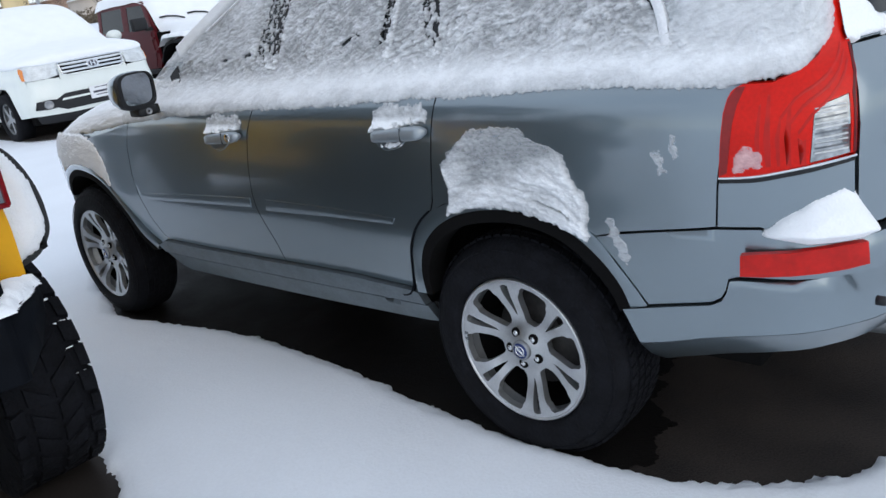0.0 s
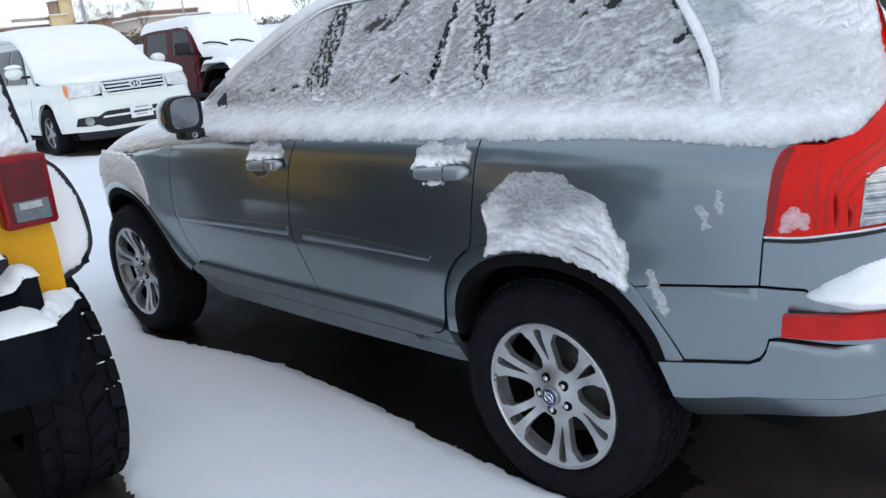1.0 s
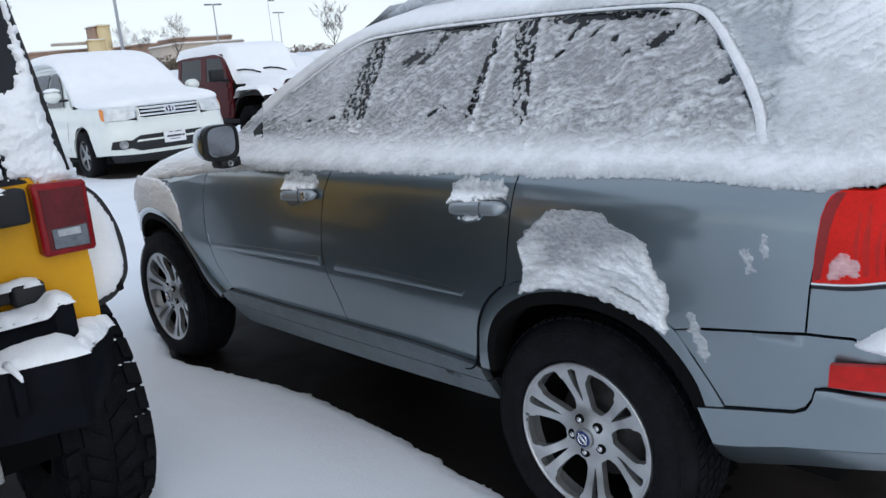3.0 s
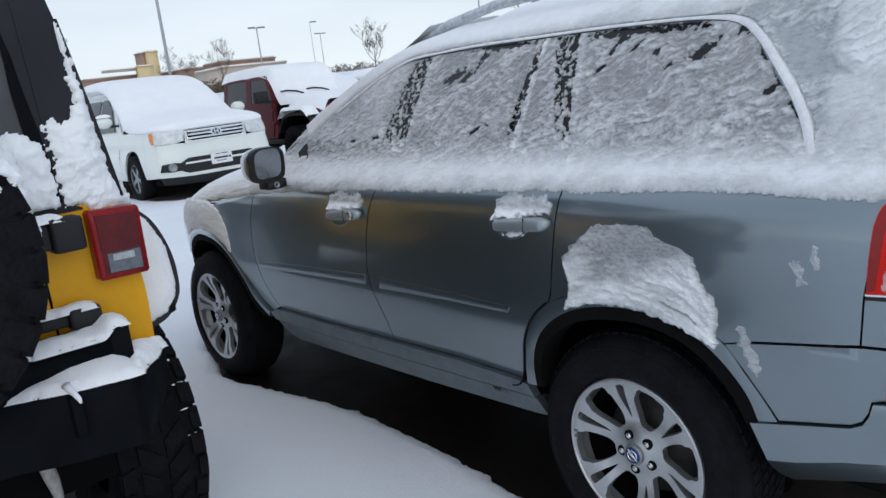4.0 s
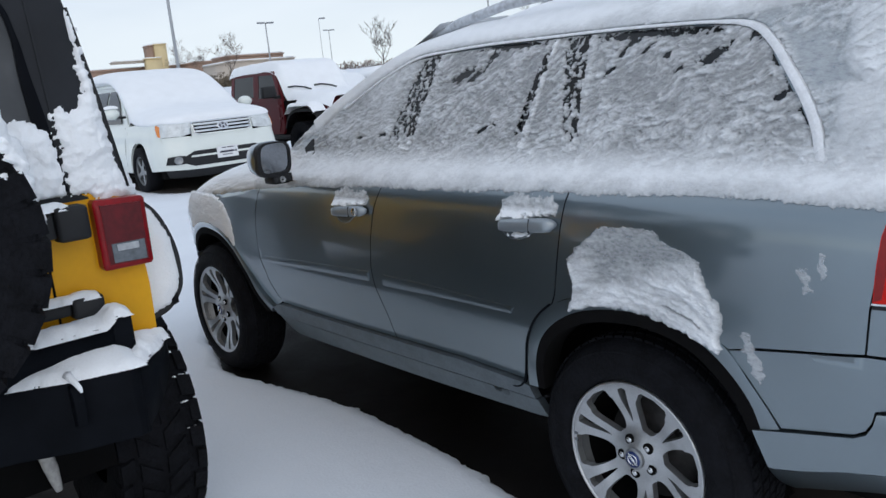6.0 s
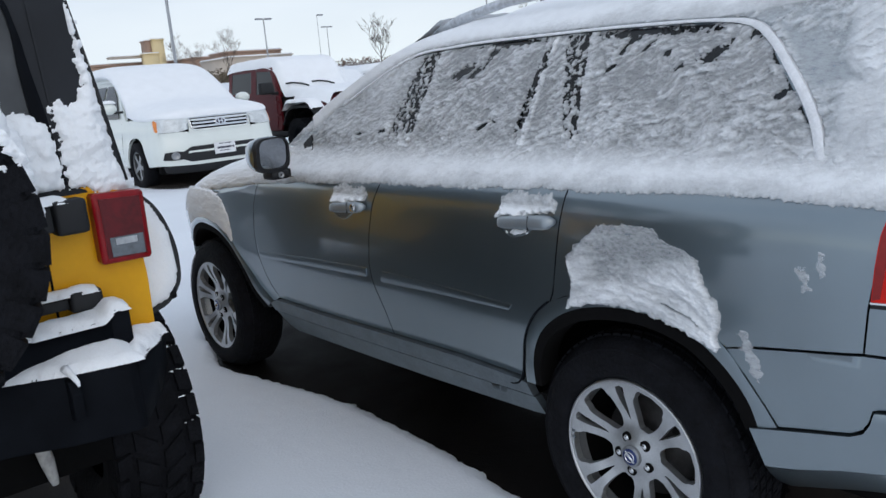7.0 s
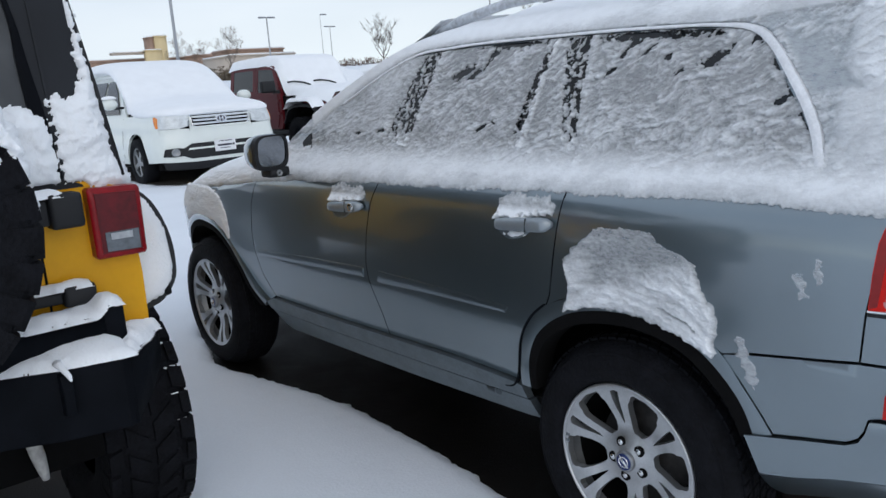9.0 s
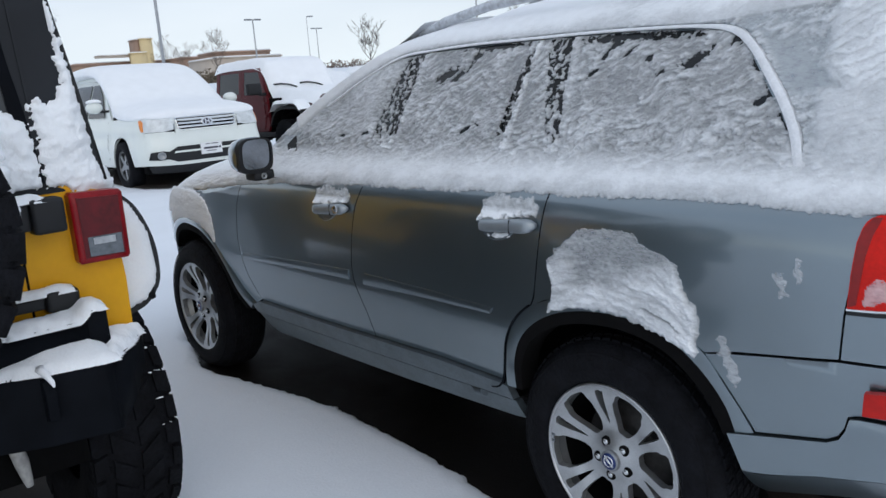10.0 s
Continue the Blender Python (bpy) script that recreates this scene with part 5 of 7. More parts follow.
def clinging(outline, depth, edge, seed, ledges=0.0, lumpy=1.0, ragged_by=0.010):
    """Snow stuck to an upright face: ragged edge, lumps, and layers where it slid."""
    def thick(u, v):
        d = edge_distance(outline, u, v) + rough(u, v, 45 if ragged_by < 0.02 else 30, 4, seed) * ragged_by
        n = rough(u, v, 16, 4, seed + 2)
        slid = (v + 0.35 * u * (u < 0) + 0.016 * n) * 24
        steps = ledges * (slid - np.floor(slid)) * (0.6 + 0.6 * rough(u, v, 12, 2, seed + 8))
        lumps = 0.45 * billows(u, v, 40, seed + 5) + 0.55 * billows(u, v, 110, seed + 6) - 0.5
        on = np.clip(d / edge, 0, 1) ** 0.55
        h = on * (depth * (0.85 + 0.3 * n) + steps) + lumpy * (0.20 * depth + 0.002) * lumps * on
        return np.where((d > 0) & (h > 0), h + 0.0012, -0.012)
    return thick


def arch_cover(u, z):
    """Snow slid down over the wheel arch: packed and bright along the lip, a thin pitted crust above, streaked along the arch."""
    d = edge_distance(ARCH, u, z) + grain(u, z, 40, 4, 11.0, 0.6) * 0.006
    r, t = np.hypot(u, z - 0.36), np.arctan2(u, z - 0.36) * 0.5
    r = r + 0.010 * grain(u, z, 12, 3, 12.0)
    packed = 1 - np.clip((z - 0.885 - 0.03 * grain(u, z, 8, 2, 13.0) + 0.25 * np.minimum(u, 0)) / 0.075, 0, 1)
    streak = grain(t * 0.45, r * 1.5, 34, 5, 14.0, 0.64)
    shelf = terraces(t * 0.5, r, 0.034, 15.0) * np.clip(0.4 + 1.3 * grain(t * 0.6, r, 11, 2, 17.0), 0, 1)
    pits = grain(u, z, 60, 4, 16.0, 0.66)
    on = np.clip(d / 0.016, 0, 1) ** 0.6
    rim = np.clip(1 - np.abs(d - 0.010) / 0.010, 0, 1) * (0.0004 + 0.0010 * packed)
    h = on * (0.0004 + 0.0128 * packed + 0.0042 * grain(t * 0.3, r * 1.3, 16, 3, 19.0) + (0.0018 + 0.0018 * packed) * streak + (0.0016 + 0.0018 * packed) * (shelf - 0.3) + 0.0016 * pits) + rim
    lip_line = np.array([(-0.145, 0.863), (-0.198, 0.847), (-0.238, 0.836), (-0.262, 0.818)])
    bare = np.abs(z - np.interp(-u, -lip_line[:, 0], lip_line[:, 1])) < 0.0034 * np.clip((-0.14 - u) / 0.03, 0, 1)
    h = np.where(bare & (u < -0.145) & (u > -0.26), -0.012, np.maximum(h, 0.0008))
    return np.where(d > 0, h + 0.0008, -0.012)


tagged(part("arch_snow", snow_field(car_skin, np.arange(-0.37, 0.27, 0.0025), np.arange(0.69, 1.10, 0.0025), arch_cover, buried=-0.004, many=car_skin_many), THIN_SNOW), "lumpy snow stuck to the rear wheel arch", "snow")
FENDER = [(3.12, 0.80), (3.12, 0.95), (3.0, 1.02), (2.85, 1.02), (2.68, 1.02), (2.55, 0.985), (2.49, 0.90), (2.475, 0.78), (2.50, 0.755), (2.55, 0.80), (2.66, 0.845), (2.78, 0.86), (2.95, 0.85), (3.05, 0.82)]
tagged(part("fender_snow", snow_field(car_skin, np.arange(2.44, 3.16, 0.005), np.arange(0.73, 1.06, 0.004), clinging(FENDER, 0.012, 0.045, 17.0, 0.002, 0.5)), SNOW), "snow stuck to the front wheel arch", "snow")
for o, dep, sd in (([(-0.554, 1.048), (-0.572, 1.043), (-0.570, 0.976), (-0.552, 0.98)], 0.004, 1.0), ([(-0.505, 1.003), (-0.527, 1.007), (-0.543, 0.955), (-0.52, 0.949)], 0.005, 2.0),
                   ([(-0.363, 0.829), (-0.381, 0.838), (-0.400, 0.776), (-0.424, 0.741), (-0.412, 0.69), (-0.388, 0.722), (-0.372, 0.77)], 0.006, 3.0),
                   ([(-0.700, 0.968), (-0.715, 1.01), (-0.735, 1.018), (-0.765, 0.99), (-0.76, 0.962), (-0.73, 0.968), (-0.705, 0.95)], 0.007, 4.0)):
    q = np.array(o)
    tagged(part("snow_patch", snow_field(lambda u, v, h=0.0: car_skin(u, v, h + (0.007 if u < -0.67 else 0.0)), np.arange(q[:, 0].min() - 0.02, q[:, 0].max() + 0.02, 0.004), np.arange(q[:, 1].min() - 0.02, q[:, 1].max() + 0.02, 0.004), clinging(o, dep * 0.30, 0.02, 40 + sd), buried=-0.003), THIN_SNOW), "small smear of snow on the car's paint", "snow", "snow smears")
for u0, z0, sd in ((0.334, 1.052, 61.0), (1.318, 1.032, 63.0)):
    o = [(u0 - 0.120, z0 + 0.050), (u0 - 0.085, z0 + 0.078), (u0 - 0.02, z0 + 0.070), (u0 + 0.05, z0 + 0.086), (u0 + 0.122, z0 + 0.062), (u0 + 0.118, z0 + 0.002), (u0 + 0.02, z0 + 0.004), (u0 - 0.05, z0 + 0.022), (u0 - 0.10, z0 + 0.020)]

    def handle_cover(u, z, o=o, z0=z0, sd=sd):
        d = edge_distance(o, u, z) + grain(u, z, 45, 4, sd, 0.62) * 0.010
        low = np.clip((z0 + 0.045 - z) / 0.03, 0, 1)
        h = np.clip(d / 0.014, 0, 1) ** 0.6 * (0.005 + 0.026 * low + 0.003 * grain(u * 0.6, z, 40, 5, sd + 1, 0.65)) + 0.002
        return np.where(d > 0, np.maximum(h, 0.001), -0.012)
    q = np.array(o)
    tagged(part("handle_snow", snow_field(car_skin, np.arange(q[:, 0].min() - 0.02, q[:, 0].max() + 0.02, 0.003), np.arange(q[:, 1].min() - 0.02, q[:, 1].max() + 0.02, 0.003), handle_cover, buried=-0.004, many=car_skin_many), THIN_SNOW), "rough snow sitting on the door handle", "snow", "snow on the handles")
    o = [(u0 + 0.0, z0 - 0.042), (u0 + 0.04, z0 - 0.054), (u0 + 0.092, z0 - 0.056), (u0 + 0.098, z0 - 0.040), (u0 + 0.06, z0 - 0.034), (u0 + 0.02, z0 - 0.030)]
    if u0 < 1:
        tagged(part("cup_snow", snow_field(car_skin, np.arange(u0 - 0.02, u0 + 0.12, 0.003), np.arange(z0 - 0.075, z0 - 0.015, 0.003), clinging(o, 0.008, 0.012, 66.0), buried=-0.004), SNOW), "little snow in the cup of the door handle", "snow")
LEDGE = [(-0.755, 0.808), (-0.80, 0.845), (-0.866, 0.884), (-0.927, 0.905), (-0.957, 0.886), (-0.985, 0.835), (-1.0, 0.800), (-0.95, 0.788), (-0.85, 0.786)]
tagged(part("bumper_snow", snow_field(car_skin, np.arange(-1.18, -0.74, 0.006), np.arange(0.76, 0.91, 0.004), lambda u, v: np.where(edge_distance(LEDGE, u, v) > 0, (0.062 * np.clip((0.90 - v) / 0.08, 0.15, 1) + 0.006) * np.sqrt(np.clip(edge_distance(LEDGE, u, v) / 0.035, 0, 1)) + rough(u, v, 20, 3, 5.0) * 0.003, -0.01)), SNOW), "heap of snow on the bumper's step", "snow")


# ---- two off-roaders: local axes, rear axle over the origin, nose towards +y ----
def lug_tyre(parent, x, y, z, s, radius, width, rim_mat, name="wheel", axis="x", rim_style="spoke"):
    """A mud-terrain tyre with shoulder and centre lugs on an alloy rim. s: which way the outer face looks."""
    w = new(name)
    w.parent = parent
    w.matrix_local = Matrix.Translation((x, y, z)) @ (Matrix() if axis == "x" else Matrix.Rotation(radians(90), 4, "Z"))
    h, r = width / 2, radius
    prof = [(0.215, -h * 0.72), (0.24, -h * 0.92), (r * 0.75, -h), (r * 0.90, -h * 0.985), (r * 0.945, -h * 0.95), (r * 0.97, -h * 0.84), (r * 0.975, 0), (r * 0.97, h * 0.84), (r * 0.945, h * 0.95), (r * 0.90, h * 0.985), (r * 0.75, h), (0.24, h * 0.92), (0.215, h * 0.72)]
    tyre = part("tyre", turned(prof, "x", 64), RUBBER, w, "chunky mud-terrain tyre")
    rng = random.Random(5)
    verts, faces = [], []

    def block(a, da, x0, x1, r0, r1, skew):
        base = len(verts)
        for rr, sh in ((r0, 1.0), (r1, 0.86)):
            for ca, cx in ((-1, x0), (1, x0), (1, x1), (-1, x1)):
                an = a + ca * da * sh + skew * (cx - (x0 + x1) / 2)
                xm = (x0 + x1) / 2 + (cx - (x0 + x1) / 2) * sh
                verts.append((xm, rr * math.cos(an), rr * math.sin(an)))
        b = base
        faces.extend([(b + 4, b + 5, b + 6, b + 7), (b, b + 1, b + 5, b + 4), (b + 1, b + 2, b + 6, b + 5), (b + 2, b + 3, b + 7, b + 6), (b + 3, b, b + 4, b + 7)])
    n = 30
    for k in range(n):
        a = 2 * math.pi * k / n
        for side in (-1, 1):
            off = 0.0 if side > 0 else math.pi / n
            long = 0.052 if k % 2 else 0.036
            block(a + off, 0.096, side * (h - long), side * (h * 0.985), r * 0.94, r * rng.uniform(0.997, 1.0), 0.6 * side)
            block(a + off, 0.090, side * h * 0.90, side * (h * 1.012), r * 0.80 if k % 2 else r * 0.84, r * 0.965, 0.0)
            block(a + off + 0.10, 0.084, side * 0.006, side * (h - 0.062), r * 0.95, r * 0.997, -1.6 * side)
    me = bpy.data.meshes.new("lugs")
    me.from_pydata(verts, [], faces)
    part("tread", me, RUBBER, tyre, smooth=False)
    f = s * h * 0.80
    part("rim", turned([(0.19, s * -0.08), (0.19, f * 0.5), (0.205, f * 0.85), (0.215, f), (0.226, f * 1.04), (0.232, f * 0.98), (0.225, f * 0.8)], "x", 48), rim_mat, w)
    part("rim_back", disc(0.195, s * -0.02, "x", 40, thick=s * 0.01), DARK, w)
    if rim_style == "spoke":
        skin = lambda u, v, q=0.0: Vector((f * 0.78 - s * 0.03 * (1 - math.hypot(u, v) / 0.2) + s * q, u, v))
        holes = []
        for k in range(5):
            a = k * 2 * math.pi / 5 + 0.3
            for d in (-0.3, 0.3):
                holes.append([(rr * math.cos(a + d + t), rr * math.sin(a + d + t)) for rr, t in ((0.08, -0.14), (0.08, 0.14), (0.13, 0.2), (0.185, 0.19), (0.185, -0.19), (0.13, -0.2))])
        part("spokes", sheet(circle(0.21, 48), skin, 0.02, 0.03, holes=holes), rim_mat, w)
        part("hub_cap", disc(0.04, f * 0.86, "x", 24, thick=s * -0.03), rim_mat, w)
    else:
        part("bead_ring", turned([(0.165, f * 0.90), (0.170, f * 1.02), (0.222, f * 1.06), (0.228, f * 0.95)], "x", 56), GREY_ALLOY, w, "grey bead ring with bolts round it")
        part("dish", turned([(0.001, f * 0.35), (0.06, f * 0.38), (0.10, f * 0.5), (0.165, f * 0.9)], "x", 48), GREY_ALLOY, w)
        for k in range(20):
            a = 2 * math.pi * k / 20
            part("bolt_recess", disc(0.0165, f * 1.068, "x", 14, (0, 0.197 * math.cos(a), 0.197 * math.sin(a)), s * -0.012), DARK, w)
            part("bolt", disc(0.0115, f * 1.082, "x", 12, (0, 0.197 * math.cos(a), 0.197 * math.sin(a)), s * -0.014), GREY_ALLOY, w)
    return w


def off_roader(name, label, paint, place, soft, tyre_r, base):
    """Two-door off-roader with flat panels, trapezoid flares and an outside spare. base: lift of the body."""
    j = thing(name, label, "car", place)
    b = base
    hw = 0.760
    WB = 2.424
    # tub side with wheel cut-outs, doors and cowl
    side = [(-0.550, 0.70 + b), (-0.550, 1.14 + b), (-0.46, 1.19 + b), (1.56, 1.20 + b), (1.60, 1.14 + b), (1.62, 0.66 + b), (1.55, 0.52 + b), (0.62, 0.50 + b), (0.50, 0.62 + b), (0.40, 0.83 + b), (0.30, 0.88 + b), (-0.30, 0.88 + b), (-0.42, 0.80 + b), (-0.48, 0.66 + b)]
    for s in (-1, 1):
        flat = lambda u, v, q=0.0, s=s: Vector((s * (hw - 0.02 * max(0, (v - 0.95 - b)) + q), u, v))
        part("body_side", sheet(side, flat, 0.15, 0.04), paint, j)
        part("door", sheet([(0.56, 0.56 + b), (0.60, 1.19 + b), (1.50, 1.19 + b), (1.50, 0.72 + b), (1.42, 0.56 + b)], flat, 0.12, 0.02, proud=0.012), paint, j)
        part("door_handle", box(*sorted((s * (hw + 0.01), s * (hw + 0.035))), 0.66, 0.78, 1.06 + b, 1.095 + b, 0.006), BLACK, j)
        for z in (0.80, 1.05):
            part("door_hinge", box(*sorted((s * (hw + 0.005), s * (hw + 0.03))), 1.49, 1.60, z + b, z + 0.05 + b, 0.006), paint, j)
        # wide fender flares: a ledge that bends down at both ends
        for y0, k in ((0.0, 1.0), (WB, 1.0)):
            path = [(-0.465, 0.87), (-0.46, 0.91), (-0.42, 0.96), (-0.33, 1.01), (-0.15, 1.03), (0.22, 1.02), (0.38, 0.99), (0.50, 0.90), (0.60, 0.74)]
            if y0:
                path = [(-0.56, 0.70), (-0.46, 0.86), (-0.34, 0.97), (-0.15, 1.02), (0.25, 1.02), (0.42, 1.0), (0.52, 0.93), (0.56, 0.84)]
            secs = []
            for y, z in path:
                p, q = y0 + y, z + b - 0.04
                secs.append([(s * 0.70, p, q + 0.035), (s * 0.85, p, q + 0.025), (s * 0.875, p, q + 0.005), (s * 0.88, p, q - 0.035), (s * 0.865, p, q - 0.04), (s * 0.845, p, q - 0.008), (s * 0.70, p, q)])
            part("fender_flare", loft(secs), BLACK, j, "matt black plastic fender flare")
            part("wheel_well", upper_half(turned([(0.30, s * 0.42), (0.47, s * 0.44), (0.47, s * 0.72)], "x", 32, (0, y0, tyre_r + 0.06)), tyre_r + 0.1), DARK, j)
            lug_tyre(j, s * 0.765, y0, tyre_r, s, tyre_r, 0.29, ALLOY if y0 and soft else BLACK_STEEL)
        # front wing and hood side
        part("front_wing", sheet([(1.60, 0.70 + b), (1.60, 1.15 + b), (2.2, 1.13 + b), (2.95, 1.08 + b), (2.97, 0.90 + b), (2.0, 0.93 + b), (1.90, 0.70 + b)], lambda u, v, q=0.0, s=s: Vector((s * (0.69 - 0.09 * max(0, u - 1.7) + q), u, v)), 0.2, 0.03), paint, j)
        part("side_step", box(*sorted((s * 0.70, s * 0.80)), 0.55, 1.85, 0.42 + b, 0.50 + b, 0.02), BLACK, j)
        part("front_bumper_end", box(*sorted((s * 0.35, s * 0.80)), 3.02, 3.18, 0.55 + b, 0.75 + b, 0.03), BLACK, j)
        if soft or s > 0:
            part("door_mirror", box(*sorted((s * 0.80, s * 1.05)), 1.42, 1.54, 1.24 + b, 1.47 + b, 0.03), BLACK, j, "black square door mirror")
        part("mirror_arm", box(*sorted((s * 0.70, s * 0.84)), 1.46, 1.51, 1.22 + b, 1.28 + b, 0.008), BLACK, j)
        part("headlamp", disc(0.09, 0, "y", 28, (s * 0.42, 3.0, 0.96 + b), -0.03), CLEAR, j)
    part("hood", loft([[(-x, y, z - 0.06), (-x, y, z), (-x * 0.7, y, z + 0.03), (0, y, z + 0.04), (x * 0.7, y, z + 0.03), (x, y, z), (x, y, z - 0.06)] for x, y, z in ((0.69, 1.58, 1.15 + b), (0.66, 2.2, 1.13 + b), (0.58, 2.92, 1.08 + b), (0.56, 2.98, 1.04 + b))]), paint, j)
    part("grille", box(-0.57, 0.57, 2.95, 3.0, 0.68 + b, 1.06 + b, 0.02), paint, j)
    for k in range(7):
        part("grille_slot", box(-0.30 + 0.086 * k, -0.262 + 0.086 * k, 2.985, 3.004, 0.80 + b, 1.02 + b, 0.008), DARK, j)
    part("front_bumper", box(-0.36, 0.36, 3.02, 3.2, 0.55 + b, 0.75 + b, 0.03), BLACK, j)
    part("underbody", joined(box(-0.60, 0.60, -0.5, 2.9, 0.36 + b, 0.70 + b), box(-0.70, 0.70, -0.52, 2.0, 0.60 + b, 1.16 + b)), DARK, j)
    part("axle", tube([(-0.7, 0, tyre_r), (0.7, 0, tyre_r)], 0.05, 12), BLACK_STEEL, j)
    part("axle_bulge", turned([(0.02, -0.16), (0.12, -0.11), (0.14, 0), (0.12, 0.11), (0.02, 0.16)], "x", 20, (0.05, 0, tyre_r)), BLACK_STEEL, j)
    # windscreen frame
    for s in (-1, 1):
        part("screen_pillar", tube([(s * 0.69, 1.56, 1.17 + b), (s * 0.635, 1.27, 1.72 + b)], 0.032, 8), paint, j)
    part("screen_rail", tube([(-0.64, 1.27, 1.72 + b), (0.64, 1.27, 1.72 + b)], 0.035, 8), paint, j)
    glass = lambda u, v, q=0.0: Vector((u * (0.67 - 0.05 * v), 1.55 - 0.28 * v, 1.18 + b + 0.53 * v)) + Vector((0, 0.88, 0.47)) * q
    part("windscreen", sheet([(-1, 0), (1, 0), (1, 1), (-1, 1)], glass, 0.3, 0.008), GLASS, j)
    return j


# the yellow one, tail towards the silver car's flank
JEEP_AT = Matrix.Translation((-2.66, 1.54, 0.0))
LIFT = 0.10
jeep = off_roader("yellow_off_roader", "yellow two-door off-roader with black soft top, snow on it", YELLOW, JEEP_AT, True, 0.425, LIFT)
back = lambda u, v, q=0.0: Vector((u, -0.56 - q + 0.03 * max(0, v - 1.0), v))
part("rear_panel", sheet([(-0.70, 0.62), (0.70, 0.62), (0.70, 0.81), (0.765, 0.82), (0.768, 1.0), (0.755, 1.255), (0.65, 1.285), (-0.65, 1.285), (-0.755, 1.255), (-0.768, 1.0), (-0.765, 0.82), (-0.70, 0.81)], back, 0.06, 0.05), YELLOW, jeep)
part("tailgate", sheet([(-0.50, 0.78), (0.505, 0.78), (0.505, 1.29), (-0.50, 1.29)], back, 0.15, 0.02, gap=0.004, proud=0.010), YELLOW, jeep)
part("tailgate_gap", sheet([(0.503, 0.80), (0.510, 0.80), (0.510, 1.29), (0.503, 1.29)], back, 0.1, 0.001, proud=0.0035), DARK, jeep)
for s in (-1, 1):
    x = s * 0.7095
    o = [(x - 0.066, 1.066), (x + 0.062, 1.064), (x + 0.069, 1.072), (x + 0.073, 1.252), (x + 0.066, 1.261), (x - 0.064, 1.266), (x - 0.071, 1.258), (x - 0.072, 1.074)]
    lamp = part("tail_lamp", sheet(o, back, 0.03, 0.055, proud=0.050, crown=lambda u, v, o=o: -0.012 * max(0.0, 1 - float(edge_distance(o, u, v)[0]) / 0.012)), LENS_RED, jeep, "square red tail lamp")
    part("lens", sheet(shrunk(o, 0.016), back, 0.03, 0.006, proud=0.052), DULL_RED, lamp, "dark red lens")
    part("reverse_lens", sheet([(x - 0.044, 1.086), (x + 0.048, 1.083), (x + 0.049, 1.140), (x - 0.044, 1.140)], back, 0.03, 0.004, proud=0.055), SMOKE, lamp, "smoked clear reversing lens")
    part("lens_bar", sheet([(x - 0.03, 1.118), (x + 0.030, 1.117), (x + 0.030, 1.136), (x - 0.03, 1.137)], back, 0.03, 0.003, proud=0.058), DIM_LENS, lamp)
for z, w in ((1.170, 0.095), (0.955, 0.057)):
    hinge = part("tailgate_hinge", box(0.530, 0.617, -0.63, -0.56, z, z + w, 0.012), BLACK, jeep, "black tailgate hinge")
    part("hinge_arm", box(0.40, 0.53, -0.615, -0.57, z + 0.012, z + w - 0.012, 0.006), BLACK, hinge)
# rear steel bumper: a broad plate with a raised step
bump = part("rear_bumper", prism([(-0.63, -0.57), (-0.63, -0.79), (-0.60, -0.80), (-0.45, -0.764), (-0.315, -0.70), (-0.22, -0.675), (0.22, -0.675), (0.315, -0.70), (0.45, -0.764), (0.60, -0.80), (0.63, -0.79), (0.63, -0.57)], "z", 0.64, 0.838, 0.006), BLACK_STEEL, jeep, "black steel bumper with raised step")
part("bumper_wing", loft([[(x, y, z0), (x, y, z1), (x - 0.10, y + 0.06, z1 + 0.005), (x - 0.10, y + 0.06, z0)] for x, y, z0, z1 in ((0.62, -0.795, 0.645, 0.834), (0.70, -0.71, 0.69, 0.836), (0.77, -0.60, 0.74, 0.836), (0.795, -0.54, 0.77, 0.834))]), BLACK_STEEL, bump)
part("bumper_deck", prism([(0.55, -0.79), (0.62, -0.79), (0.70, -0.705), (0.77, -0.595), (0.79, -0.54), (0.55, -0.54)], "z", 0.822, 0.836, 0.002), BLACK_STEEL, bump)
part("bumper_step", loft([[(x0, yy, z0), (x1, yy, z0), (x1, yy, z1), (x0, yy, z1)] for yy, x0, x1, z0, z1 in ((-0.705, -0.45, 0.63, 0.83, 0.935), (-0.575, -0.45, 0.63, 0.83, 0.935))]), BLACK_STEEL, bump)
part("step_end", prism([(0.60, 0.83), (0.655, 0.84), (0.655, 0.955), (0.615, 0.960), (0.60, 0.93)], "y", -0.707, -0.62, 0.005), BLACK_STEEL, bump)
part("shackle_tab", prism([(-0.800, 0.72), (-0.806, 0.79), (-0.785, 0.822), (-0.755, 0.828), (-0.755, 0.71)], "x", 0.448, 0.474, 0.003), BLACK_STEEL, bump)
lug_tyre(jeep, 0.022, -0.775, 1.235, -1, 0.425, 0.27, ALLOY, "spare_wheel", "y", "bead")
part("shock_absorber", tube([(0.398, -0.52, 0.624), (0.415, -0.52, 0.529), (0.422, -0.52, 0.476), (0.425, -0.52, 0.454)], 0.03, 14, [0.021, 0.020, 0.014, 0.010]), SHOCK_GREY, jeep, "greyish off-white shock absorber")
part("spare_carrier", box(-0.15, 0.20, -0.66, -0.57, 1.0, 1.4, 0.02), BLACK_STEEL, jeep)


def top_back(u, v, q=0.0):
    """Rear of the canvas top, leaning forward as it rises; rounded towards the sides."""
    return Vector((u, -0.555 + 0.16 * (v - 1.28) + 0.22 * max(0, v - 1.80) ** 2 * 4 + 0.25 * max(0, abs(u) - 0.60) ** 2 / 0.12 - q, v))


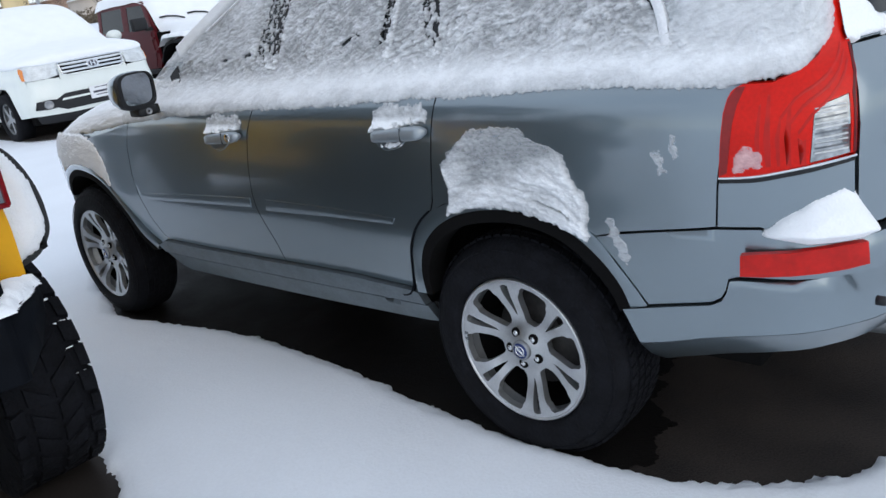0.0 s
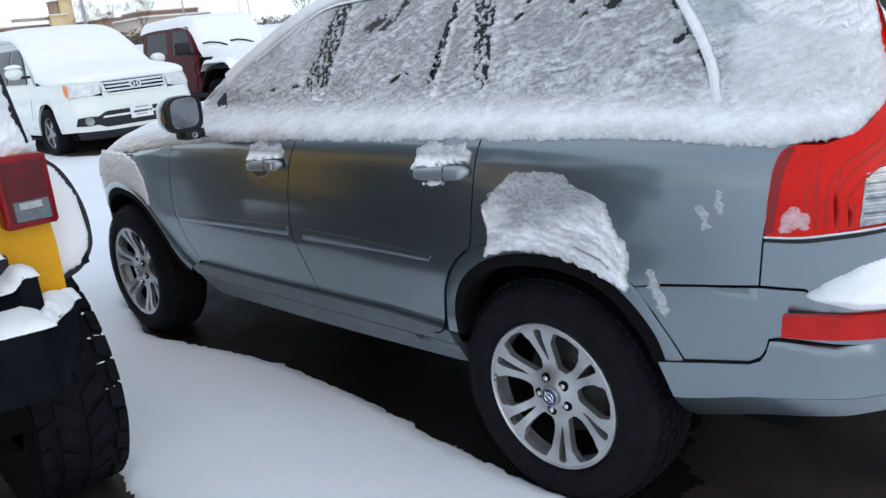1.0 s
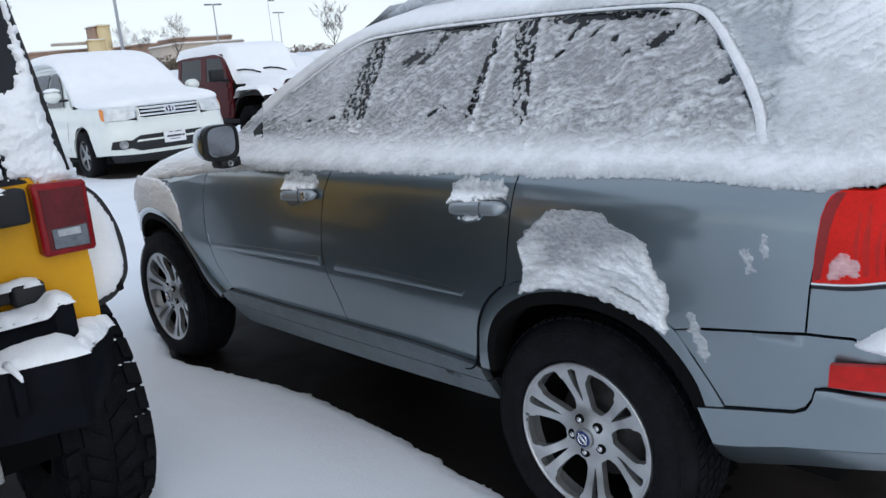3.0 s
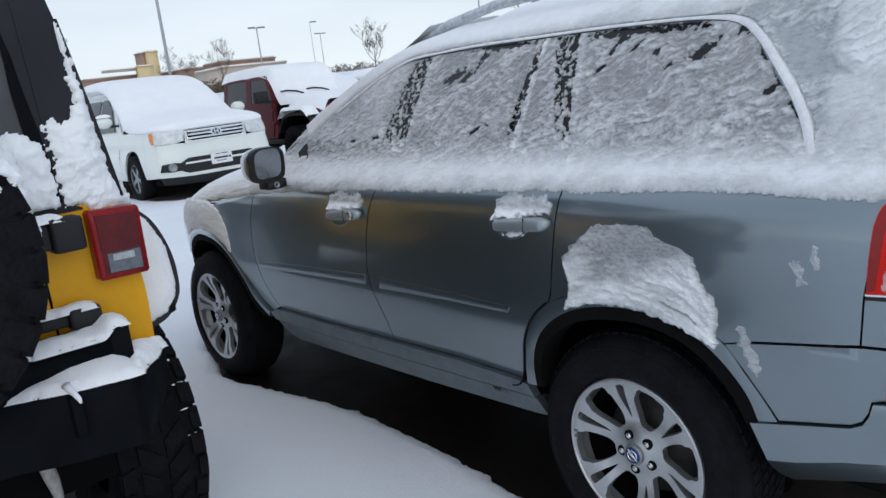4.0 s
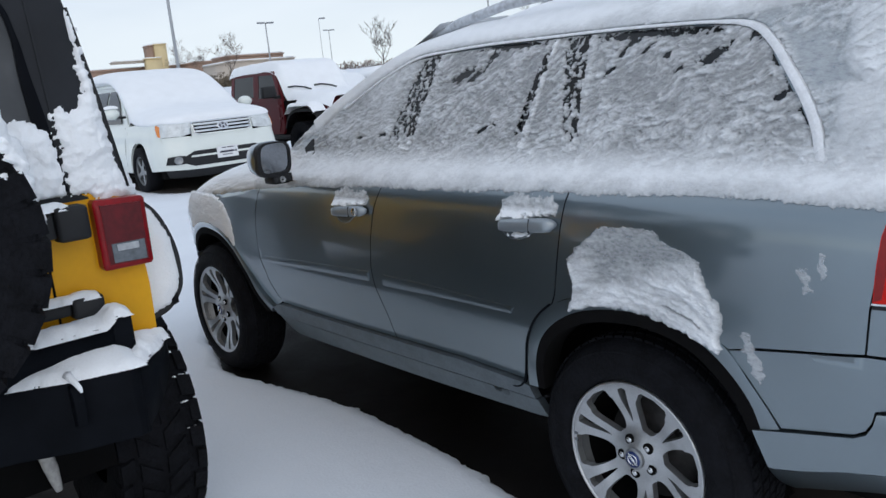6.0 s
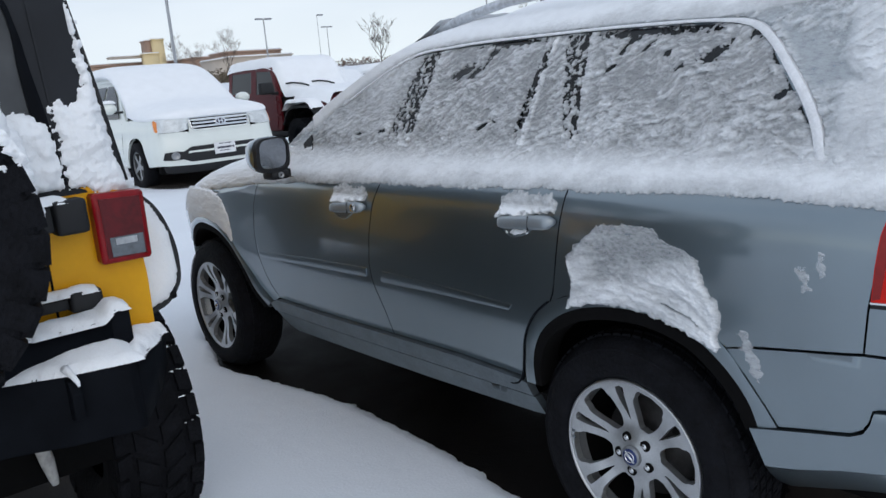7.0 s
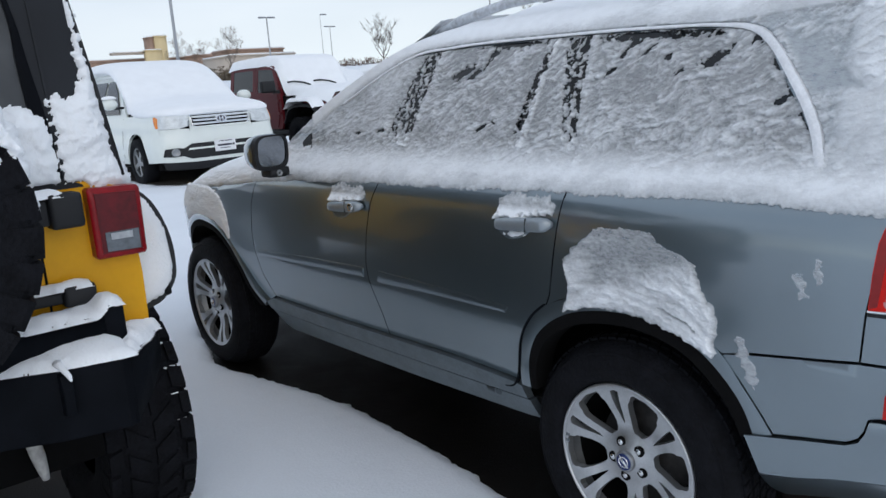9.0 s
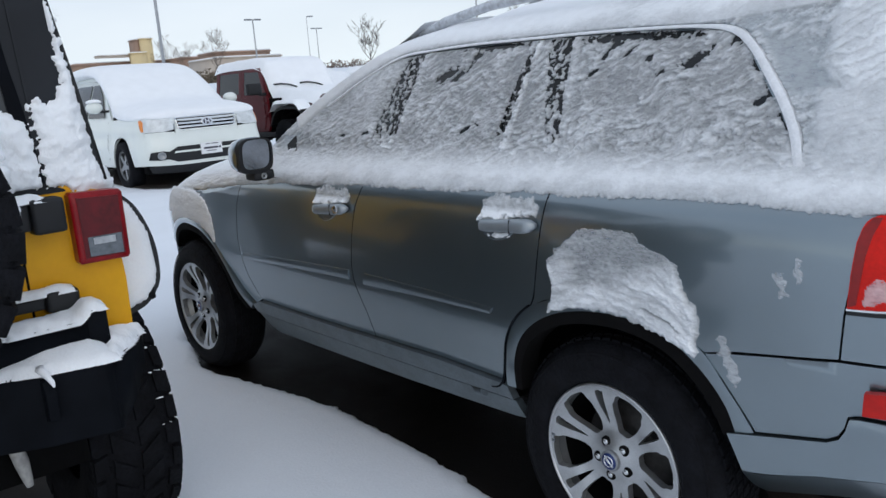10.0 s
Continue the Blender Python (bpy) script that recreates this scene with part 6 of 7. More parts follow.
TOPB = [(-0.765, 1.27), (0.765, 1.27), (0.742, 1.50), (0.722, 1.66), (0.70, 1.80), (0.675, 1.90), (0.56, 1.945), (-0.56, 1.945), (-0.675, 1.90), (-0.70, 1.80), (-0.722, 1.66), (-0.742, 1.50)]
eased = curve([(0.0, 0.548, 1.30), (0.2, 0.543, 1.50), (0.32, 0.539, 1.62), (0.445, 0.540, 1.735), (0.51, 0.527, 1.797), (0.55, 0.498, 1.836), (0.60, 0.455, 1.858), (0.68, 0.38, 1.868)])
BAND_IN = [tuple(eased(k)) for k in np.linspace(0.0, 0.68, 26)]
BAND_OUT = [(x + float(np.interp(k, [0, 0.2, 0.33, 0.45, 0.52, 0.58, 0.68], [0.048, 0.038, 0.027, 0.014, 0.013, 0.010, 0.0])), z + float(np.interp(k, [0.45, 0.55, 0.68], [0.0, 0.012, 0.014]))) for k, (x, z) in zip(np.linspace(0.0, 0.68, 26), BAND_IN)]
PANE = BAND_IN + [(-x, z) for x, z in BAND_IN[::-1]]
top = part("soft_top", sheet(TOPB, top_back, 0.06, 0.02, holes=[PANE]), VINYL, jeep, "black canvas soft top")
part("rear_pane", sheet([(x * 1.02, z) for x, z in PANE], top_back, 0.06, 0.004, proud=-0.004), CLEAR_VINYL, top, "clear plastic rear window with cloudy reflections put into its colour")
part("zip_band", ribbon(BAND_OUT, BAND_IN, top_back, 0.02, 3, 0.008, False, 0.004, 0.003), BLACK_STEEL, top, "black zip flap")
part("seam_band", sheet([(0.596, 1.29), (0.604, 1.29), (0.600, 1.93), (0.592, 1.93)], top_back, 0.05, 0.004, proud=0.003), VINYL, top)
for s in (-1, 1):
    tside = lambda u, v, q=0.0, s=s: Vector((s * (0.765 - 0.115 * (v - 1.28) + q), u, v))
    part("top_side", sheet([(-0.525, 1.28), (0.52, 1.28), (0.50, 1.90), (-0.40, 1.90), (-0.44, 1.80)], tside, 0.1, 0.02), VINYL, top)
    part("side_pane", sheet([(-0.40, 1.36), (0.42, 1.36), (0.40, 1.78), (-0.27, 1.78)], tside, 0.2, 0.004, proud=0.004), CLEAR_VINYL, top)
    part("door_pane", sheet([(0.58, 1.31), (1.46, 1.31), (1.24, 1.80), (0.58, 1.82)], tside, 0.2, 0.01), GLASS, top)
    part("edge_piping", tube([(s * 0.766, -0.515, 1.285), (s * 0.737, -0.48, 1.55), (s * 0.705, -0.44, 1.80)], 0.008, 8), BLACK, top)
part("top_roof", loft([[(-0.69, y, z - 0.06), (-0.66, y, z), (-0.5, y, z + 0.035), (0, y, z + 0.045), (0.5, y, z + 0.035), (0.66, y, z), (0.69, y, z - 0.06)] for y, z in ((-0.40, 1.90), (-0.2, 1.93), (0.4, 1.95), (1.0, 1.92), (1.27, 1.86))]), VINYL, top)

# snow on the yellow one (placed with it)
def jsnow(name, surf, us, vs, thick, label, mat=None, buried=-0.006):
    ob = part(name, snow_field(surf, us, vs, thick, buried=buried), mat or SNOW)
    ob.matrix_world = JEEP_AT
    return tagged(ob, label, "snow")


SHOULDER = [(0.60, 1.285), (0.596, 1.36), (0.598, 1.45), (0.598, 1.515), (0.622, 1.522), (0.645, 1.505), (0.672, 1.525), (0.676, 1.56), (0.694, 1.555), (0.695, 1.62), (0.703, 1.65), (0.697, 1.70), (0.700, 1.79), (0.712, 1.76), (0.728, 1.62), (0.748, 1.48), (0.768, 1.37), (0.805, 1.265), (0.79, 1.238), (0.67, 1.240), (0.655, 1.285)]
jsnow("top_snow", lambda u, v, h=0.0: top_back(u, v, h), np.arange(0.57, 0.82, 0.005), np.arange(1.23, 1.84, 0.0055), clinging(SHOULDER, 0.032, 0.05, 71.0, 0.006, ragged_by=0.019), "rough snow stuck to the soft top")
LEDGE2 = [(0.36, 1.28), (0.38, 1.42), (0.45, 1.485), (0.516, 1.503), (0.555, 1.485), (0.583, 1.46), (0.586, 1.36), (0.588, 1.29)]
jsnow("window_ledge_snow", lambda u, v, h=0.0: top_back(u, v, h), np.arange(0.34, 0.62, 0.006), np.arange(1.25, 1.53, 0.006), clinging(LEDGE2, 0.05, 0.05, 75.0), "snow heaped under the soft top's window")


def heap(x0, x1, y0, y1, z, depth, seed, warp=0.0):
    flat = lambda u, v, h=0.0: Vector((u, v, (z(u, v) if callable(z) else z) + h))
    o = [(x0, y0), (x1, y0), (x1, y1), (x0, y1)]
    return flat, np.arange(x0 - 0.02, x1 + 0.021, 0.01), np.arange(y0 - 0.02, y1 + 0.021, 0.01), blanket(depth, o, 0.035, 0.007, 14, seed)


jsnow("bumper_top_snow", *heap(0.02, 0.657, -0.708, -0.59, lambda u, v: 0.934 + 0.026 * min(1, max(0, u - 0.585) / 0.03), 0.020, 81.0), "snow on the bumper's raised step")
jsnow("bumper_snow", lambda u, v, h=0.0: Vector((u, v, 0.839 + h)), np.arange(0.28, 0.66, 0.005), np.arange(-0.83, -0.68, 0.004),
      lambda u, v: (lambda d: np.where((d > 0) & (v < -0.70) & (u < 0.645), np.maximum((0.014 * np.sqrt(np.clip(d / 0.018, 0, 1)) + 0.034 * np.clip(d / 0.09, 0, 1)) * np.clip((0.645 - u) / 0.05, 0.05, 1) ** 0.5 + rough(u, v, 13, 4, 82.0) * 0.004, 0.004), -0.01))(v - np.interp(u, [0.25, 0.315, 0.45, 0.60, 0.65], [-0.675, -0.70, -0.764, -0.803, -0.803]) + 0.003 * rough(u, v, 30, 2, 3.0)), "snow on the steel bumper")
drip = part("snow_drip", tube([(0.455, -0.755, 0.850), (0.457, -0.772, 0.846), (0.463, -0.795, 0.834), (0.467, -0.808, 0.824), (0.469, -0.811, 0.812)], 0.01, 8, [0.013, 0.010, 0.0075, 0.0065, 0.003]), SNOW)
drip.matrix_world = JEEP_AT
tagged(drip, "thin tongue of snow over the bumper's tab", "snow")
jsnow("bumper_wing_snow", lambda u, v, h=0.0: Vector((u, v, 0.838 + h)), np.arange(0.60, 0.81, 0.008), np.arange(-0.82, -0.54, 0.008), blanket(0.040, [(0.62, -0.795), (0.64, -0.78), (0.70, -0.71), (0.77, -0.60), (0.79, -0.56), (0.62, -0.56)], 0.055, 0.002, 8, 86.0), "snow on the bumper wing")
jsnow("hinge_snow", *heap(0.42, 0.605, -0.625, -0.565, 1.010, 0.013, 83.0), "snow on the tailgate hinge")
jsnow("upper_hinge_snow", *heap(0.46, 0.575, -0.622, -0.56, 1.262, 0.018, 84.0), "snow on the upper hinge")
# rear flare: snow stuck to its sloping face
FL = [(0.74, 0.88), (0.74, 1.26), (0.80, 1.245), (0.860, 1.195), (0.898, 1.103), (0.904, 0.996), (0.890, 0.940), (0.848, 0.896), (0.79, 0.88)]
flare_face = lambda u, v, h=0.0: Vector((u, -0.47 + 0.22 * (v - 0.85) - h, v))
flare_edge = curve([(0.0, 0.72, 1.245), (0.08, 0.80, 1.25), (0.16, 0.868, 1.20), (0.26, 0.909, 1.105), (0.37, 0.916, 0.996), (0.44, 0.901, 0.932), (0.50, 0.855, 0.882), (0.56, 0.80, 0.862), (0.64, 0.72, 0.85)])
part("flare_face", sheet([tuple(flare_edge(k)) for k in np.linspace(0.64, 0.0, 34)], flare_face, 0.03, 0.05), BLACK, jeep)
jsnow("flare_snow", lambda u, v, h=0.0: Vector((u, -0.475 + 0.24 * (v - 0.85) - h, v)), np.arange(0.67, 0.925, 0.006), np.arange(0.82, 1.29, 0.006), blanket(0.022, FL, 0.035, 0.005, 12, 90.0, 0.004), "snow packed on the fender flare")
# snow on the spare: a cap on the tread's upper right and the top
spare_skin = lambda a, t, h=0.0: Vector((0.022 + (0.425 + h) * math.sin(a), -0.775 + t, 1.235 + (0.425 + h) * math.cos(a)))


def spare_cover(a, t):
    """A band along the tread's inner half that reaches far round, and loose clumps on the outer half."""
    inner = np.clip((t + 0.05 - 0.06 * np.clip((a - 0.7) / 0.4, 0, 1)) / 0.08, 0, 1) ** 0.8
    band = 0.072 * inner * np.clip((1.52 - np.abs(a)) / 0.35, 0, 1) + 0.024 * np.clip((0.75 - np.abs(a)) / 0.4, 0, 1)
    return band + 0.024 * rough(a, t * 2.4, 9, 5, 95.0) + 0.006 * billows(a, t * 2.4, 30, 94.0) - 0.008 - 0.03 * np.clip((-0.11 - t) / 0.03, 0, 1)


jsnow("spare_snow", spare_skin, np.arange(-1.54, 1.54, 0.014), np.arange(-0.15, 0.145, 0.008), spare_cover, "snow capping the spare tyre")
side_cap = lambda a, r, h=0.0: Vector((0.022 + r * math.sin(a), -0.905 - h, 1.235 + r * math.cos(a)))
jsnow("spare_face_snow", side_cap, np.arange(-1.2, 1.4, 0.013), np.arange(0.27, 0.44, 0.006), lambda a, r: 0.006 + rough(a, r * 2.4, 14, 5, 97.0) * 0.034 - 0.034 * np.clip((0.372 - r) / 0.05, 0, 1.5) - 0.035 * np.clip((np.abs(a) - 1.12) / 0.2, 0, 1), "patchy snow on the spare tyre's sidewall")
# slivers of snow held by the rear tyre's shoulder lugs
rng = random.Random(12)
for k in (12, 13, 14, 15):
    a = 2 * math.pi * k / 30 - 0.085
    bm = bmesh.new()
    bmesh.ops.create_icosphere(bm, subdivisions=2, radius=1.0)
    long, wide = rng.uniform(0.016, 0.022), 0.0028 if k < 14 else 0.0014
    for v in bm.verts:
        v.co = Vector((v.co.x * long, v.co.y * wide * 1.6, v.co.z * wide * 0.6)) * (1 + 0.35 * noise.noise(v.co * 2 + Vector((k, 0, 0))))
    bm.transform(Matrix.Translation((0.765 + 0.145 - 0.040, 0.4205 * math.cos(a), 0.425 + 0.4205 * math.sin(a))) @ Matrix.Rotation(a - math.pi / 2, 4, "X"))
    sliver = tagged(part("lug_snow", bm, SNOW), "sliver of snow caught on a tyre lug", "snow", "snow on the tyre lugs")
    sliver.matrix_world = JEEP_AT
roof_top = lambda u, v, h=0.0: Vector((u, v, 1.975 - 0.05 * (u / 0.6) ** 2 + h))
jsnow("top_roof_snow", roof_top, np.arange(-0.6, 0.61, 0.04), np.arange(-0.33, 1.25, 0.04), blanket(0.05, [(-0.58, -0.3), (0.58, -0.3), (0.58, 1.2), (-0.58, 1.2)], 0.06), "snow on the soft top's roof")

# the maroon one, nose towards the silver car
MJ_AT = Matrix.Translation((6.12, 14.80, 0.17)) @ Matrix.Rotation(math.pi, 4, "Z") @ Matrix.Diagonal((1.15, 1.08, 1, 1))
mj = off_roader("maroon_off_roader", "maroon two-door off-roader with hard top under snow", MAROON, MJ_AT, False, 0.40, 0.04)
hb = 0.04
for s in (-1, 1):
    hs = lambda u, v, q=0.0, s=s: Vector((s * (0.725 - 0.12 * (v - 1.2 - hb) + q), u, v))
    part("hard_top_side", sheet([(-0.55, 1.19 + hb), (0.55, 1.19 + hb), (0.55, 1.80 + hb), (-0.50, 1.80 + hb)], hs, 0.2, 0.03, holes=[[(-0.42, 1.28 + hb), (0.44, 1.28 + hb), (0.44, 1.71 + hb), (-0.38, 1.71 + hb)]]), MAROON, mj)
    part("quarter_window", sheet([(-0.43, 1.27 + hb), (0.45, 1.27 + hb), (0.45, 1.72 + hb), (-0.39, 1.72 + hb)], hs, 0.2, 0.004, proud=-0.006), GLASS, mj)
    part("door_frame", sheet([(0.56, 1.19 + hb), (1.52, 1.19 + hb), (1.26, 1.76 + hb), (0.56, 1.78 + hb)], hs, 0.2, 0.02, holes=[[(0.64, 1.25 + hb), (1.40, 1.25 + hb), (1.20, 1.69 + hb), (0.64, 1.71 + hb)]]), MAROON, mj)
    part("door_window", sheet([(0.63, 1.24 + hb), (1.41, 1.24 + hb), (1.21, 1.70 + hb), (0.63, 1.72 + hb)], hs, 0.2, 0.004, proud=-0.006), GLASS, mj)
part("hard_top", loft([[(-0.66, y, z - 0.05), (-0.63, y, z), (-0.4, y, z + 0.02), (0.4, y, z + 0.02), (0.63, y, z), (0.66, y, z - 0.05)] for y, z in ((-0.55, 1.80 + hb), (0.5, 1.82 + hb), (1.27, 1.77 + hb))]), MAROON, mj)


def msnow(name, surf, us, vs, thick, label):
    ob = part(name, snow_field(surf, us, vs, thick), SNOW)
    ob.matrix_world = MJ_AT
    return tagged(ob, label, "snow")


over_line = curve([(0.0, -0.57, 1.92), (0.5, -0.05, 1.955), (1.2, 0.65, 1.96), (1.7, 1.12, 1.945), (1.95, 1.34, 1.87), (2.2, 1.46, 1.70), (2.5, 1.60, 1.44), (2.65, 1.70, 1.345), (2.9, 1.92, 1.305), (3.4, 2.40, 1.28), (3.9, 2.90, 1.225), (4.05, 3.04, 1.17)])


def over_skin(u, v, h=0.0):
    """From the hard top over the windscreen to the hood, rolled off at the sides."""
    y, z = over_line(v)
    half = float(np.interp(v, [0, 1.7, 2.5, 3.0, 4.05], [0.685, 0.665, 0.675, 0.70, 0.62]))
    return Vector((u * half, y, z + hb - 0.21 * max(0.0, abs(u) - 0.80) ** 1.5 / 0.20 ** 1.5 + h))


msnow("off_roader_snow", over_skin, np.linspace(-1, 1, 45), np.linspace(0, 4.05, 70), lambda u, v: 0.012 + rough(u, v, 2.5, 4, 2.0) * 0.012, "thick smooth snow over hard top, windscreen and hood")
for s in (-1, 1):
    msnow("flare_snow", lambda u, v, h=0.0: Vector((u, v, 1.02 + hb - 0.9 * max(0, abs(v - 2.48) - 0.30) ** 1.4 + h)), np.arange(0.66, 0.96, 0.03) * s if s > 0 else np.arange(-0.96, -0.66, 0.03), np.arange(1.95, 3.02, 0.04), lambda u, v: 0.09 - 0.10 * np.clip((np.abs(np.abs(u) - 0.8) - 0.10) / 0.05, 0, 1) - 0.08 * np.clip((np.abs(v - 2.48) - 0.42) / 0.1, 0, 1) + rough(u, v, 6, 3, 4.0) * 0.008, "snow on the front flare")
for x, d in ((-0.30, -1), (0.22, -1)):
    part("wiper", tube([(x, 1.75, 1.345 + hb), (x + 0.10, 1.68, 1.40 + hb), (x + 0.26, 1.65, 1.43 + hb), (x + 0.40, 1.655, 1.42 + hb)], 0.016, 6), BLACK, mj)


# ---- white family car, nose towards the silver car; local axes with its nose at the origin and its length along +y ----
WC_AT = Matrix.Translation((2.996, 10.97, 0.10)) @ Matrix.Rotation(radians(-0.36), 4, "Z") @ Matrix.Diagonal((1.074, 1, 1, 1))
wc = thing("white_suv", "white SUV buried under smooth snow, front to the row", "car", WC_AT)
_wp = [(0.0, 0.0), (-0.42, 0.012), (-0.72, 0.055), (-0.885, 0.14), (-0.965, 0.32), (-0.985, 0.60), (-0.99, 1.2), (-0.995, 2.4), (-0.99, 3.8), (-0.95, 4.45), (-0.84, 4.75), (-0.5, 4.84), (0.0, 4.86)]
_wp = plan_curve(_wp, 0.0)
wc_plan = curve(_wp)
wc_inset = curve([(0.22, 0.10), (0.30, 0.05), (0.38, 0.015), (0.50, 0.0), (0.62, 0.0), (0.74, 0.012), (0.82, 0.028), (0.92, 0.030), (1.02, 0.045), (1.10, 0.07), (1.18, 0.085), (1.30, 0.12), (1.55, 0.20), (1.72, 0.26), (1.80, 0.32)])


def wc_skin(u, z, out=0.0):
    m = -1 if u < 0 else 1
    u = abs(u)
    (x, y), a, b = wc_plan(u), wc_plan(max(u - 0.01, 0)), wc_plan(u + 0.01)
    tx, ty = b[0] - a[0], b[1] - a[1]
    n = math.hypot(tx, ty)
    d = float(wc_inset(z)[0]) - out
    return Vector((m * (x + ty / n * d), y - tx / n * d, z))


def u_of(y):
    return min(_wp, key=lambda p: abs(p[2] - y))[0] + (y - min(_wp, key=lambda p: abs(p[2] - y))[2])


AX = u_of(0.6) + 0.45
arc = [(AX + 0.44 * math.cos(a), 0.38 + 0.46 * math.sin(a)) for a in np.linspace(math.pi, 0, 15)]
AX2 = AX + 2.775
arc2 = [(AX2 + 0.44 * math.cos(a), 0.38 + 0.46 * math.sin(a)) for a in np.linspace(math.pi, 0, 15)]
for m in (1, -1):
    fl = lambda o: [(m * (u * 1.08 if u < 1.1 else u), z) for u, z in o]
    part("front_fender", sheet(fl([(0.865, 0.40), (0.885, 0.52), (0.90, 0.84), (0.95, 1.02), (1.0, 1.13), (AX + 0.2, 1.13), (AX + 0.50, 1.12), (AX + 0.50, 0.40)] + arc[::-1]), wc_skin, 0.08, 0.03, gap=0.003), WHITE, wc)
    part("body_side", sheet(fl([(AX + 0.50, 0.34), (AX + 0.50, 1.12), (AX2 + 0.6, 1.12), (AX2 + 0.6, 0.40)] + arc2[::-1] + [(AX2 - 0.46, 0.34)]), wc_skin, 0.12, 0.03, gap=0.003), WHITE, wc)
    part("tail_corner", sheet(fl([(AX2 + 0.6, 0.40), (AX2 + 0.6, 1.12), (_wp[-1][0] - 0.02, 1.12), (_wp[-1][0] - 0.02, 0.40)]), wc_skin, 0.15, 0.03), WHITE, wc)
    part("front_door_gap", sheet(fl([(AX + 0.62, 0.45), (AX + 0.626, 0.45), (AX + 0.626, 1.10), (AX + 0.62, 1.10)]), wc_skin, 0.2, 0.002, proud=0.003), DARK, wc)
    part("upper_side", sheet(fl([(AX + 0.45, 1.10), (AX2 + 0.8, 1.10), (AX2 + 0.7, 1.80), (AX + 1.32, 1.80), (AX + 1.05, 1.64)]), wc_skin, 0.15, 0.03), WHITE, wc)
    part("side_window", sheet(fl([(AX + 0.76, 1.17), (AX + 1.62, 1.17), (AX + 1.62, 1.73), (AX + 1.34, 1.73), (AX + 1.06, 1.54)]), wc_skin, 0.15, 0.006, proud=0.022), GLASS, wc)
    part("side_window", sheet(fl([(AX + 1.72, 1.17), (AX + 2.55, 1.17), (AX + 2.55, 1.73), (AX + 1.72, 1.73)]), wc_skin, 0.15, 0.006, proud=0.022), GLASS, wc)
    lamp = part("headlamp", sheet(fl([(0.46, 0.94), (0.44, 1.13), (0.62, 1.145), (0.86, 1.15), (1.02, 1.13), (0.98, 0.99), (0.92, 0.915), (0.60, 0.912)]), wc_skin, 0.04, 0.03, proud=0.008), FROSTED, wc, "clear headlamp dusted with snow")
    part("indicator", sheet(fl([(0.91, 0.93), (0.935, 1.08), (1.0, 1.11), (1.035, 1.10), (0.985, 0.985), (0.955, 0.93)]), wc_skin, 0.03, 0.01, proud=0.014), AMBER, lamp, "amber indicator")
    part("fog_bezel", sheet(fl([(0.56, 0.485), (0.57, 0.60), (0.66, 0.615), (0.82, 0.605), (0.86, 0.49), (0.70, 0.475)]), wc_skin, 0.04, 0.01, proud=0.010), BLACK, wc)
    p = wc_skin(m * 0.74, 0.545, 0.030)
    fog = part("fog_lamp", moved(turned([(0.001, 0.0), (0.042, 0.003), (0.048, -0.006), (0.060, -0.008), (0.064, 0.0), (0.064, 0.02)], "y", 28), Matrix.Translation(p) @ Matrix.Rotation(radians(-8 * m), 4, "Z")), GREY_ALLOY, wc, "round chrome-ringed fog lamp")
    mi = part("door_mirror", loft([[(m * -1.13 + 0.12 * k * math.cos(a), y, 1.35 + 0.095 * k * math.sin(a)) for a in [2 * math.pi * i / 20 for i in range(20)]] for y, k in ((1.50, 0.3), (1.52, 0.75), (1.57, 1.0), (1.63, 1.0), (1.66, 0.92))]), WHITE, wc, "white door mirror")
    part("mirror_arm", box(*sorted((m * -0.92, m * -1.06)), 1.56, 1.62, 1.26, 1.30, 0.01), BLACK, mi)
    for y in (1.05, 3.80):
        w = new("wheel")
        w.parent = wc
        w.location = (m * -0.885, y, 0.39)
        w.scale = (1.0, 1.06, 1.06)
        s = -m
        part("tyre", turned([(0.225, s * -0.11), (0.30, s * -0.125), (0.36, s * -0.10), (0.37, 0), (0.36, s * 0.10), (0.30, s * 0.125), (0.235, s * 0.115), (0.225, s * 0.10)], "x", 40), RUBBER, w)
        part("rim", turned([(0.2, s * 0.0), (0.205, s * 0.09), (0.222, s * 0.105), (0.229, s * 0.10), (0.228, s * 0.08)], "x", 40), GREY_ALLOY, w)
        part("rim_back", disc(0.21, s * 0.01, "x", 32, thick=s * 0.01), DARK, w)
        holes = [[(r * math.cos(a + d), r * math.sin(a + d)) for r, d in ((0.07, -0.25), (0.06, 0.0), (0.07, 0.25), (0.14, 0.42), (0.195, 0.44), (0.195, -0.44), (0.14, -0.42))] for a in [k * 2 * math.pi / 5 + 0.2 for k in range(5)]]
        part("spokes", sheet(circle(0.222, 40), lambda u, v, h=0.0, s=s: Vector((s * (0.085 + h), u, v)), 0.03, 0.03, holes=holes), GREY_ALLOY, w)
        for piece in w.children:
            if not piece.name.startswith("tyre"):
                piece.scale = (1, 1.12, 1.12)
        part("wheel_well", upper_half(turned([(0.30, s * -0.25), (0.43, s * -0.22), (0.43, s * 0.10)], "x", 28), 0.06), DARK, w)
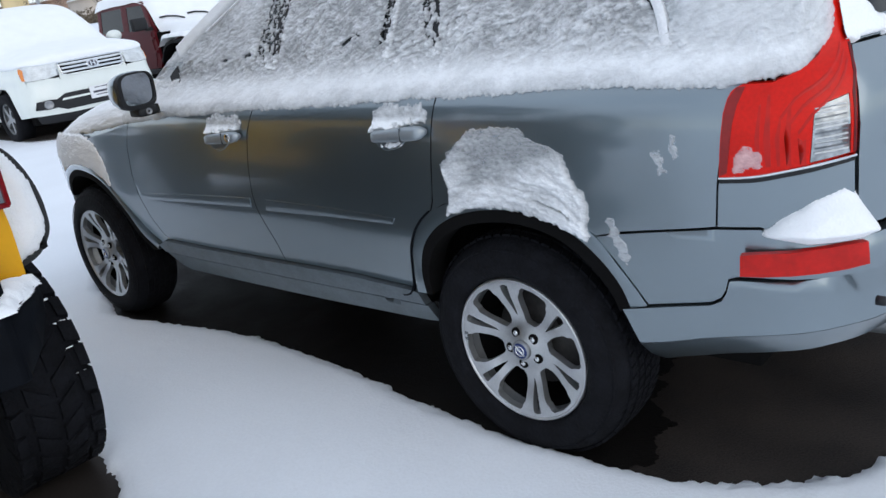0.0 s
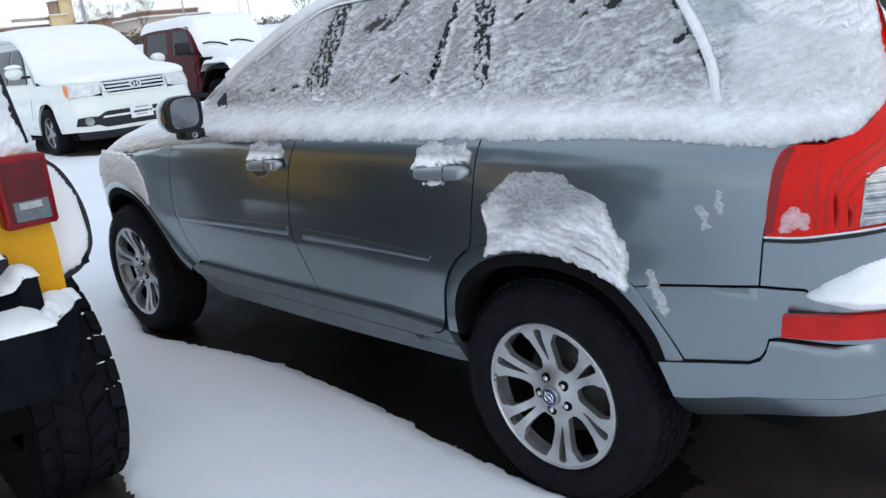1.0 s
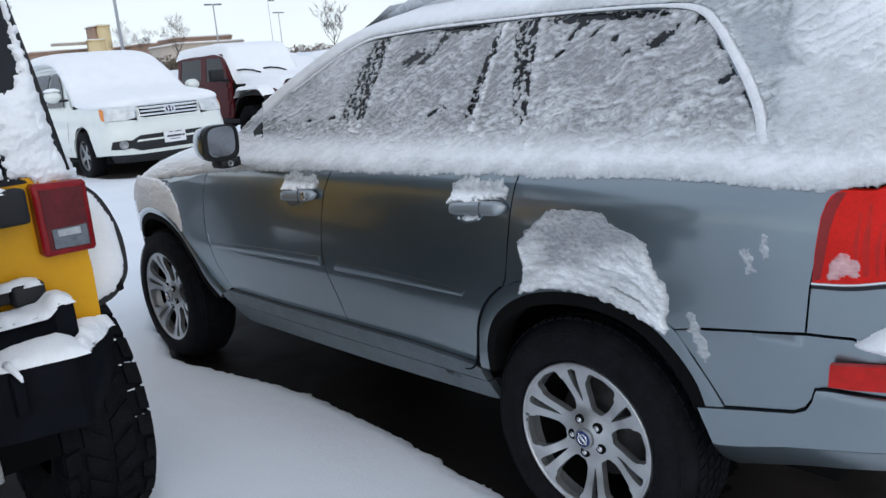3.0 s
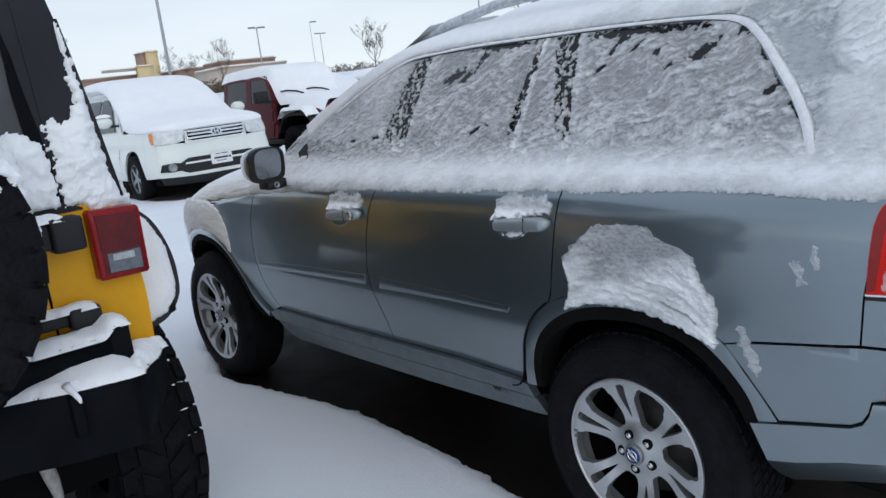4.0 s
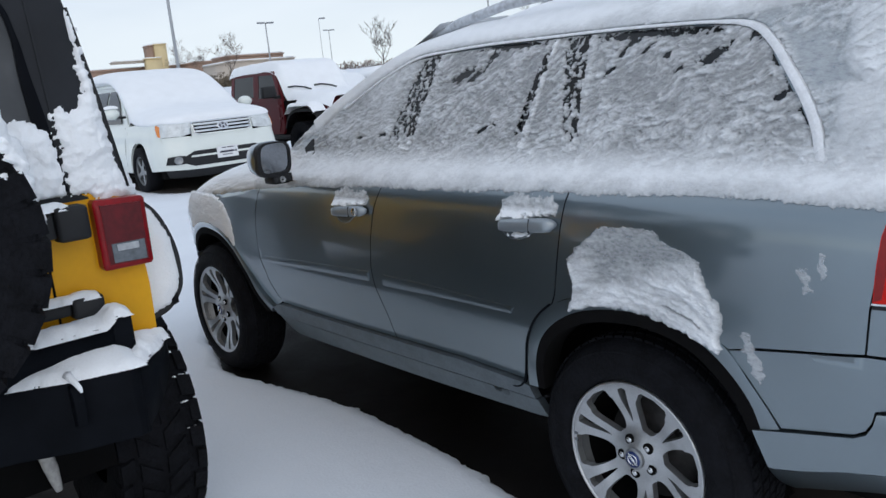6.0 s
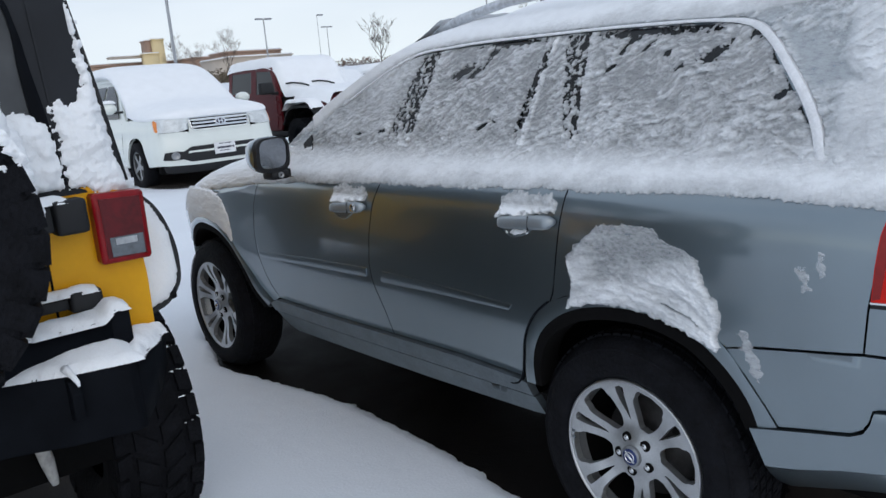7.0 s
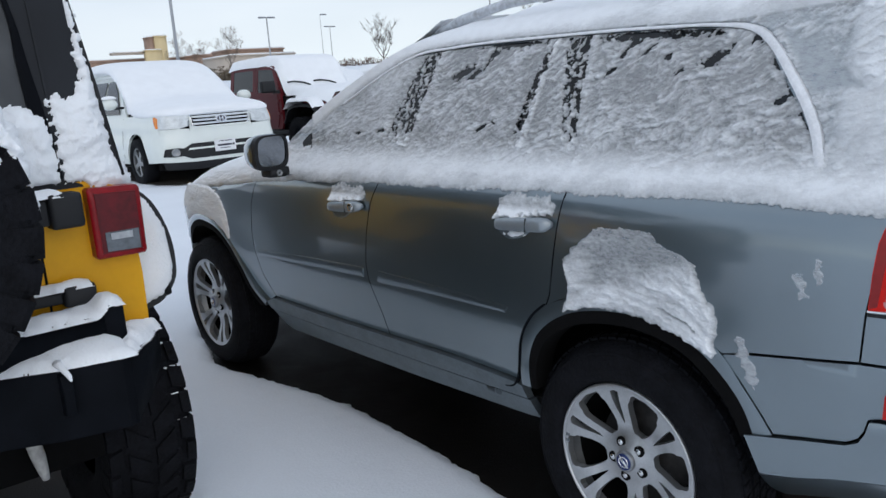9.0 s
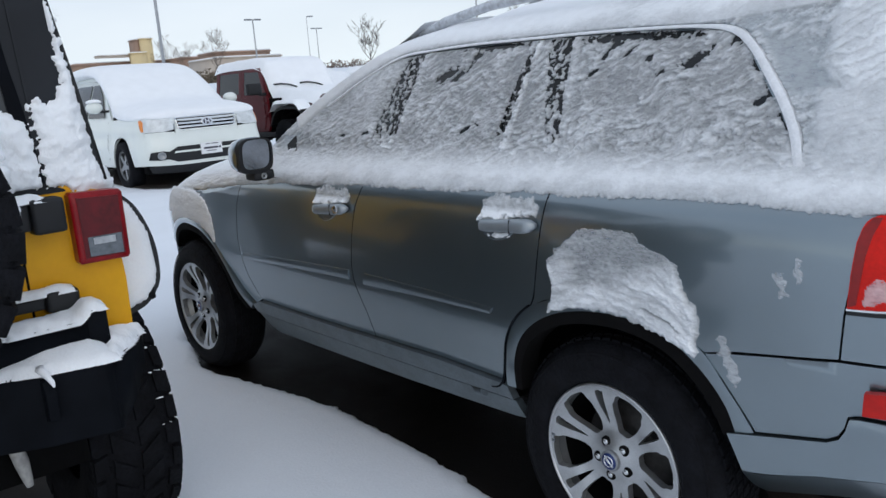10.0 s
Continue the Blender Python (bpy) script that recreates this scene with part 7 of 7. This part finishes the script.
# front face in one piece across the nose
full = lambda o: [(-u * 1.08, z) for u, z in o] + [(u * 1.08, z) for u, z in o[::-1]]
part("bumper", sheet(full([(0.46, 0.87), (0.47, 0.90), (0.60, 0.908), (0.905, 0.908), (0.885, 0.50), (0.87, 0.40), (0.40, 0.375)]), wc_skin, 0.06, 0.03), WHITE, wc)
part("hood_lip", sheet(full([(0.97, 1.20), (0.97, 1.12), (0.44, 1.12)]), wc_skin, 0.08, 0.03, proud=-0.004), WHITE, wc)
part("chin", sheet(full([(0.90, 0.46), (0.90, 0.28), (0.40, 0.25)]), wc_skin, 0.08, 0.05, proud=-0.012), BLACK, wc, "black plastic chin")
part("nose_panel", sheet(full([(0.45, 1.14), (0.455, 0.95), (0.46, 0.86)]), wc_skin, 0.06, 0.03, gap=0.002), WHITE, wc)
part("grille_hole", sheet(full([(0.42, 1.10), (0.405, 0.94), (0.36, 0.925)]), wc_skin, 0.06, 0.01, proud=0.006), DARK, wc)
for z in (0.96, 1.015, 1.07):
    part("grille_bar", sheet(full([(0.412, z + 0.018), (0.400, z - 0.010)]), wc_skin, 0.06, 0.02, proud=0.020), CHROME, wc, "chrome grille bar")
part("grille_rim", sheet(full([(0.442, 1.125), (0.428, 0.935), (0.37, 0.908)]), wc_skin, 0.04, 0.02, holes=[full([(0.424, 1.105), (0.410, 0.945), (0.36, 0.925)])], proud=0.016), CHROME, wc)
bad = part("front_badge", sheet([(0.085 * math.copysign(abs(math.cos(a)) ** 0.6, math.cos(a)), 1.02 + 0.066 * math.copysign(abs(math.sin(a)) ** 0.6, math.sin(a))) for a in [2 * math.pi * i / 24 for i in range(24)]], wc_skin, 0.03, 0.02, proud=0.035), CHROME, wc, "chrome badge")
part("badge_hollow", sheet([(0.062 * math.cos(a), 1.02 + 0.046 * math.sin(a)) for a in [2 * math.pi * i / 20 for i in range(20)]], wc_skin, 0.03, 0.002, proud=0.038), INK, bad)
for x in (-0.026, 0.026):
    part("badge_stroke", sheet([(x - 0.009, 0.983), (x + 0.009, 0.983), (x + 0.009, 1.057), (x - 0.009, 1.057)], wc_skin, 0.03, 0.004, proud=0.041), CHROME, bad)
part("badge_stroke", sheet([(-0.02, 1.013), (0.02, 1.013), (0.02, 1.027), (-0.02, 1.027)], wc_skin, 0.03, 0.004, proud=0.041), CHROME, bad)
part("intake", sheet(full([(0.46, 0.665), (0.58, 0.60), (0.60, 0.485), (0.48, 0.43)]), wc_skin, 0.05, 0.01, proud=0.007), BLACK, wc, "black lower air intake")
part("intake_bar", sheet(full([(0.50, 0.600), (0.52, 0.570)]), wc_skin, 0.05, 0.015, proud=0.016), WHITE, wc)
pl = part("number_plate", sheet([(-0.165, 0.505), (0.165, 0.505), (0.165, 0.685), (-0.165, 0.685)], wc_skin, 0.08, 0.02, proud=0.035), PLATE, wc, "white dealer plate with unreadable lettering")
for x0, x1, z0, z1 in ((-0.10, 0.125, 0.582, 0.612), (-0.07, 0.09, 0.545, 0.556), (-0.145, -0.115, 0.580, 0.614), (-0.11, 0.0, 0.655, 0.668), (0.02, 0.09, 0.655, 0.668)):
    part("plate_bar", sheet([(x0, z0), (x1, z0), (x1, z1), (x0, z1)], wc_skin, 0.08, 0.001, proud=0.0375), INK, pl)
for piece in (box(-0.70, 0.70, 0.3, 4.6, 0.24, 1.05), box(-0.92, 0.92, 1.6, 3.2, 0.30, 1.1), box(-0.86, 0.86, 0.30, 0.55, 0.26, 0.85)):
    part("underbody", piece, DARK, wc)


def arch_section(y, half, side_z, z, n=15, square=0.55):
    out = []
    for k in range(n):
        a = math.pi * k / (n - 1)
        c, s = math.cos(a), math.sin(a)
        out.append((-half * math.copysign(abs(c) ** square, c), y, side_z + (z - side_z) * s ** square))
    return out


PROFILE = [(0.05, 0.58, 1.08, 1.12), (0.12, 0.80, 1.07, 1.16), (0.28, 0.92, 1.07, 1.20), (0.5, 0.95, 1.08, 1.24), (0.9, 0.96, 1.09, 1.28), (1.25, 0.95, 1.10, 1.32), (1.42, 0.93, 1.15, 1.40), (1.7, 0.89, 1.33, 1.60), (2.05, 0.85, 1.55, 1.83), (2.35, 0.83, 1.72, 1.95), (2.7, 0.82, 1.78, 2.00),
           (3.4, 0.81, 1.79, 2.02), (4.2, 0.79, 1.77, 2.00), (4.65, 0.76, 1.60, 1.84), (4.78, 0.70, 1.48, 1.74)]
part("hood_and_roof", loft([arch_section(y, w - 0.13, a, z - 0.07) for y, w, a, z in PROFILE]), WHITE, wc)
ws = part("white_suv_snow", loft([arch_section(y, w + (0.03 if y < 0.2 else 0.0), a + (0.015 if y < 0.4 else -0.05 if y < 1.5 else 0.05), z + 0.085, 21, 0.55 if y < 1.3 else 0.44) for y, w, a, z in PROFILE]), SNOW)
ws.matrix_world = WC_AT
mod = ws.modifiers.new("soft", "SUBSURF")
mod.levels = mod.render_levels = 2
tagged(ws, "deep smooth snow over the white car's hood, windscreen and roof", "snow")
msn = tagged(part("mirror_snow", loft([[(-1.13 + 0.11 * k * math.cos(a), y, 1.44 + 0.05 * k * max(-0.2, math.sin(a))) for a in [2 * math.pi * i / 16 for i in range(16)]] for y, k in ((1.50, 0.4), (1.55, 1.0), (1.63, 1.0), (1.67, 0.5))]), SNOW), "snow on the white car's mirror", "snow")
msn.matrix_world = WC_AT


# asphalt sheet laid on the snow under the white car, standing for its shade
bare = lambda u, v, h=0.0: Vector((u, v, float(terrain(u, v)) + 0.062 + h))
tagged(part("under_car_patch", sheet([(3.0 + x + 0.05 * math.sin(9 * y), 10.95 + y) for x, y in ((-0.85, 0.12), (-0.98, 0.5), (-1.02, 1.2), (-1.05, 2.4), (-1.1, 3.8), (-0.95, 4.7), (0.0, 4.8), (0.9, 4.7), (0.92, 3.0), (0.95, 1.2), (0.9, 0.4), (0.8, 0.15), (0.3, 0.05), (-0.4, 0.06))], bare, 0.2, 0.004), ASPHALT), "dark asphalt patch drawing the shade under the white car", "ground", kind="structure")


# ---- more snowed-in cars further off ----
def far_car(x, y, turn, paint, label):
    c = thing("parked_car", label, "car", Matrix.Translation((x, y, float(terrain(x, y)))) @ Matrix.Rotation(radians(turn), 4, "Z"), "far parked cars")
    prof = [(-2.2, 0.72, 0.55, 0.80), (-2.1, 0.80, 0.6, 0.95), (-1.5, 0.84, 0.8, 1.02), (-0.9, 0.84, 0.9, 1.10), (-0.2, 0.76, 1.2, 1.48), (0.5, 0.74, 1.25, 1.52), (1.3, 0.76, 1.2, 1.46), (1.9, 0.82, 0.95, 1.10), (2.2, 0.78, 0.6, 0.92)]
    part("body", loft([[(-w, y, 0.25), (-w - 0.04, y, 0.6), (-w, y, a), (-w * 0.7, y, z), (w * 0.7, y, z), (w, y, a), (w + 0.04, y, 0.6), (w, y, 0.25)] for y, w, a, z in prof]), paint, c)
    for s in (-1, 1):
        part("side_window", prism([(-0.75, 1.0), (-0.2, 1.38), (1.2, 1.36), (1.6, 1.02)], "x", s * 0.80, s * 0.84), GLASS, c)
        for yy in (-1.35, 1.35):
            part("wheel", turned([(0.01, s * 0.80), (0.2, s * 0.80), (0.30, s * 0.86), (0.32, s * 0.80), (0.32, s * 0.66)], "x", 20, (0, yy, 0.32)), RUBBER, c)
    sn = part("car_snow", loft([arch_section(y, w - 0.02, a + 0.05, z + 0.12, 13) for y, w, a, z in prof[1:-1]]), SNOW)
    sn.matrix_world = c.matrix_world
    tagged(sn, "snow on a far parked car", "snow", "snow on far cars")


far_car(14.2, 24.5, 0, GREYWALL, "grey car under snow, far across the lot")
far_car(17.0, 25.5, 0, BLACK, "dark car under snow, far across the lot")
far_car(22.5, 38, 90, WHITE, "white car under snow, far across the lot")
far_car(27.5, 40, 90, BLACK, "dark car under snow, far across the lot")
far_car(33, 46, 90, MAROON, "dark red car under snow, far across the lot")


# ---- lamp posts ----
def lamp_post(x, y, h, heads=1, r=0.09):
    z = float(terrain(x, y))
    p = thing("street_lamp", "tall slim grey parking-lot lamp post", "street lamp", Matrix.Translation((x, y, z)), "lot lamp posts")
    part("base", turned([(0.01, 0.75), (0.28, 0.75), (0.30, 0.70), (0.30, -0.3)], "z", 16), PALE, p)
    part("pole", tube([(0, 0, 0.7), (0, 0, h)], r, 10, [r, r * 0.6]), POLE, p)
    for s in ((-1, 1) if heads == 2 else (1,)):
        part("lamp_head", box(*sorted((s * 0.15, s * 0.95)), -0.18, 0.18, h - 0.06, h + 0.10, 0.03), GREYWALL, p)
        part("arm", box(*sorted((0.0, s * 0.3)), -0.04, 0.04, h - 0.03, h + 0.04), POLE, p)


lamp_post(16.4, 45, 14.0, 2, 0.10)
lamp_post(41.25, 80, 6.7, 2, 0.10)
lamp_post(68.3, 110, 7.0, 2, 0.08)
lamp_post(57.35, 95, 7.9, 1, 0.05)
lamp_post(57.5, 62, 10.5, 1, 0.10)
lamp_post(70.0, 66, 10.8, 1, 0.10)


# ---- bare trees ----
def bare_tree(x, y, height, seed, mat=BARK, twig=0.006):
    rng = random.Random(seed)
    z = float(terrain(x, y))
    t = thing("bare_tree", "leafless winter tree with thin upswept twigs", "tree", Matrix.Translation((x, y, z - 0.1)), "bare trees")
    limbs, twigs = [], []

    def grow(p, d, length, r, depth):
        pts, rad, q = [p], [r], p
        for k in range(4):
            d = (d + Vector((rng.uniform(-1, 1), rng.uniform(-1, 1), rng.uniform(-0.2, 0.7))) * 0.16).normalized()
            q = q + d * length / 4
            pts.append(q)
            rad.append(max(r * (1 - 0.20 * (k + 1)), twig))
        (limbs if depth == 0 else twigs).append(tube(pts, r, 6 if depth < 2 else 4, rad))
        if depth < 4 and len(twigs) < 640:
            for k in range(rng.randint(7, 9) if depth == 0 else rng.randint(3, 5)):
                f = rng.uniform(0.35, 1.0)
                i = min(int(f * 4), 3)
                base = pts[i] + (pts[i + 1] - pts[i]) * (f * 4 - i)
                side = Vector((rng.uniform(-1, 1), rng.uniform(-1, 1), rng.uniform(0.1, 0.7))).normalized()
                grow(base, (d * 0.6 + side * 0.75).normalized(), length * rng.uniform(0.45, 0.68), rad[i] * 0.55, depth + 1)
    grow(Vector((0, 0, 0)), Vector((0, 0, 1)), height * 0.74, height * 0.018, 0)
    part("trunk", joined(*limbs), mat, t)
    part("crown", joined(*twigs), mat, t, "thin bare twigs")


bare_tree(22.6, 60, 3.3, 8, BARK, 0.004)
bare_tree(30.7, 68, 4.0, 5, BARK, 0.006)
bare_tree(57.1, 80.9, 5.6, 4, DARK_BARK, 0.011)
bare_tree(72.0, 70, 7.6, 14)
bare_tree(47.0, 112, 4.0, 21)
bare_tree(35.0, 150, 11.0, 23)


# ---- far buildings, woods and scrub ----
def building(name, label, x, y, w, d, h, wall, windows=(), roof=0.5, z=None, turn=0.0):
    z = float(terrain(x, y)) if z is None else z
    b = thing(name, label, "building", Matrix.Translation((x, y, z)) @ Matrix.Rotation(radians(turn), 4, "Z"))
    part("wall", box(-w / 2, w / 2, 0, d, -3 if h > 1 else 0, h), wall, b)
    part("parapet", box(-w / 2 - 0.2, w / 2 + 0.2, -0.2, d + 0.2, h, h + roof), wall, b)
    part("roof_snow", box(-w / 2, w / 2, 0, d, h + roof, h + roof + 0.25), SNOW, b)
    for x0, x1, z0, z1 in windows:
        win = part("window", box(x0, x1, -0.05, 0.05, z0, z1), DARKWIN, b)
        part("window_frame", box(x0 - 0.1, x1 + 0.1, -0.09, -0.04, z0 - 0.15, z0), PALE, win)
    return b


G = lambda x, y: float(terrain(x, y))
building("theatre_hall", "long brown hall with snow on its flat roof", 76, 216, 24, 20, 3.9, BROWN, [(-11 + 4 * k, -8.5 + 4 * k, 0.8, 3.0) for k in range(5)], 0.5)
building("yellow_tower", "tall tan-yellow tower of the hall", 81.1, 212, 3.1, 5, 9.8, TAN, [], 0.25)
building("yellow_wing", "lower tan-yellow wing beside the tower", 78.5, 211, 4.0, 2, 6.3, TAN, [], 0.2)
building("canopy_roof", "thin pale canopy reaching out from the tan wing", 73.2, 212.6, 9.0, 3, 0.35, PALE, [], 0.15, z=G(72, 213) + 5.6)
building("tower_shaft", "dark brown shaft against the tower", 78.8, 212.5, 1.2, 4, 9.6, BROWN, [], 0.2)
building("brick_block", "low brown brick block behind scrub", 98, 205, 22, 20, 4.4, BROWN, [(-9 + 4 * k, -6.5 + 4 * k, 1.0, 3.0) for k in range(5)], 0.4)
building("flat_store", "long low brown store with snow on its flat roof", 77.6, 150, 14, 14, 3.5, PALE, [(-6.5 + 2.2 * k, -5 + 2.2 * k, 0.6, 2.2) for k in range(6)], 0.2)
building("store_front", "brown upper storey of the low store", 79.2, 156, 12.5, 8, 4.6, BROWN, [], 0.3)
building("grey_block", "tall grey building behind the silver car", 62.0, 34.5, 34, 20, 14.0, GREYWALL, [(-14.2 + 5 * k, -11.6 + 5 * k, 7.3, 8.6) for k in range(5)], 0.6, turn=-45)


def clumps(name, label, spots, mat, seed):
    """Many small uneven tufts joined into one."""
    rng = random.Random(seed)
    verts, faces = [], []
    for x, y, w, h in spots:
        z = G(x, y)
        for _ in range(110):
            cx, cy = x + rng.gauss(0, w * 0.45), y + rng.gauss(0, w * 0.3)
            cz = z + rng.uniform(0, 1) ** 1.3 * h * 0.9 * max(0.3, 1 - abs(cx - x) / (1.6 * w))
            for _ in range(4):
                i, s = len(verts), rng.uniform(0.03, 0.10) * h
                px, py, pz = cx + rng.gauss(0, 0.12 * h), cy + rng.gauss(0, 0.12 * h), cz + rng.gauss(0, 0.08 * h)
                for _ in range(3):
                    verts.append((px + rng.gauss(0, s), py + rng.gauss(0, s), max(z - 0.2, pz + rng.gauss(0, s * 1.5))))
                faces.append((i, i + 1, i + 2))
    me = bpy.data.meshes.new(name)
    me.from_pydata(verts, [], faces)
    return tagged(part(name, me, mat, smooth=False), label, "bushes", kind="stuff")


clumps("scrub", "dry brown scrub at the lot's far edge", [(37 + 1.7 * k, 92 + 0.8 * k, 1.6, 1.8) for k in range(6)] + [(55 + 3 * k, 118, 2.0, 1.5) for k in range(7)], BRUSH, 3)
clumps("far_woods", "low dark line of far winter woods", [(90 + 6 * k, 190 - 1.4 * k, 5, 2.2) for k in range(60)] + [(20 + 9 * k, 250, 6, 4.0) for k in range(8)], CONIFER, 5)

# ---- dark car behind the silver one ----
dk = thing("black_suv", "black SUV with snowy roof behind the silver car", "car", Matrix.Translation((4.6, 0.6, 0.0)))
DKP = [(-2.3, 0.80, 0.6, 0.95), (-2.2, 0.9, 0.7, 1.2), (-2.0, 0.92, 1.0, 1.42), (-1.6, 0.84, 1.4, 1.74), (0.6, 0.80, 1.5, 1.80), (1.1, 0.84, 1.3, 1.62), (1.6, 0.92, 1.0, 1.18), (2.3, 0.88, 0.7, 1.0)]
part("body", loft([[(-w, y, 0.3), (-w - 0.03, y, 0.7), (-w, y, a), (-w * 0.75, y, z), (w * 0.75, y, z), (w, y, a), (w + 0.03, y, 0.7), (w, y, 0.3)] for y, w, a, z in DKP]), BLACK, dk)
for s in (-1, 1):
    for yy in (-1.4, 1.4):
        part("wheel", turned([(0.01, s * 0.84), (0.24, s * 0.84), (0.35, s * 0.90), (0.37, s * 0.82), (0.37, s * 0.66)], "x", 24, (0, yy, 0.37)), RUBBER, dk)
sn = part("black_suv_snow", loft([arch_section(y, w * 0.8, a + 0.22, z + 0.08, 13) for y, w, a, z in DKP[3:-1]]), SNOW)
sn.matrix_world = dk.matrix_world
tagged(sn, "snow on the black car's roof", "snow")
